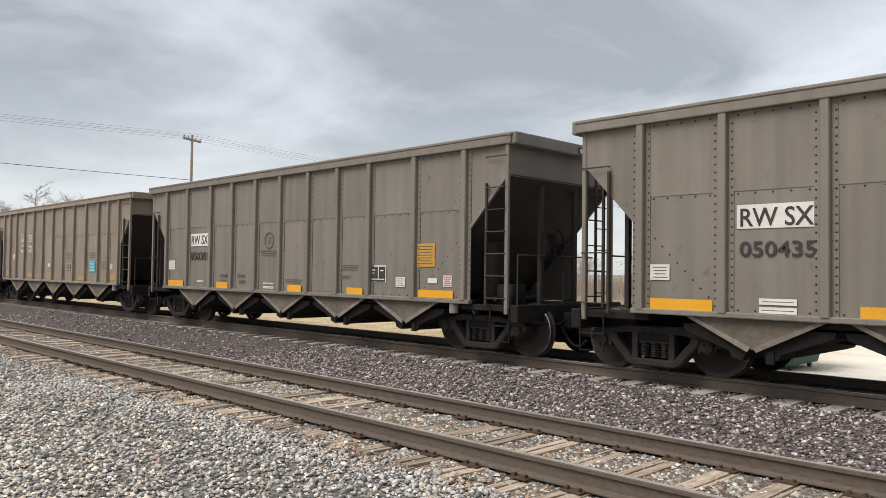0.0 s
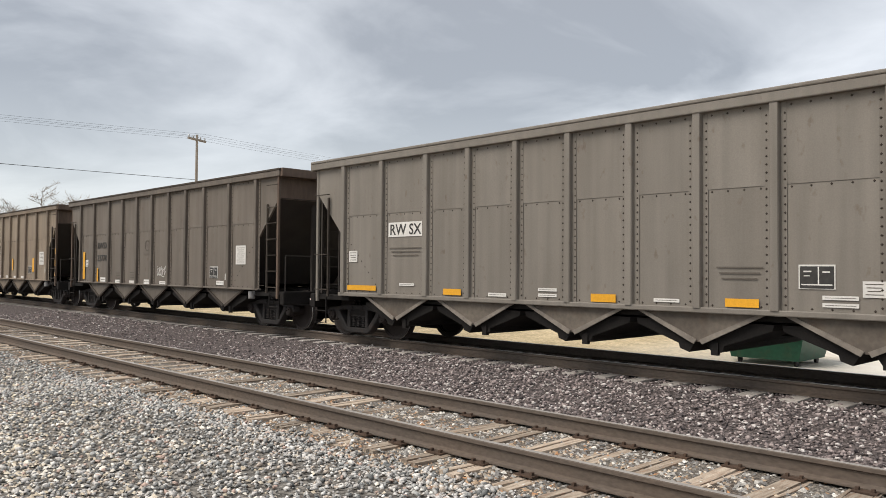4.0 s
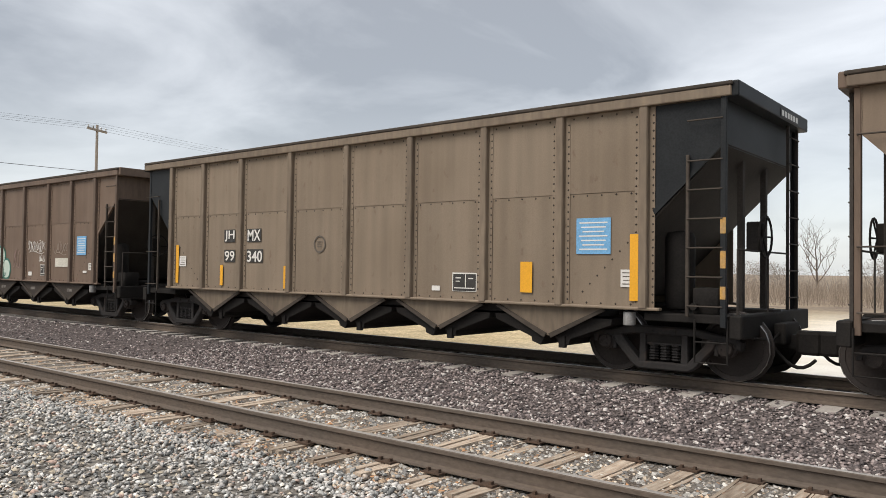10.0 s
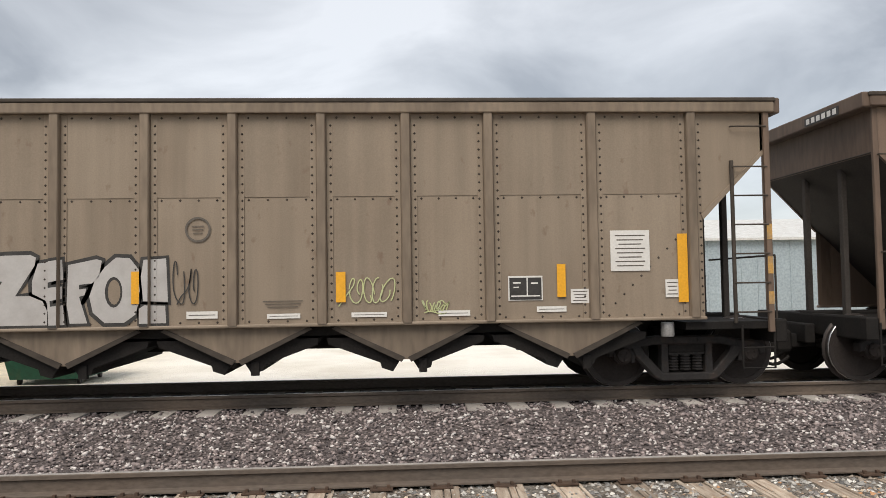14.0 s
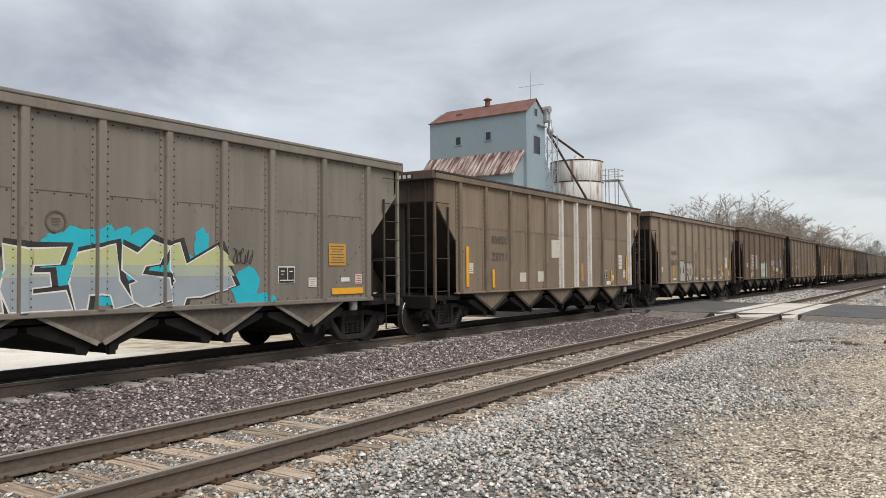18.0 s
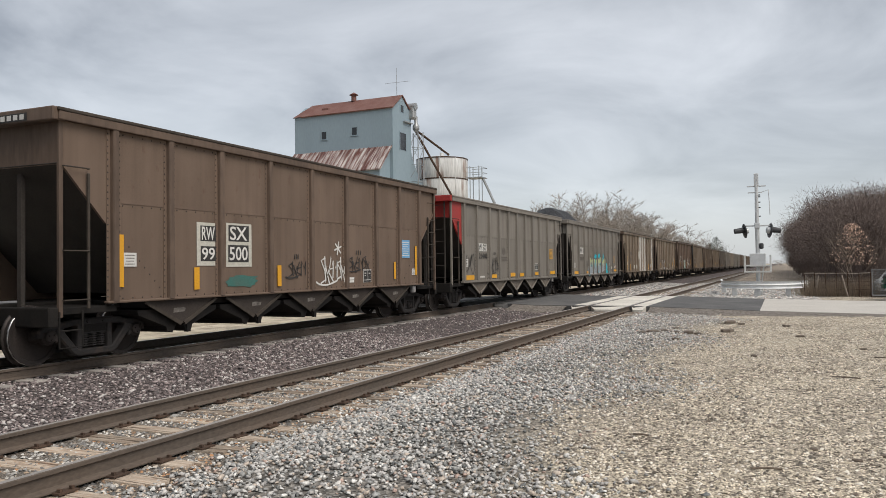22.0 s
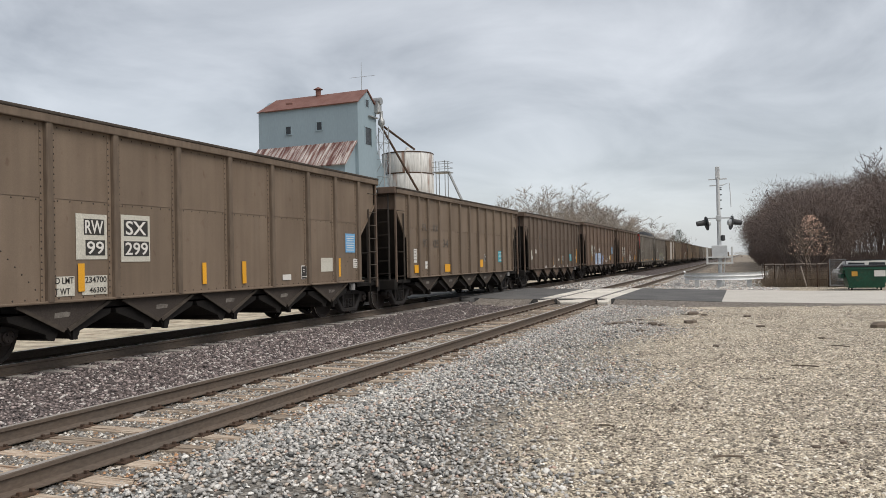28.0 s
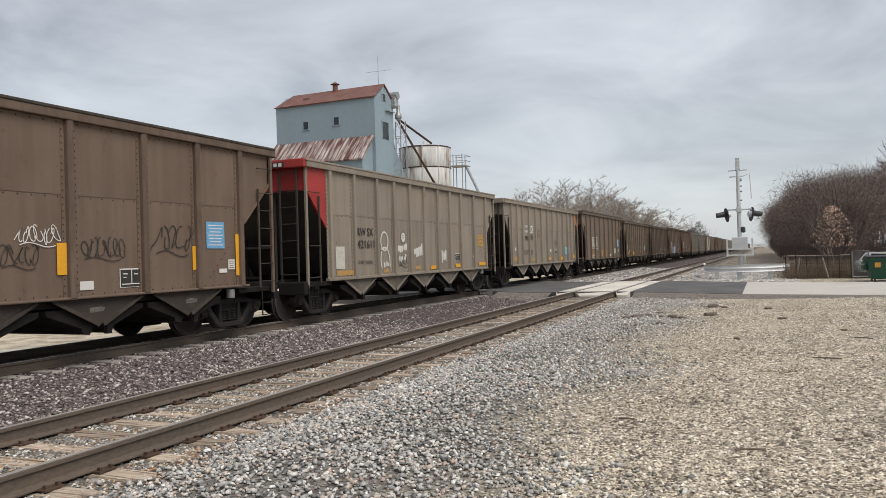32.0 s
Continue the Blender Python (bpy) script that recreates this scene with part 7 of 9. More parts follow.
LETTER = {"k": STENCIL, "f": FADED, "w": WHITE}
FLAT = {"panel": (WHITE, 0, "number_panel"), "sheet": (STICKER, 1, "placard"), "yellow": (YELLOW, 5, "reflector"), "fadedyellow": (FADEYEL, 1, "reflector"), "dash": (WHITE, 1, "marking_bar"),
        "gold": (GOLD, 0, "gold_panel"), "prim2": (PRIMER, 0, "repaint_patch"), "prim3": (PRIMER, 0, "repaint_patch"), "blk": (STENCIL, 1, "number_square"), "cyan": (CYAN, 1, "notice"), "blue": (BLUE, 1, "notice"), "pale": (PALEBLUE, 1, "notice"), "notice": (GOLD, 1, "notice")}


def layer(i):
    return -SHEET - 0.0085 - 0.0032 * i


def say(n, text, x, z, w, h, ink):
    """Words of a given width and height, painted on the sheet."""
    car = CARS[n]
    me = text_mesh(text, 1.0, LETTER[ink], 0.012)
    xs = [v.co.x for v in me.vertices]
    ys = [v.co.y for v in me.vertices]
    bx, by = max(xs) - min(xs), max(ys) - min(ys)
    key = ("fit", text, round(w, 2), round(h, 2), ink)
    def build():
        c = me.copy()
        c.transform(Matrix.Diagonal((w / bx, h / by, 0.8, 1)) @ Matrix.Translation((-(max(xs) + min(xs)) / 2, -(max(ys) + min(ys)) / 2, 0)))
        return c
    part("lettering", cached(key, build), car, "", pose(x, layer(2) - 0.001, z, 90, 0, 0))


def plate(car, name, pts, mat, lay, thick=0.003):
    """A painted shape given by its outline in x and z."""
    y = layer(lay)
    part(name, Shape().prism(pts, y - thick, y).mesh(name, mat), car)


def clipped(pts, lo, hi):
    """The outline's part between two uprights."""
    for edge, sign in ((lo, 1), (hi, -1)):
        out = []
        for (ax, az), (bx, bz) in zip(pts, pts[1:] + pts[:1]):
            ina, inb = (ax - edge) * sign >= 0, (bx - edge) * sign >= 0
            if ina:
                out.append((ax, az))
            if ina != inb:
                u = (edge - ax) / (bx - ax)
                out.append((edge, az + (bz - az) * u))
        pts = out
    return pts


def swelled(pts, d):
    """The outline moved outwards by d along its own normals."""
    area = sum(a[0] * b[1] - b[0] * a[1] for a, b in zip(pts, pts[1:] + pts[:1]))
    turn = 1 if area > 0 else -1
    out = []
    for i, p in enumerate(pts):
        a, b = pts[i - 1], pts[(i + 1) % len(pts)]
        e0, e1 = Vector((p[0] - a[0], p[1] - a[1])).normalized(), Vector((b[0] - p[0], b[1] - p[1])).normalized()
        n = Vector((e0.y + e1.y, -e0.x - e1.x)) * turn
        n = n.normalized() if n.length > 0.3 else Vector((e0.y, -e0.x)) * turn
        out.append((p[0] + n.x * d, p[1] + n.y * d))
    return out


def spray(car, kind, name, pts, mat, lay):
    """Paint that runs over the sheet and over the posts' faces."""
    w, xs = POSTS[kind]
    h = w / 2
    s = Shape()
    zones = [(-99, 99, layer(lay))]
    for px in xs:
        zones += [(px - h * 0.54, px + h * 0.54, -SHEET - 0.0853 - 0.0016 * lay), (px - h - 0.045, px - h * 0.66, -SHEET - 0.0146 - 0.0016 * lay), (px + h * 0.66, px + h + 0.045, -SHEET - 0.0146 - 0.0016 * lay)]
    for lo, hi, y in zones:
        cut = clipped(pts, lo, hi)
        if len(cut) > 2:
            s.prism(cut, y - 0.0004, y)
    part(name, s.mesh(name, mat), car)


def ring_pts(cx, cz, rx, rz, n=20, power=2.0, wob=0.0, seed=0, start=0.0):
    g = random.Random(seed)
    out = []
    for i in range(n):
        a = 2 * math.pi * i / n + start
        c, s = math.cos(a), math.sin(a)
        k = 1 + g.uniform(-wob, wob)
        out.append((cx + rx * k * math.copysign(abs(c) ** (2 / power), c), cz + rz * k * math.copysign(abs(s) ** (2 / power), s)))
    return out


def ribbon(car, name, pts, width, mat, lay):
    """A brushed or sprayed line along pts in x and z."""
    s = Shape()
    y = layer(lay)
    left, right = [], []
    for i, (px, pz) in enumerate(pts):
        a, b = pts[max(0, i - 1)], pts[min(len(pts) - 1, i + 1)]
        d = Vector((b[0] - a[0], b[1] - a[1]))
        d = d.normalized() if d.length > 1e-6 else Vector((1, 0))
        o = Vector((-d.y, d.x)) * width / 2
        left.append((px + o.x, pz + o.y))
        right.append((px - o.x, pz - o.y))
    n = len(pts)
    s.v = [(q[0], yy, q[1]) for yy in (y - 0.002, y) for side in (left, right) for q in side]
    for i in range(n - 1):
        s.f += [(i, i + 1, n + i + 1, n + i), (2 * n + i, 3 * n + i, 3 * n + i + 1, 2 * n + i + 1), (i, 2 * n + i, 2 * n + i + 1, i + 1), (n + i, n + i + 1, 3 * n + i + 1, 3 * n + i)]
    s.f += [(0, n, 3 * n, 2 * n), (n - 1, 3 * n - 1, 4 * n - 1, 2 * n - 1)]
    s.mi = [0] * len(s.f)
    part(name, s.mesh(name, mat), car)


def scribble(car, x, z, w, h, mat, seed):
    """A quick sprayed tag: a few looping strokes."""
    g = random.Random(seed)
    strokes = max(3, int(w / h * 3.4))
    for k in range(strokes):
        cx = x - w / 2 + w * (k + 0.5) / strokes
        r = w / strokes * g.uniform(0.5, 0.8)
        a0, turn, p = g.uniform(0, 6), g.choice((-1, 1)) * g.uniform(4.5, 8.5), g.uniform(0.36, 0.5)
        lean, wave = g.uniform(-0.3, 0.3), g.uniform(1.5, 2.4)
        pts = []
        for i in range(21):
            t = i / 20
            pts.append((cx + r * math.cos(a0 + turn * t) * (1 - 0.45 * t) + r * (t - 0.5) + lean * h * (t - 0.5) * 0.4, z + h * p * math.sin(a0 * 1.7 + turn * t * 0.9) * (1 - 0.3 * t) + 0.06 * h * math.sin(wave * 6 * t)))
        ribbon(car, "spray_stroke", pts, max(0.014, min(w, h) * 0.034), mat, 2 + 0.05 * k)
    if w > 1.6 * h:
        ribbon(car, "spray_stroke", [(x - w * 0.45 + w * 0.85 * i / 10, z - h * 0.47 + h * 0.10 * math.sin(i * 0.6)) for i in range(11)], max(0.014, min(w, h) * 0.03), mat, 2)


def jagged(car, x, z, w, h, mat, seed, glyphs, star):
    """A fast angular tag: tight upright zigzags in a row, with ticks above and a hooked tail."""
    g = random.Random(seed)
    thick = 0.042 if star else 0.03
    body, foot = h * (0.58 if star else 0.66), z - h * (0.42 if star else 0.40)
    for k in range(glyphs):
        a = x - w / 2 + w * k / glyphs
        b = a + w / glyphs * 1.15
        lo, hi = foot + h * g.uniform(-0.06, 0.08), foot + body * g.uniform(0.85, 1.05)
        m = (lo + hi) / 2
        form = (((a, lo), (a + 0.02, hi), (b - 0.06, m), (b, hi), (b - 0.02, lo)),
                ((b, hi), (a + 0.02, hi - 0.06), (b - 0.03, m), (b, lo + 0.08), (a, lo)),
                ((a, hi), (a + 0.03, lo), (b, m + 0.05), (a + 0.03, m + 0.08), (b, lo - 0.05)),
                ((a, m), (b, m + 0.03), ((a + b) / 2, hi), (a, m - 0.08), (b, lo)))[(k + seed) % 4]
        ribbon(car, "spray_stroke", list(form), thick, mat, 2 + 0.05 * k)
    for k in range(3):
        c = x + w * (0.02 + 0.10 * k)
        top = z + h * 0.38
        if star:
            u, v = 0.17 * math.cos(1.05 * k + 0.3), 0.17 * math.sin(1.05 * k + 0.3)
            ribbon(car, "spray_stroke", [(x + w * 0.12 - u, top - v), (x + w * 0.12 + u, top + v)], thick, mat, 2.4 + 0.05 * k)
        else:
            ribbon(car, "spray_stroke", [(c - w * 0.15, top - 0.02), (c - w * 0.13, top + 0.09)], thick, mat, 2.4)
    ribbon(car, "spray_stroke", [(x - w * (0.46 - 0.08 * i) - w * 0.2 * math.cos(i * 0.5), foot - h * 0.02 - h * 0.08 * math.sin(i * 0.7)) for i in range(6)], thick, mat, 2.5)


def graffiti(car, kind, style, x, z, w, h, seed):
    g = random.Random(seed)
    x0, z0 = x - w / 2, z - h / 2
    if style in ("mint", "blue"):
        fill, edge = (MINT, DEEPGREEN) if style == "mint" else (ICE, ROYAL)
        if style == "mint":
            spots = [(0.12, 0.58, 0.12, 0.42), (0.30, 0.72, 0.075, 0.25), (0.47, 0.70, 0.10, 0.30), (0.69, 0.64, 0.15, 0.36), (0.21, 0.36, 0.07, 0.22), (0.33, 0.26, 0.09, 0.25), (0.47, 0.28, 0.09, 0.27), (0.61, 0.24, 0.10, 0.24), (0.88, 0.30, 0.12, 0.30), (0.10, 0.22, 0.10, 0.22), (0.75, 0.2, 0.06, 0.2)]
        else:
            spots = [(i / 6 + 0.09 + g.uniform(-0.01, 0.01), 0.72, 0.075, 0.26) for i in range(6)] + [(i / 6 + 0.09 + g.uniform(-0.02, 0.02), 0.28, 0.085, 0.28) for i in range(6)]
        back = [(x0 + w * u, z0 + h * v) for u, v in ((0.0, 0.3), (0.02, 0.75), (0.1, 1.0), (0.35, 0.99), (0.45, 1.02), (0.75, 1.0), (0.86, 0.8 if style == "mint" else 1.0), (1.0, 0.6), (1.0, 0.05), (0.9, 0.0), (0.1, 0.0))]
        if style == "blue":
            spray(car, kind, "spray_ground", back, fill, 0)
        else:
            for i, (u, v, a, b) in enumerate(spots):
                spray(car, kind, "spray_halo", ring_pts(x0 + w * u, z0 + h * v, w * a + 0.035, h * b + 0.035, 24, 2.2, 0.02, seed + i), edge, 0.01 * i)
        for i, (u, v, a, b) in enumerate(spots):
            spray(car, kind, "spray_bubble", ring_pts(x0 + w * u, z0 + h * v, w * a, h * b, 20, 2.3, 0.03, seed + i), edge, 0.4 + i * 0.14)
            spray(car, kind, "spray_bubble", ring_pts(x0 + w * u, z0 + h * v, w * a - 0.028, h * b - 0.028, 20, 2.3, 0.03, seed + i), fill, 0.47 + i * 0.14)
        for i in range(6):
            scribble(car, x0 + w * (0.14 + 0.14 * i), z0 + h * 0.13, w * 0.05, h * 0.16, edge if style == "mint" else WHITE, seed + 50 + i)
    elif style == "silver":
        forms = [[(0.0, 0.95), (0.115, 0.975), (0.25, 0.98), (0.28, 0.945), (0.275, 0.84), (0.17, 0.42), (0.25, 0.42), (0.32, 0.345), (0.35, 0.18), (0.343, 0.02), (0.04, 0.02), (0.01, 0.11), (0.01, 0.22), (0.10, 0.62), (0.015, 0.66)],
                 [(0.29, 0.86), (0.423, 0.91), (0.43, 0.636), (0.36, 0.6), (0.36, 0.527), (0.423, 0.545), (0.423, 0.38), (0.37, 0.345), (0.374, 0.273), (0.43, 0.29), (0.438, 0.02), (0.365, 0.02), (0.362, 0.20), (0.335, 0.355), (0.262, 0.45), (0.26, 0.62)],
                 [(0.455, 0.836), (0.608, 0.91), (0.638, 0.89), (0.623, 0.673), (0.585, 0.58), (0.515, 0.564), (0.515, 0.50), (0.554, 0.51), (0.546, 0.42), (0.515, 0.40), (0.56, 0.036), (0.465, 0.036), (0.448, 0.29), (0.452, 0.58)],
                 [(0.654, 0.80), (0.715, 0.93), (0.79, 0.92), (0.84, 0.764), (0.857, 0.47), (0.823, 0.145), (0.76, 0.036), (0.654, 0.036), (0.59, 0.18), (0.57, 0.40), (0.60, 0.618)],
                 [(0.877, 0.89), (0.99, 0.91), (1.0, 0.31), (0.875, 0.327), (0.862, 0.655)], [(0.85, 0.22), (0.88, 0.27), (0.985, 0.26), (0.99, 0.02), (0.85, 0.02)]]
        for i, f in enumerate(forms):
            grow = 0.05
            pts = swelled([(x0 + w * u, z0 + h * v) for u, v in f], grow)
            spray(car, kind, "spray_shadow", pts, STENCIL, 0.2)
            spray(car, kind, "spray_letter", [(x0 + w * u, z0 + h * v) for u, v in f], SILVER, 0.7)
        spray(car, kind, "spray_shadow", ring_pts(x0 + w * 0.703, z0 + h * 0.455, w * 0.048, h * 0.21, 16), STENCIL, 1.2)
        spray(car, kind, "spray_hole", ring_pts(x0 + w * 0.706, z0 + h * 0.455, w * 0.034, h * 0.17, 16), PAINT["sand"], 1.5)
    elif style == "teal":
        for u, v, a, b in ((0.06, 0.2, 0.07, 0.2), (0.10, 0.6, 0.04, 0.25), (0.28, 0.84, 0.04, 0.12), (0.34, 0.88, 0.05, 0.16), (0.40, 0.9, 0.05, 0.16), (0.44, 0.92, 0.025, 0.16), (0.50, 0.93, 0.035, 0.14), (0.67, 0.88, 0.025, 0.2), (0.82, 0.3, 0.05, 0.26), (0.86, 0.12, 0.06, 0.10), (0.45, 0.5, 0.3, 0.34)):
            spray(car, kind, "spray_cloud", ring_pts(x0 + w * u, z0 + h * v, w * a, h * b, 18, 2, 0.24, seed + int(u * 90)), TEAL, 0.0 + u * 0.2)
        letters = [[(0.046, 0.96), (0.15, 0.72), (0.106, 0.42), (0.086, 0.32), (0.135, 0.42), (0.158, 0.30), (0.165, 0.1), (-0.026, 0.1), (0.007, 0.40), (0.04, 0.49)],
                   [(0.165, 0.81), (0.21, 0.76), (0.30, 0.79), (0.285, 0.62), (0.228, 0.60), (0.225, 0.50), (0.262, 0.50), (0.266, 0.37), (0.225, 0.35), (0.225, 0.27), (0.30, 0.30), (0.315, 0.1), (0.18, 0.1), (0.16, 0.34), (0.17, 0.55)],
                   [(0.31, 0.4), (0.33, 0.73), (0.42, 0.84), (0.43, 0.41), (0.47, 0.14), (0.42, 0.09), (0.41, 0.25), (0.38, 0.27), (0.355, 0.26), (0.35, 0.1), (0.325, 0.09)],
                   [(0.44, 0.83), (0.48, 0.73), (0.52, 0.9), (0.56, 0.83), (0.54, 0.63), (0.5, 0.6), (0.49, 0.48), (0.56, 0.43), (0.57, 0.17), (0.5, 0.09), (0.47, 0.17), (0.46, 0.36), (0.48, 0.4), (0.44, 0.55)],
                   [(0.565, 0.83), (0.6, 0.88), (0.62, 0.6), (0.72, 0.85), (0.78, 0.33), (0.67, 0.2), (0.62, 0.19), (0.61, 0.06), (0.575, 0.1), (0.565, 0.3), (0.59, 0.4), (0.565, 0.55)]]
        for i, f in enumerate(letters):
            cx, cz = sum(p[0] for p in f) / len(f), sum(p[1] for p in f) / len(f)
            def grown(d):
                return swelled([(x0 + w * u, z0 + h * v) for u, v in f], d)
            spray(car, kind, "spray_shadow", [(a + 0.05, b + 0.03) for a, b in grown(0.075)], STENCIL, 0.4 + 0.02 * i)
            spray(car, kind, "spray_outline", grown(0.028), WHITE, 0.8 + 0.02 * i)
            spray(car, kind, "spray_letter", [(x0 + w * u, z0 + h * v) for u, v in f], GREYBLUE, 1.15 + 0.02 * i)
            for q, (cutz, mat) in enumerate(((0.46, SAGE), (0.60, LIME))):
                top = [(x0 + w * u, z0 + h * max(v, cutz)) for u, v in f]
                spray(car, kind, "spray_letter", top, mat, 1.5 + 0.3 * q + 0.02 * i)


def bars(car, x, z, w, h, count, mat, lay, fill=0.45):
    for i in range(count):
        d = h / count
        decal(car, "print_line", x, z + h / 2 - d * (i + 0.5), w * (0.95 - 0.22 * ((i * 7) % 3) / 2), d * fill, mat, "", layer(lay), 0, 0.002)


def mark(n, kind, x, z, w, h):
    car = CARS[n]
    tint = kind.split(":")[-1]
    seed = n * 100 + int((x + 8) * 10)
    if kind in FLAT:
        mat, lay, name = FLAT[kind]
        decal(car, name, x, z, w, h, mat, "", layer(lay), 0, 0.003)
        if kind in ("cyan", "blue", "pale"):
            bars(car, x, z, w * 0.86, h * 0.86, 7, WHITE, 2, 0.3)
        elif kind == "notice":
            bars(car, x, z, w * 0.86, h * 0.86, 7, FADED, 2, 0.3)
        elif kind == "sheet" and h > 0.16 and w > 0.16:
            bars(car, x, z, w * 0.8, h * 0.85, 8 if h > 0.4 else 4, FADED, 2, 0.25)
        elif kind == "dash" and w > 0.25:
            bars(car, x, z, w * 0.9, h * 0.5, 1, FADED, 2, 0.2)
    elif kind == "box":
        decal(car, "data_panel", x, z, w, h, WHITE, "", layer(0), 0, 0.003)
        decal(car, "data_field", x, z - h * 0.02, w * 0.93, h * 0.90, STENCIL, "", layer(1), 0, 0.003)
        for u, v, a, b in ((0.05, 0.06, 0.035, 0.72), (-0.25, 0.22, 0.22, 0.06), (0.26, 0.2, 0.2, 0.06), (-0.27, 0.04, 0.16, 0.04), (0, -0.32, 0.84, 0.05)):
            decal(car, "print_line", x + u * w, z + v * h, a * w, b * h, WHITE, "", layer(2), 0, 0.002)
    elif kind in ("circle", "circlew"):
        r = min(w, h) / 2 if kind == "circle" else h / 2
        if kind == "circlew":
            plate(car, "emblem_disc", ring_pts(x, z, r, r), STICKER, 0)
        ribbon(car, "emblem_ring", ring_pts(x, z, r, r, 24) + ring_pts(x, z, r, r, 24)[:1], 0.028, FADED, 1)
        bars(car, x, z, r * 1.1, r * 0.9, 3, FADED, 1, 0.25)
    elif kind == "stripes":
        decal(car, "placard", x, z, w, h, STICKER, "", layer(1), 0, 0.003)
        bars(car, x, z, w * 0.9, h * 0.9, 5, RED, 2, 0.5)
    elif kind == "lines":
        bars(car, x, z, w, h, 3 if h < 0.35 else 4, FADED, 1, 0.28)
    elif kind == "primer":
        plate(car, "repaint_patch", [(x - w / 2, z - h / 2), (x + w / 2, z - h / 2)] + [(x + w / 2 - w * 0.02 * (i % 2) - w * i / 12 * 0.999, z + h * (0.32 + 0.16 * math.sin(math.pi * (i + 0.5) / 12.5) + 0.03 * ((i * 5) % 3 - 1))) for i in range(13)], PRIMER, 0)
    elif kind == "corner":
        plate(car, "repaint_patch", [(x - w / 2, z - h / 2), (x + w / 2, z - h / 2), (x + w / 2, z + h * 0.35), (x + w * 0.25, z + h / 2), (x - w * 0.1, z + h * 0.1), (x - w * 0.4, z)], WHITE, 0, 0.001)
    elif kind == "brushed":
        # pale paint rubbed on in uneven upright dabs
        g = random.Random(seed)
        for k in range(5):
            cx = x + w * ((k + 0.5) / 5 - 0.5) + g.uniform(-0.03, 0.03)
            top, foot = z + h * g.uniform(0.15, 0.5), z - h * g.uniform(0.2, 0.5)
            plate(car, "paint_dab", [(cx - w * 0.09, foot), (cx + w * 0.07, foot + 0.03), (cx + w * 0.10, top - 0.06), (cx + w * 0.02, top), (cx - w * 0.11, top - 0.04)], STICKER, 0.3 + 0.05 * k, 0.0006)
    elif kind == "loop":
        # a fat sprayed outline of a head over shoulders
        head = ring_pts(x - 0.04, z + h * 0.24, w * 0.36, h * 0.25, 22)
        ribbon(car, "spray_stroke", head + head[:1], 0.05, STICKER, 1.2)
        ribbon(car, "spray_stroke", [(x - w * 0.40 + w * 0.85 * math.sin(1.65 * i / 12), z + h * (0.02 - 0.5 * (i / 12) ** 2 + 0.12 * math.sin(3 * i / 12))) for i in range(13)], 0.05, STICKER, 1.3)
        ribbon(car, "spray_stroke", [(x - w * 0.36 - w * 0.10 * math.sin(3.1 * i / 8), z - h * (0.02 + 0.46 * i / 8)) for i in range(9)], 0.045, STICKER, 1.4)
    elif kind == "ledge":
        part("stiffener_ledge", Shape().box(x - w / 2, x + w / 2, -SHEET - 0.07, -SHEET, z - 0.03, z + 0.03, 0.008).mesh("stiffener_ledge", PAINT["brown"]), car)
    elif kind == "splat":
        plate(car, "spray_splat", ring_pts(x, z, w / 2, h / 2, 22, 2, 0.3, seed), WHITE, 0.5, 0.001)
        plate(car, "spray_splat", ring_pts(x, z, w / 2 - 0.04, h / 2 - 0.04, 22, 2, 0.3, seed), ROYAL, 1, 0.001)
    elif kind.startswith("scrib"):
        scribble(car, x, z, w, h, {"white": WHITE, "dark": STENCIL, "yellow": LIME, "pink": PINK, "pale": PALELINE}[tint], seed)
    elif kind.startswith("jagged"):
        jagged(car, x, z, w, h, WHITE if tint == "white" else STENCIL, seed, max(4, int(w / 0.16)), tint == "white")
    elif kind == "tealsmear":
        plate(car, "spray_smear", ring_pts(x, z, w / 2, h / 2, 20, 3, 0.22, seed), FADETEAL, 0.4, 0.001)
    elif kind.startswith("graf"):
        graffiti(car, [k for i, k, p in SPEC if i == n][0], tint, x, z, w, h, seed)


mark(0, "panel", -3.88, 2.22, 1.02, 0.31)
say(0, "RW SX", -3.88, 2.21, 0.92, 0.24, "k")
say(0, "050435", -3.87, 1.80, 0.96, 0.20, "k")
mark(0, "sheet", -5.50, 1.49, 0.30, 0.22)
mark(0, "yellow", -5.18, 1.04, 0.93, 0.17)
mark(0, "dash", -3.86, 1.13, 0.47, 0.08)
mark(0, "dash", -3.86, 1.02, 0.47, 0.08)
mark(0, "yellow", -2.68, 1.04, 0.44, 0.14)
mark(1, "panel", -3.92, 2.22, 0.96, 0.33)
say(1, "RW SX", -3.92, 2.22, 0.89, 0.24, "k")
say(1, "050381", -3.93, 1.79, 0.99, 0.21, "k")
mark(1, "sheet", -5.50, 1.55, 0.35, 0.25)
mark(1, "notice", 4.79, 1.76, 0.51, 0.43)
mark(1, "box", 3.43, 1.40, 0.50, 0.33)
mark(1, "sheet", 4.11, 1.25, 0.27, 0.19)
mark(1, "stripes", 5.38, 1.29, 0.21, 0.20)
mark(1, "dash", 4.99, 1.29, 0.24, 0.09)
mark(1, "yellow", -5.23, 1.05, 0.88, 0.17)
mark(1, "yellow", -2.68, 1.05, 0.58, 0.16)
mark(1, "yellow", 0.55, 1.05, 0.54, 0.15)
mark(1, "yellow", 2.72, 1.04, 0.52, 0.14)
mark(1, "yellow", 5.08, 1.05, 0.91, 0.14)
mark(1, "circle", -0.54, 2.14, 0.36, 0.36)
mark(1, "dash", -3.85, 1.13, 0.36, 0.035)
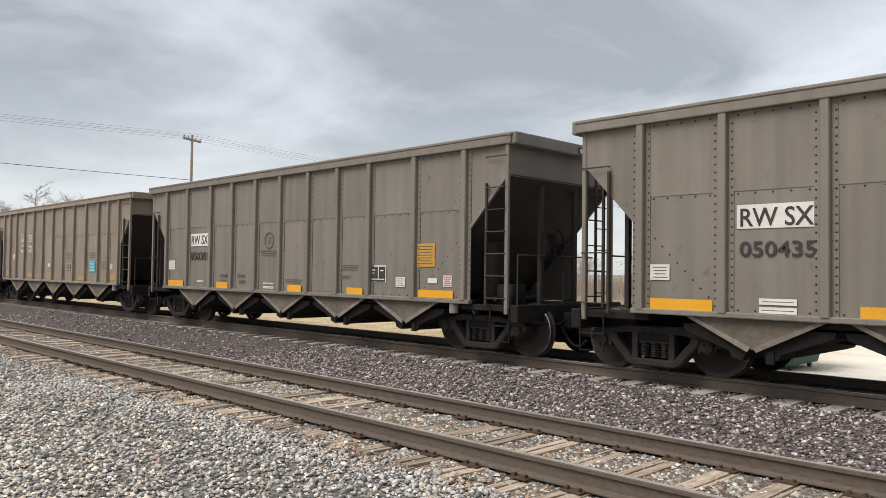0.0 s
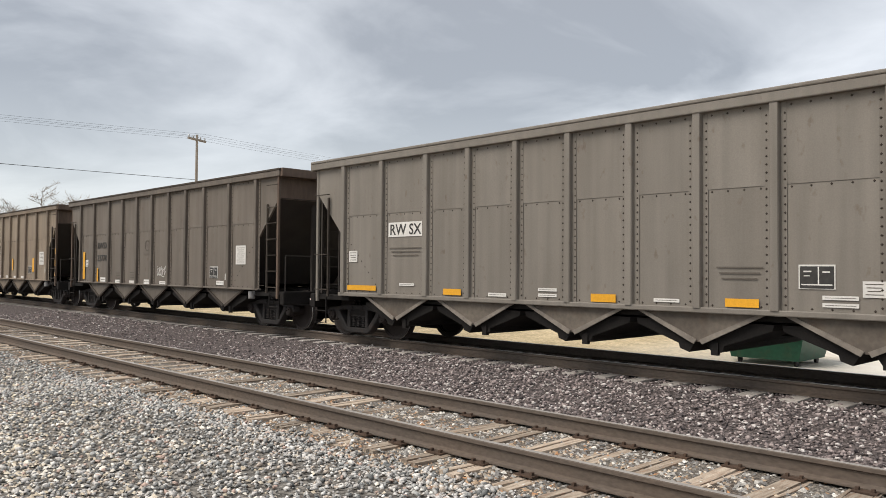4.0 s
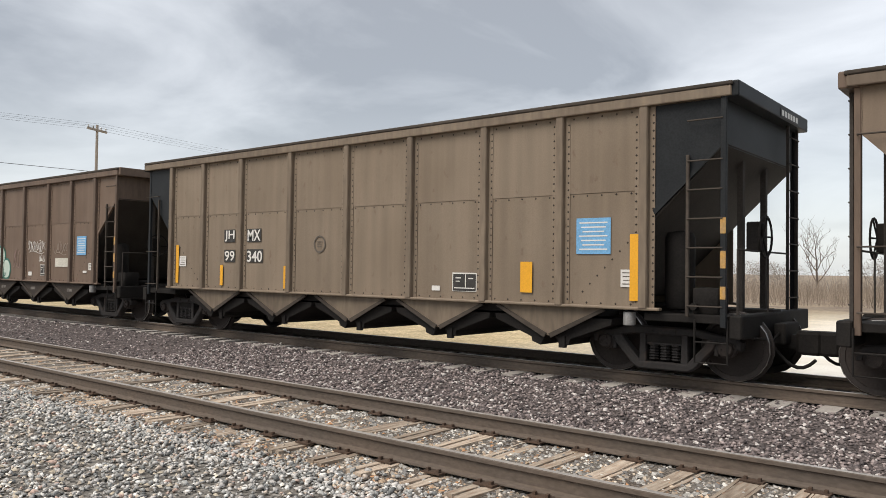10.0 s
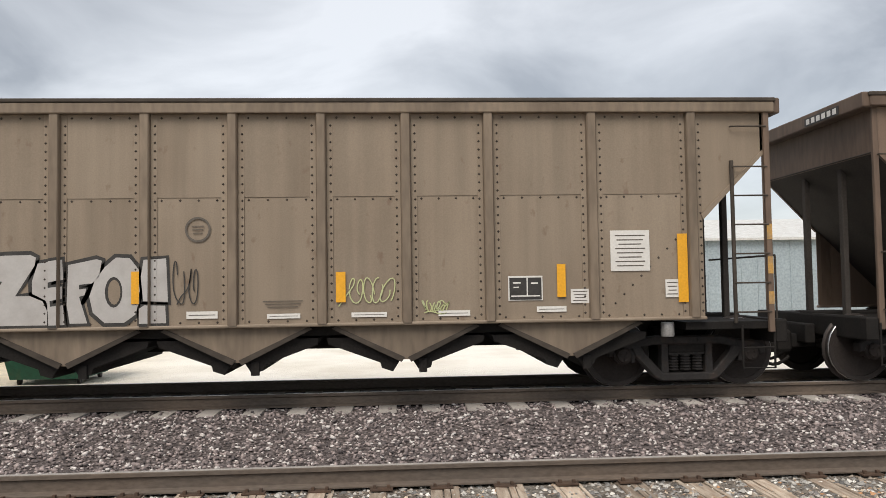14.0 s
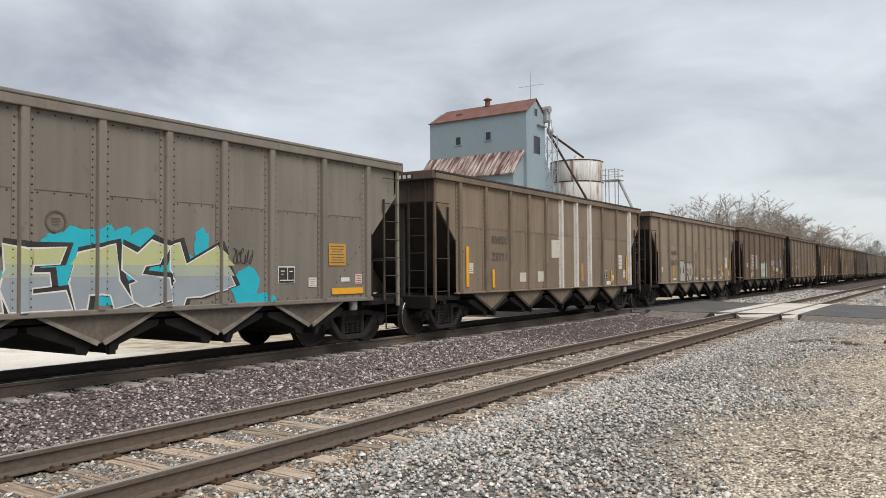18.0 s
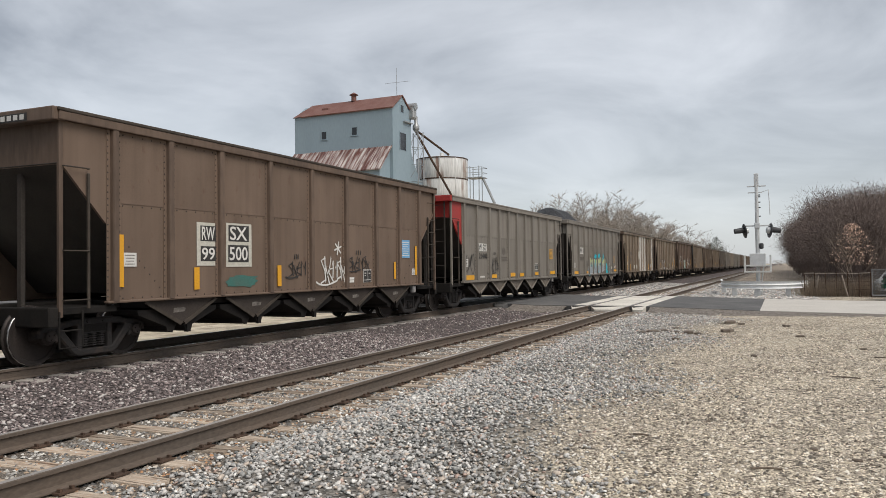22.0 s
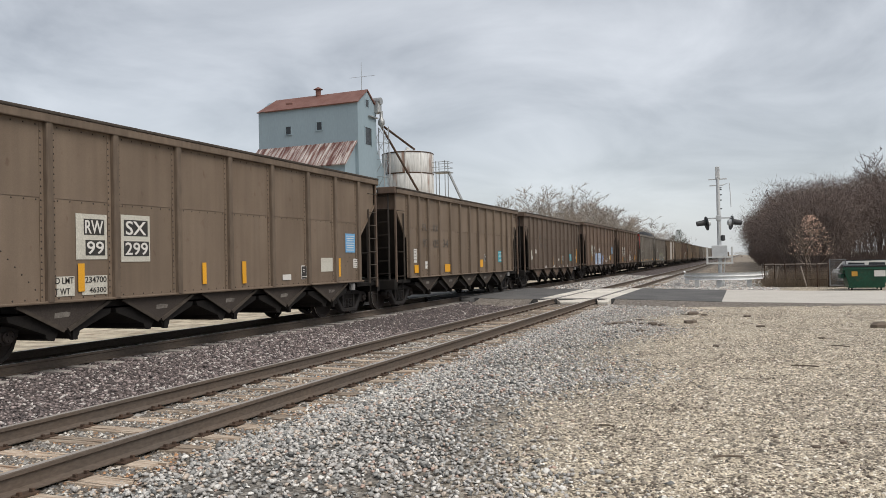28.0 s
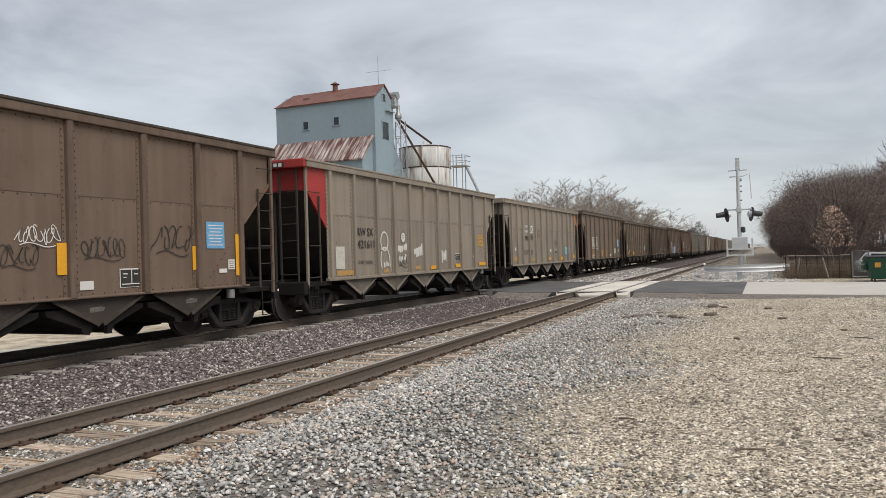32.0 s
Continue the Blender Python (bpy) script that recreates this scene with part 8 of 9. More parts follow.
mark(1, "dash", -0.53, 1.13, 0.44, 0.035)
mark(1, "dash", -0.53, 1.04, 0.44, 0.05)
mark(1, "lines", -0.54, 1.84, 0.75, 0.16)
mark(1, "lines", 0.50, 1.19, 0.72, 0.14)
mark(1, "lines", 2.50, 1.52, 0.70, 0.13)
mark(1, "lines", 2.35, 1.32, 0.45, 0.09)
say(1, "LD LMT", -2.60, 1.29, 0.38, 0.09, "f")
say(1, "237300", -1.76, 1.29, 0.36, 0.09, "f")
say(1, "LT WT", -2.63, 1.15, 0.33, 0.08, "f")
say(1, "46700", -1.72, 1.15, 0.30, 0.09, "f")
mark(2, "panel", -3.52, 2.59, 0.54, 0.27)
mark(2, "panel", -2.77, 2.56, 0.42, 0.26)
mark(2, "panel", -3.51, 2.16, 0.54, 0.27)
mark(2, "panel", -2.73, 2.14, 0.49, 0.26)
say(2, "RW", -3.50, 2.59, 0.47, 0.22, "k")
say(2, "SX", -2.77, 2.56, 0.38, 0.21, "k")
say(2, "901", -3.51, 2.16, 0.50, 0.22, "k")
say(2, "243", -2.73, 2.14, 0.44, 0.21, "k")
mark(2, "sheet", -4.61, 1.85, 0.29, 0.21)
mark(2, "fadedyellow", -5.40, 1.19, 0.47, 0.23)
mark(2, "fadedyellow", -2.56, 1.14, 0.46, 0.15)
mark(2, "fadedyellow", -0.28, 1.16, 0.41, 0.17)
mark(2, "fadedyellow", 2.73, 1.09, 0.45, 0.14)
mark(2, "fadedyellow", 5.49, 1.16, 0.43, 0.19)
mark(2, "cyan", 3.75, 1.49, 0.54, 0.40)
mark(2, "box", 1.65, 1.44, 0.38, 0.26)
mark(2, "dash", -0.47, 1.52, 0.23, 0.12)
mark(2, "sheet", 5.36, 1.49, 0.17, 0.17)
mark(2, "circle", -1.39, 2.32, 0.30, 0.31)
mark(2, "lines", 3.80, 3.40, 0.65, 0.15)
mark(2, "lines", 4.73, 1.53, 0.52, 0.29)
mark(2, "lines", 1.64, 1.85, 0.78, 0.24)
mark(2, "lines", 3.75, 1.86, 0.59, 0.21)
mark(3, "panel", -3.89, 2.23, 0.99, 0.28)
say(3, "RW SX", -3.88, 2.23, 0.89, 0.21, "k")
mark(3, "lines", -3.88, 1.80, 0.99, 0.21)
mark(3, "sheet", -5.50, 1.72, 0.28, 0.23)
mark(3, "yellow", -5.21, 1.08, 0.93, 0.10)
mark(3, "yellow", -2.60, 1.06, 0.45, 0.11)
mark(3, "yellow", 0.60, 1.05, 0.44, 0.12)
mark(3, "yellow", 2.73, 1.05, 0.45, 0.11)
mark(3, "yellow", 5.30, 1.06, 0.89, 0.12)
mark(3, "dash", -3.84, 1.17, 0.42, 0.05)
mark(3, "dash", -1.53, 1.04, 0.41, 0.06)
mark(3, "dash", -0.46, 1.15, 0.37, 0.05)
mark(3, "dash", -0.46, 1.06, 0.37, 0.05)
mark(3, "dash", 1.64, 1.05, 0.40, 0.05)
mark(3, "dash", 3.93, 1.15, 0.41, 0.05)
mark(3, "dash", 3.93, 1.06, 0.41, 0.05)
mark(3, "box", 3.66, 1.40, 0.43, 0.30)
mark(3, "sheet", 4.98, 1.79, 0.50, 0.44)
mark(3, "sheet", 4.30, 1.26, 0.25, 0.19)
mark(3, "dash", 5.24, 1.28, 0.23, 0.08)
mark(3, "sheet", 5.62, 1.30, 0.20, 0.23)
mark(3, "lines", 2.69, 1.44, 0.66, 0.22)
say(4, "RWSX", -3.88, 2.18, 0.84, 0.21, "k")
say(4, "23770", -3.91, 1.77, 0.82, 0.20, "k")
mark(4, "yellow", -5.50, 1.52, 0.19, 0.93)
mark(4, "yellow", -4.26, 1.21, 0.11, 0.45)
mark(4, "yellow", -2.24, 1.21, 0.12, 0.45)
mark(4, "yellow", -0.07, 1.20, 0.11, 0.44)
mark(4, "sheet", -5.25, 1.60, 0.25, 0.23)
mark(4, "dash", -3.81, 1.06, 0.43, 0.14)
mark(4, "dash", -2.58, 1.02, 0.43, 0.10)
mark(4, "dash", -1.47, 1.01, 0.43, 0.10)
mark(4, "dash", -0.41, 1.04, 0.41, 0.13)
mark(4, "dash", 0.66, 1.03, 0.40, 0.09)
mark(4, "scrib:white", 0.58, 1.37, 0.58, 0.29)
mark(4, "circle", -0.41, 2.12, 0.31, 0.31)
mark(4, "box", 3.69, 1.35, 0.42, 0.30)
mark(4, "sheet", 5.06, 1.79, 0.48, 0.47)
mark(4, "sheet", 4.40, 1.24, 0.23, 0.16)
mark(4, "dash", 4.03, 1.08, 0.39, 0.11)
mark(4, "lines", -0.41, 1.87, 0.60, 0.08)
mark(4, "lines", -1.48, 1.23, 0.37, 0.23)
mark(4, "lines", -2.57, 1.20, 0.37, 0.25)
say(5, "RWSX", -3.91, 2.18, 0.83, 0.20, "f")
say(5, "23782", -3.90, 1.79, 0.83, 0.18, "f")
mark(5, "fadedyellow", -5.53, 1.54, 0.15, 0.93)
mark(5, "fadedyellow", -3.35, 1.47, 0.15, 0.71)
mark(5, "yellow", -1.27, 1.49, 0.18, 0.60)
mark(5, "yellow", 1.40, 1.56, 0.14, 0.48)
mark(5, "sheet", -5.29, 1.47, 0.26, 0.19)
mark(5, "dash", -3.75, 1.07, 0.42, 0.12)
mark(5, "dash", -2.57, 1.06, 0.41, 0.09)
mark(5, "dash", -1.48, 1.03, 0.47, 0.09)
mark(5, "dash", -0.44, 1.05, 0.43, 0.12)
mark(5, "dash", 0.63, 1.04, 0.42, 0.09)
mark(5, "dash", 1.75, 1.04, 0.42, 0.08)
mark(5, "dash", 2.78, 1.04, 0.50, 0.09)
mark(5, "box", 3.67, 1.35, 0.43, 0.30)
mark(5, "sheet", 5.06, 1.80, 0.51, 0.50)
mark(5, "sheet", 5.60, 1.34, 0.26, 0.21)
mark(5, "sheet", 4.38, 1.25, 0.23, 0.18)
mark(5, "yellow", 4.11, 1.54, 0.21, 0.54)
mark(5, "circle", -0.46, 2.19, 0.34, 0.31)
mark(6, "gold", -2.62, 1.74, 0.78, 1.43)
mark(6, "gold", -1.54, 1.74, 0.79, 1.43)
say(6, "JH", -2.43, 2.21, 0.36, 0.21, "k")
say(6, "MX", -1.68, 2.21, 0.43, 0.23, "k")
say(6, "97", -2.43, 1.79, 0.35, 0.22, "k")
say(6, "244", -1.64, 1.80, 0.56, 0.23, "k")
say(6, "LD LMT", -2.42, 1.29, 0.36, 0.10, "k")
say(6, "238100", -1.71, 1.30, 0.40, 0.08, "k")
say(6, "LT WT", -2.42, 1.17, 0.31, 0.08, "k")
say(6, "47800", -1.67, 1.16, 0.32, 0.07, "k")
mark(6, "primer", -3.87, 1.44, 1.01, 0.93)
mark(6, "primer", 0.61, 1.39, 0.84, 0.93)
mark(6, "yellow", -5.53, 1.45, 0.15, 0.86)
mark(6, "yellow", -3.33, 1.33, 0.13, 0.44)
mark(6, "yellow", 1.35, 1.33, 0.09, 0.44)
mark(6, "sheet", -5.30, 1.53, 0.23, 0.23)
mark(6, "dash", -3.80, 1.02, 0.35, 0.08)
mark(6, "dash", -2.63, 1.05, 0.45, 0.05)
mark(6, "dash", -1.54, 1.05, 0.42, 0.05)
mark(6, "dash", 1.70, 1.04, 0.38, 0.07)
mark(6, "dash", 2.75, 1.04, 0.34, 0.05)
mark(6, "circle", -0.49, 2.09, 0.30, 0.27)
bars(CARS[6], 5.07, 1.83, 0.60, 0.46, 8, GOLD, 1, 0.55)
mark(6, "box", 3.61, 1.32, 0.56, 0.29)
mark(6, "lines", 2.59, 1.44, 0.39, 0.23)
mark(6, "ledge", -4.48, 2.37, 2.39, 0.09)
mark(6, "ledge", 4.39, 2.41, 2.51, 0.08)
mark(6, "lines", 0.61, 1.13, 0.52, 0.13)
mark(6, "lines", -0.49, 1.84, 0.54, 0.13)
mark(7, "blk", -3.61, 2.09, 0.38, 0.27)
mark(7, "blk", -2.78, 2.09, 0.46, 0.27)
mark(7, "blk", -3.60, 1.67, 0.38, 0.26)
mark(7, "blk", -2.75, 1.67, 0.53, 0.27)
say(7, "JH", -3.61, 2.09, 0.34, 0.23, "w")
say(7, "MX", -2.78, 2.09, 0.42, 0.23, "w")
say(7, "99", -3.60, 1.67, 0.34, 0.21, "w")
say(7, "340", -2.75, 1.66, 0.49, 0.23, "w")
mark(7, "yellow", -5.55, 1.49, 0.11, 0.85)
mark(7, "yellow", -3.86, 1.26, 0.10, 0.43)
mark(7, "yellow", -1.75, 1.25, 0.12, 0.44)
mark(7, "yellow", 1.48, 1.25, 0.08, 0.44)
mark(7, "sheet", -5.35, 1.55, 0.26, 0.23)
mark(7, "circle", -0.79, 1.89, 0.32, 0.30)
mark(7, "box", 2.66, 1.25, 0.49, 0.30)
mark(7, "blue", 4.95, 1.95, 0.54, 0.51)
mark(7, "yellow", 3.84, 1.35, 0.21, 0.46)
mark(7, "yellow", 5.60, 1.51, 0.17, 0.91)
mark(7, "sheet", 5.47, 1.36, 0.19, 0.24)
mark(7, "dash", 2.07, 1.14, 0.17, 0.08)
mark(8, "prim2", -3.59, 1.95, 0.55, 0.80)
mark(8, "prim2", -2.70, 1.94, 0.72, 0.80)
mark(8, "blk", -3.59, 2.13, 0.46, 0.29)
mark(8, "blk", -3.58, 1.75, 0.45, 0.29)
mark(8, "blk", -2.74, 2.11, 0.51, 0.28)
mark(8, "blk", -2.72, 1.75, 0.54, 0.29)
say(8, "RW", -3.59, 2.13, 0.40, 0.24, "w")
say(8, "99", -3.58, 1.75, 0.37, 0.23, "w")
say(8, "SX", -2.74, 2.11, 0.44, 0.23, "w")
say(8, "305", -2.72, 1.75, 0.49, 0.24, "w")
mark(8, "prim2", -4.17, 1.21, 0.50, 0.26)
mark(8, "prim2", -3.57, 1.22, 0.51, 0.25)
say(8, "LD LMT", -4.20, 1.28, 0.38, 0.09, "k")
say(8, "239700", -3.56, 1.28, 0.40, 0.09, "k")
say(8, "LT WT", -4.22, 1.15, 0.35, 0.09, "k")
say(8, "46300", -3.53, 1.16, 0.35, 0.09, "k")
mark(8, "graf:mint", -0.60, 1.47, 2.27, 0.98)
mark(8, "scrib:white", 2.33, 1.94, 1.15, 0.35)
mark(8, "scrib:white", 2.76, 1.61, 0.57, 0.20)
mark(8, "scrib:white", -4.19, 1.71, 0.49, 0.42)
mark(8, "scrib:pink", 1.01, 1.56, 0.45, 0.64)
mark(8, "blue", 4.97, 1.94, 0.52, 0.50)
mark(8, "yellow", -5.63, 1.64, 0.14, 0.84)
mark(8, "yellow", -3.87, 1.43, 0.11, 0.45)
mark(8, "yellow", -1.00, 1.47, 0.11, 0.40)
mark(8, "yellow", 1.41, 1.44, 0.11, 0.42)
mark(8, "yellow", 4.39, 1.43, 0.10, 0.45)
mark(8, "yellow", 5.63, 1.60, 0.11, 0.86)
mark(8, "box", 2.78, 1.27, 0.42, 0.31)
mark(8, "prim3", 3.86, 1.49, 0.77, 0.24)
mark(8, "dash", 1.91, 1.16, 0.23, 0.11)
mark(8, "dash", 5.18, 1.25, 0.20, 0.06)
mark(8, "sheet", 5.47, 1.39, 0.18, 0.18)
mark(8, "sheet", -5.06, 1.76, 0.28, 0.22)
mark(8, "circle", -0.83, 2.04, 0.32, 0.26)
mark(8, "scrib:pale", 3.82, 1.91, 0.75, 0.38)
say(9, "RWSX", -3.89, 2.22, 0.84, 0.20, "f")
say(9, "23672", -3.89, 1.80, 0.84, 0.22, "f")
mark(9, "yellow", -3.97, 1.44, 0.11, 0.44)
mark(9, "yellow", -1.22, 1.45, 0.11, 0.40)
mark(9, "yellow", 1.29, 1.42, 0.12, 0.38)
mark(9, "yellow", 4.08, 1.46, 0.11, 0.42)
mark(9, "yellow", 5.66, 1.60, 0.13, 0.88)
mark(9, "graf:silver", -1.94, 1.44, 2.21, 0.90)
mark(9, "scrib:dark", -0.61, 1.46, 0.30, 0.62)
mark(9, "scrib:yellow", 1.63, 1.37, 0.61, 0.40)
mark(9, "scrib:yellow", 2.48, 1.16, 0.33, 0.17)
mark(9, "box", 3.62, 1.37, 0.44, 0.31)
mark(9, "sheet", 4.98, 1.83, 0.51, 0.52)
mark(9, "sheet", 4.32, 1.26, 0.24, 0.18)
mark(9, "sheet", 5.52, 1.34, 0.18, 0.23)
mark(9, "dash", -3.80, 1.10, 0.39, 0.07)
mark(9, "dash", -0.42, 1.10, 0.38, 0.09)
mark(9, "dash", 0.58, 1.07, 0.41, 0.06)
mark(9, "dash", 1.64, 1.07, 0.44, 0.06)
mark(9, "dash", 2.71, 1.07, 0.40, 0.07)
mark(9, "dash", 3.95, 1.10, 0.38, 0.07)
mark(9, "yellow", -5.70, 1.59, 0.11, 0.89)
mark(9, "sheet", -5.51, 1.51, 0.26, 0.22)
mark(9, "circle", -0.47, 2.16, 0.30, 0.29)
mark(9, "lines", -5.45, 1.29, 0.24, 0.16)
mark(9, "lines", 0.57, 1.22, 0.52, 0.11)
mark(10, "box", 3.46, 1.33, 0.43, 0.30)
mark(10, "yellow", 4.00, 1.27, 0.11, 0.43)
mark(10, "yellow", 5.49, 1.56, 0.11, 0.88)
mark(10, "sheet", 4.80, 1.78, 0.49, 0.48)
mark(10, "sheet", 4.15, 1.23, 0.20, 0.18)
mark(10, "sheet", 5.27, 1.36, 0.23, 0.26)
mark(10, "dash", 3.77, 1.06, 0.39, 0.12)
say(10, "RWSX", -3.83, 2.29, 0.78, 0.21, "f")
say(10, "23711", -3.83, 1.86, 0.78, 0.20, "f")
mark(10, "prim2", -0.41, 2.13, 0.58, 0.53)
mark(10, "yellow", -5.44, 1.59, 0.13, 0.98)
mark(10, "yellow", -4.17, 1.29, 0.13, 0.46)
mark(10, "sheet", -5.28, 1.55, 0.25, 0.25)
mark(10, "prim3", -2.44, 1.31, 0.53, 0.25)
mark(10, "prim3", -1.42, 1.32, 0.39, 0.29)
mark(10, "fadedyellow", 1.54, 1.43, 0.16, 0.57)
mark(11, "panel", -3.74, 2.25, 1.03, 0.35)
say(11, "RW SX", -3.74, 2.25, 0.92, 0.27, "k")
say(11, "050132", -3.74, 1.83, 1.02, 0.19, "f")
mark(11, "sheet", -5.41, 1.48, 0.24, 0.24)
mark(11, "yellow", -5.12, 1.08, 0.88, 0.15)
mark(11, "yellow", -2.55, 1.07, 0.39, 0.13)
mark(11, "notice", 4.91, 1.81, 0.49, 0.42)
mark(11, "yellow", 5.20, 1.11, 0.93, 0.12)
mark(11, "box", 3.56, 1.43, 0.41, 0.30)
mark(11, "graf:teal", 0.68, 1.47, 6.05, 1.19)
mark(11, "circle", -0.67, 2.16, 0.28, 0.27)
mark(11, "scrib:dark", 2.55, 1.73, 0.43, 0.28)
mark(11, "sheet", 4.22, 1.29, 0.21, 0.17)
mark(11, "dash", 5.14, 1.33, 0.25, 0.08)
mark(11, "stripes", 5.54, 1.34, 0.19, 0.19)
mark(11, "scrib:dark", -2.43, 1.52, 0.62, 0.33)
mark(12, "panel", -4.04, 2.15, 0.98, 0.28)
say(12, "RW SX", -4.06, 2.15, 0.89, 0.24, "k")
say(12, "421440", -4.02, 1.84, 1.02, 0.20, "k")
mark(12, "yellow", -5.33, 1.08, 0.94, 0.16)
mark(12, "yellow", -2.77, 1.09, 0.53, 0.13)
mark(12, "yellow", -0.56, 1.12, 0.57, 0.15)
mark(12, "yellow", 0.61, 1.10, 0.50, 0.14)
mark(12, "yellow", 2.74, 1.12, 0.50, 0.13)
mark(12, "yellow", 5.37, 1.14, 0.85, 0.15)
mark(12, "jagged:dark", -2.69, 1.58, 1.26, 0.85)
mark(12, "scrib:dark", -5.31, 1.57, 1.01, 0.79)
mark(12, "box", 2.75, 1.40, 0.47, 0.32)
mark(12, "notice", 5.14, 2.00, 0.51, 0.47)
mark(12, "circle", -1.64, 2.05, 0.42, 0.26)
mark(12, "sheet", -5.55, 1.59, 0.27, 0.26)
mark(12, "dash", -4.01, 1.09, 0.43, 0.06)
mark(12, "lines", -1.54, 1.74, 0.77, 0.19)
mark(13, "prim2", -3.58, 1.94, 0.55, 0.81)
mark(13, "prim2", -2.63, 1.94, 0.79, 0.86)
mark(13, "blk", -3.54, 2.14, 0.43, 0.29)
mark(13, "blk", -3.54, 1.76, 0.42, 0.28)
mark(13, "blk", -2.64, 2.17, 0.63, 0.32)
mark(13, "blk", -2.65, 1.77, 0.63, 0.34)
say(13, "RW", -3.54, 2.14, 0.36, 0.25, "w")
say(13, "99", -3.54, 1.76, 0.36, 0.23, "w")
say(13, "SX", -2.65, 2.17, 0.53, 0.27, "w")
say(13, "500", -2.65, 1.77, 0.56, 0.27, "w")
mark(13, "yellow", -5.67, 1.62, 0.13, 0.86)
mark(13, "yellow", -3.87, 1.30, 0.14, 0.41)
mark(13, "yellow", -1.30, 1.31, 0.14, 0.45)
mark(13, "yellow", 4.14, 1.38, 0.11, 0.47)
mark(13, "yellow", 5.50, 1.66, 0.11, 0.85)
mark(13, "sheet", -5.46, 1.64, 0.28, 0.23)
mark(13, "blue", 4.84, 1.99, 0.53, 0.51)
mark(13, "jagged:white", 0.97, 1.57, 1.25, 0.98)
mark(13, "tealsmear", -2.52, 1.22, 0.98, 0.24)
mark(13, "jagged:dark", -0.63, 1.50, 0.66, 0.50)
mark(13, "jagged:dark", 2.15, 1.62, 1.05, 0.51)
mark(13, "box", 2.58, 1.25, 0.42, 0.33)
mark(13, "sheet", 5.34, 1.33, 0.18, 0.18)
mark(13, "dash", 1.75, 1.16, 0.29, 0.13)
mark(14, "prim2", -3.64, 1.96, 0.57, 0.73)
mark(14, "blk", -3.60, 2.15, 0.44, 0.28)
mark(14, "blk", -3.61, 1.78, 0.44, 0.28)
mark(14, "blk", -2.78, 2.17, 0.62, 0.31)
mark(14, "blk", -2.79, 1.79, 0.62, 0.30)
say(14, "RW", -3.60, 2.15, 0.39, 0.23, "w")
say(14, "99", -3.60, 1.78, 0.37, 0.24, "w")
say(14, "SX", -2.78, 2.17, 0.53, 0.27, "w")
say(14, "264", -2.79, 1.79, 0.56, 0.26, "w")
mark(14, "yellow", -5.71, 1.64, 0.10, 0.85)
mark(14, "yellow", -3.94, 1.47, 0.10, 0.48)
mark(14, "yellow", -1.27, 1.42, 0.13, 0.47)
mark(14, "yellow", 1.49, 1.44, 0.15, 0.45)
mark(14, "yellow", 4.21, 1.47, 0.20, 0.39)
mark(14, "yellow", 5.91, 1.65, 0.19, 0.87)
mark(14, "graf:blue", -0.98, 1.36, 3.04, 0.88)
mark(14, "splat", -2.90, 1.31, 0.39, 0.37)
mark(14, "splat", 0.83, 1.43, 0.48, 0.46)
mark(14, "circlew", -0.77, 2.04, 0.36, 0.33)
mark(14, "blue", 5.28, 2.02, 0.51, 0.52)
mark(14, "box", 3.01, 1.31, 0.42, 0.29)
mark(14, "sheet", -5.52, 1.63, 0.29, 0.21)
mark(14, "dash", 2.21, 1.20, 0.33, 0.13)
mark(14, "prim3", 4.12, 1.44, 0.59, 0.29)
say(15, "RW", -3.65, 2.60, 0.40, 0.21, "f")
say(15, "SX", -2.87, 2.62, 0.40, 0.21, "f")
say(15, "23", -3.50, 2.17, 0.35, 0.19, "f")
say(15, "202", -2.78, 2.17, 0.50, 0.20, "f")
mark(15, "yellow", -5.73, 1.60, 0.13, 0.88)
mark(15, "primer", -5.56, 1.66, 0.22, 0.50)
mark(15, "sheet", -5.46, 1.54, 0.18, 0.17)
mark(15, "sheet", -4.69, 1.85, 0.28, 0.20)
mark(15, "lines", -5.45, 1.30, 0.26, 0.14)
mark(15, "yellow", -4.09, 1.41, 0.11, 0.47)
mark(15, "yellow", -0.85, 1.35, 0.10, 0.53)
mark(15, "sheet", 0.61, 1.40, 0.24, 0.12)
mark(15, "yellow", 1.36, 1.38, 0.07, 0.47)
mark(15, "box", 1.70, 1.47, 0.41, 0.28)
mark(15, "cyan", 3.91, 1.51, 0.57, 0.41)
mark(15, "yellow", 4.30, 1.45, 0.07, 0.40)
mark(15, "sheet", 5.52, 1.51, 0.21, 0.16)
mark(15, "yellow", 5.70, 1.60, 0.11, 0.87)
mark(15, "lines", -3.41, 1.51, 1.03, 0.19)
for cx in (-2.55, -0.98, -0.62, 0.92, 2.0, 3.05):
    mark(15, "corner", cx, 1.03, 0.26, 0.15)
say(16, "FU", -4.46, 2.60, 0.51, 0.24, "f")
say(16, "RX", -3.52, 2.60, 0.51, 0.25, "f")
say(16, "93", -4.47, 2.07, 0.47, 0.28, "f")
say(16, "05", -3.51, 2.07, 0.51, 0.29, "f")
say(16, "34", -2.58, 2.09, 0.52, 0.29, "f")
mark(16, "yellow", -5.28, 1.22, 0.41, 0.26)
mark(16, "yellow", -2.43, 1.21, 0.60, 0.27)
mark(16, "yellow", 1.40, 1.33, 0.43, 0.31)
mark(16, "box", 2.10, 1.55, 0.50, 0.28)
mark(16, "cyan", 4.10, 1.60, 0.64, 0.47)
mark(16, "sheet", -5.37, 1.65, 0.25, 0.45)
mark(16, "dash", -4.40, 1.34, 0.27, 0.24)
mark(17, "prim2", -3.69, 1.98, 0.65, 0.74)
mark(17, "prim2", -2.74, 1.97, 0.76, 0.81)
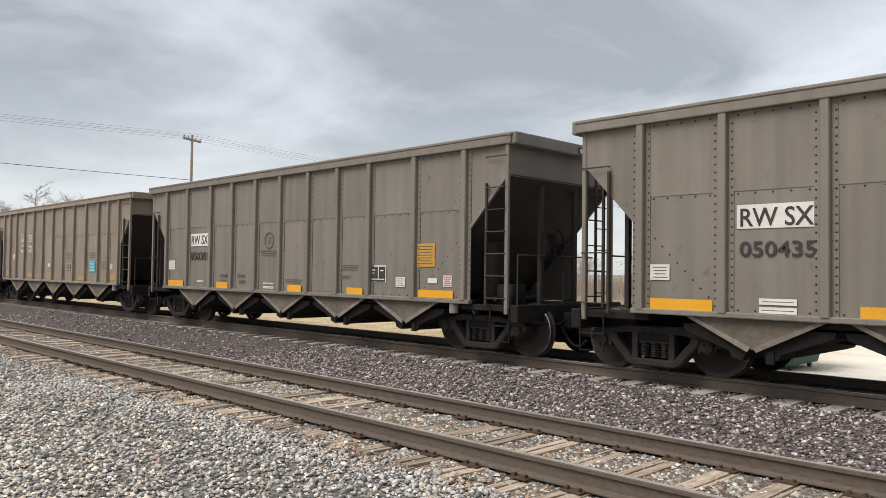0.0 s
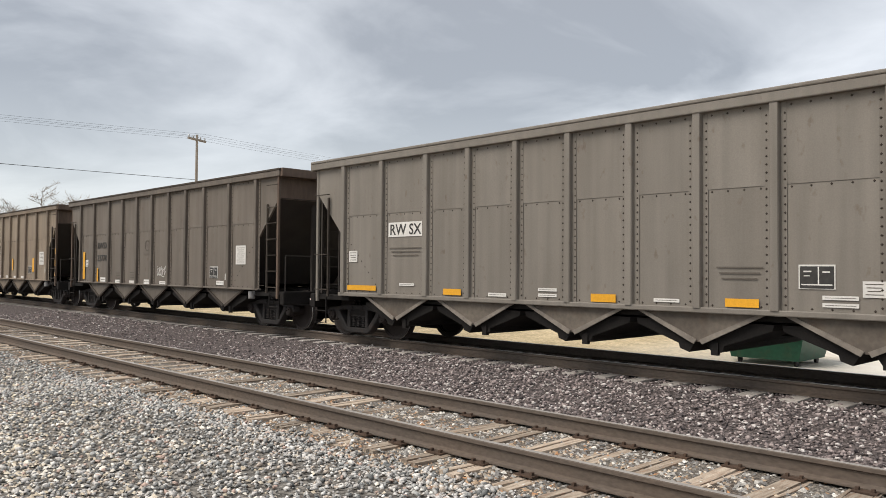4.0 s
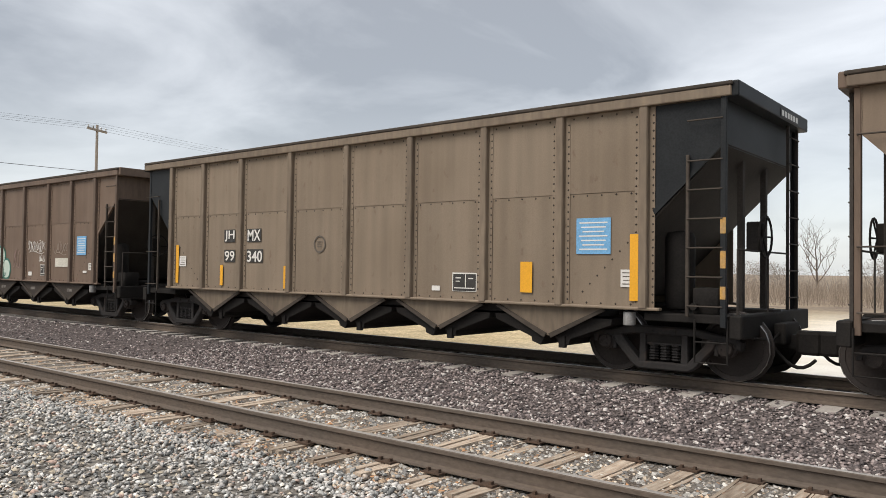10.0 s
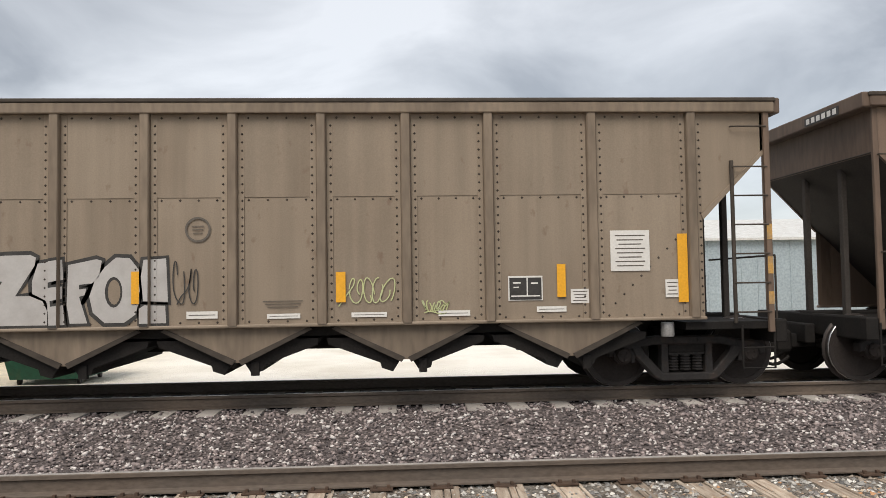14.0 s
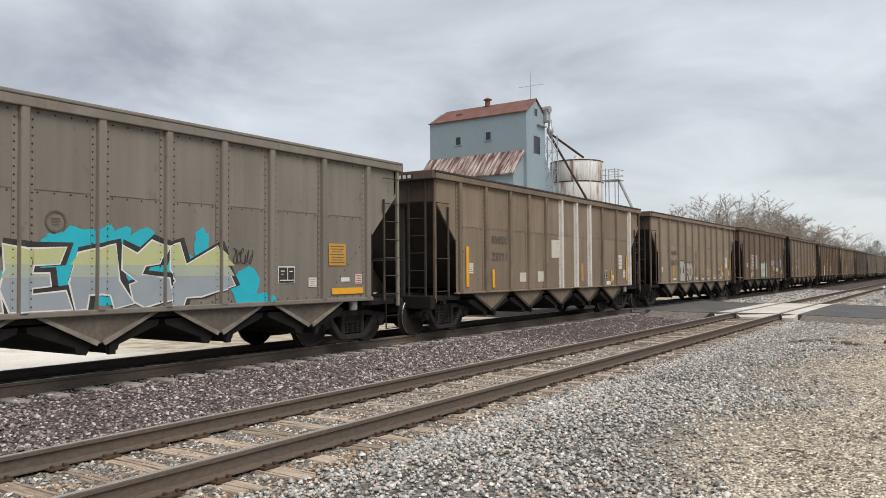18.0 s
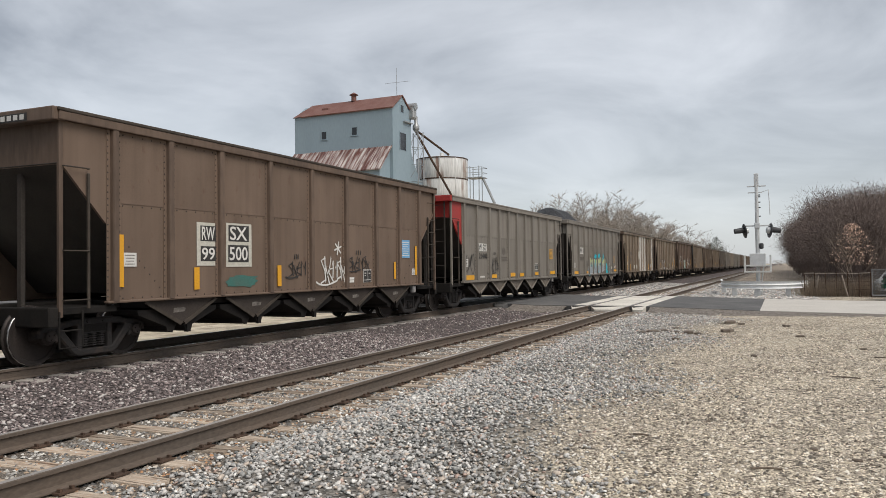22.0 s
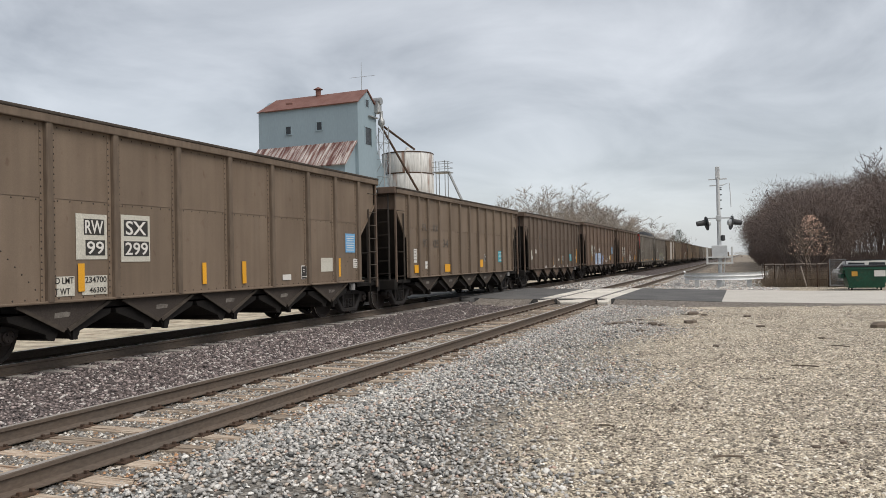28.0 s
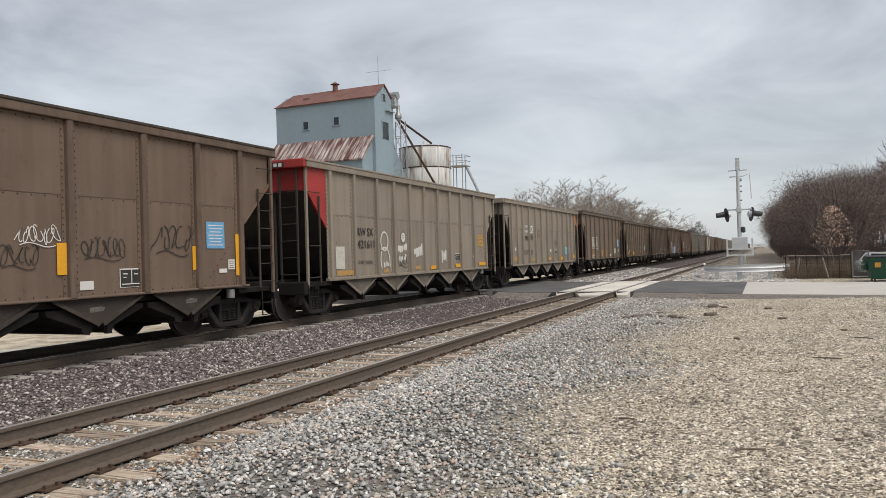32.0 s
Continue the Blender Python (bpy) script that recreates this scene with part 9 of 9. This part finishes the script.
mark(17, "blk", -3.64, 2.14, 0.43, 0.26)
mark(17, "blk", -3.62, 1.80, 0.41, 0.25)
mark(17, "blk", -2.70, 2.15, 0.57, 0.28)
mark(17, "blk", -2.69, 1.79, 0.60, 0.26)
say(17, "RW", -3.64, 2.14, 0.38, 0.22, "w")
say(17, "99", -3.62, 1.80, 0.36, 0.21, "w")
say(17, "SX", -2.70, 2.15, 0.49, 0.24, "w")
say(17, "299", -2.69, 1.79, 0.54, 0.22, "w")
mark(17, "prim2", -4.28, 1.19, 0.45, 0.31)
mark(17, "prim2", -3.64, 1.19, 0.53, 0.31)
say(17, "LD LMT", -4.28, 1.28, 0.41, 0.10, "k")
say(17, "234700", -3.62, 1.28, 0.45, 0.10, "k")
say(17, "LT WT", -4.32, 1.11, 0.34, 0.10, "k")
say(17, "46300", -3.58, 1.11, 0.36, 0.09, "k")
mark(17, "yellow", -3.93, 1.32, 0.13, 0.45)
mark(17, "yellow", -0.88, 1.32, 0.12, 0.42)
mark(17, "yellow", 0.43, 1.31, 0.14, 0.47)
mark(17, "yellow", 4.60, 1.35, 0.15, 0.48)
mark(17, "blue", 5.26, 2.00, 0.55, 0.51)
mark(17, "box", 2.96, 1.26, 0.44, 0.33)
mark(17, "prim3", 4.12, 1.43, 0.88, 0.35)
mark(17, "sheet", 2.10, 1.16, 0.36, 0.13)
mark(17, "sheet", 5.55, 1.45, 0.27, 0.25)
mark(18, "panel", -3.58, 2.55, 0.50, 0.31)
mark(18, "panel", -2.79, 2.55, 0.54, 0.32)
say(18, "RW", -3.58, 2.55, 0.42, 0.24, "k")
say(18, "SX", -2.79, 2.55, 0.46, 0.24, "k")
say(18, "901", -3.58, 2.13, 0.44, 0.22, "k")
say(18, "175", -2.76, 2.16, 0.45, 0.23, "k")
say(18, "LD LMT", -3.49, 1.55, 0.35, 0.10, "f")
say(18, "227400", -2.83, 1.55, 0.35, 0.11, "f")
say(18, "LT WT", -3.53, 1.43, 0.27, 0.09, "f")
say(18, "46600", -2.80, 1.42, 0.29, 0.10, "f")
mark(18, "fadedyellow", -2.65, 1.13, 0.47, 0.12)
mark(18, "yellow", 0.48, 1.15, 0.37, 0.11)
mark(18, "yellow", 2.87, 1.13, 0.45, 0.15)
mark(18, "yellow", 5.74, 1.20, 0.39, 0.20)
mark(18, "cyan", 3.94, 1.53, 0.58, 0.44)
mark(18, "box", 1.75, 1.47, 0.42, 0.29)
mark(18, "sheet", 0.67, 1.54, 0.24, 0.14)
mark(18, "box", -3.90, 1.49, 0.27, 0.22)
mark(18, "circle", -1.55, 2.35, 0.33, 0.32)
mark(18, "fadedyellow", -5.31, 1.21, 0.47, 0.21)
mark(18, "sheet", -5.32, 1.64, 0.17, 0.13)
mark(18, "lines", 1.83, 1.92, 0.90, 0.26)
say(19, "RW SX", -3.95, 2.15, 0.90, 0.22, "k")
say(19, "421611", -3.92, 1.82, 0.97, 0.22, "k")
say(19, "LD LMT", -4.23, 1.34, 0.35, 0.09, "f")
say(19, "238600", -3.79, 1.33, 0.41, 0.10, "f")
mark(19, "loop", -2.78, 1.65, 0.62, 1.05)
mark(19, "brushed", -2.72, 1.25, 0.34, 0.26)
mark(19, "brushed", -1.63, 1.72, 0.62, 0.40)
mark(19, "brushed", -1.62, 1.42, 0.50, 0.36)
mark(19, "brushed", -0.48, 1.62, 0.66, 0.50)
mark(19, "brushed", 1.60, 1.45, 0.42, 0.62)
mark(19, "scrib:dark", -1.60, 1.36, 0.71, 0.41)
mark(19, "fadedyellow", -2.75, 1.07, 0.32, 0.11)
mark(19, "fadedyellow", -0.54, 1.10, 0.38, 0.11)
mark(19, "yellow", 0.65, 1.08, 0.42, 0.12)
mark(19, "yellow", 2.84, 1.09, 0.43, 0.12)
mark(19, "yellow", 5.42, 1.10, 0.83, 0.13)
mark(19, "notice", 5.26, 1.97, 0.49, 0.43)
mark(19, "box", 2.84, 1.37, 0.46, 0.30)
mark(19, "circlew", -1.57, 2.03, 0.34, 0.32)
mark(19, "fadedyellow", -5.08, 1.08, 0.87, 0.13)
mark(19, "prim3", -5.31, 1.47, 0.45, 0.57)
mark(19, "dash", 4.51, 1.38, 0.25, 0.09)
mark(20, "scrib:white", 0.94, 1.94, 0.73, 0.33)
mark(20, "scrib:dark", 2.16, 1.73, 0.88, 0.37)
mark(20, "scrib:dark", 3.78, 1.90, 0.99, 0.57)
mark(20, "scrib:dark", 0.62, 1.63, 0.64, 0.37)
mark(20, "yellow", 1.33, 1.57, 0.18, 0.49)
mark(20, "yellow", 4.34, 1.54, 0.16, 0.45)
mark(20, "yellow", 5.64, 1.59, 0.18, 0.84)
mark(20, "blue", 4.95, 1.98, 0.54, 0.52)
mark(20, "box", 2.72, 1.23, 0.47, 0.32)
mark(20, "sheet", 1.80, 1.14, 0.27, 0.14)
mark(20, "sheet", 5.42, 1.40, 0.20, 0.20)
mark(20, "dash", 5.16, 1.28, 0.24, 0.08)

# faded reflector stripes on the front corner posts of some brown cars
for n, kind, paint in SPEC:
    if n in (5, 6, 7, 8, 9) and paint in ("khaki", "slate", "cocoa", "sand", "brown", "umber"):
        for z, hh in ((2.05, 0.2), (1.62, 0.22), (1.2, 0.16)):
            decal(CARS[n], "reflector", 6.797, z, 0.07, hh, FADEYEL, "", -1.6005, 0, 0.003)


def motions():
    times = [float(t) for t in range(0, 33)]
    for n, car in CARS.items():
        rows = [(t, pose(travel(t) + (0.5 - n) * PITCH, TRACK_Y, RAIL_Z)) for t in times]
        walk(car, rows)
        if n in LOADS:
            walk(LOADS[n], rows)
    # the wheels roll with the train
    first = WHEELSETS[0]
    roll = [(k / 15, pose(0, 0, 0, 0, math.degrees((travel(k / 15) - travel(0)) / 0.458) % 360, 0)) for k in range(0, 481)]
    walk(first, roll)
    keys = first.animation_data
    for w in WHEELSETS[1:]:
        w.rotation_mode = "QUATERNION"
        w.animation_data_create()
        w.animation_data.action = keys.action
        w.animation_data.action_slot = keys.action_slot


motions()
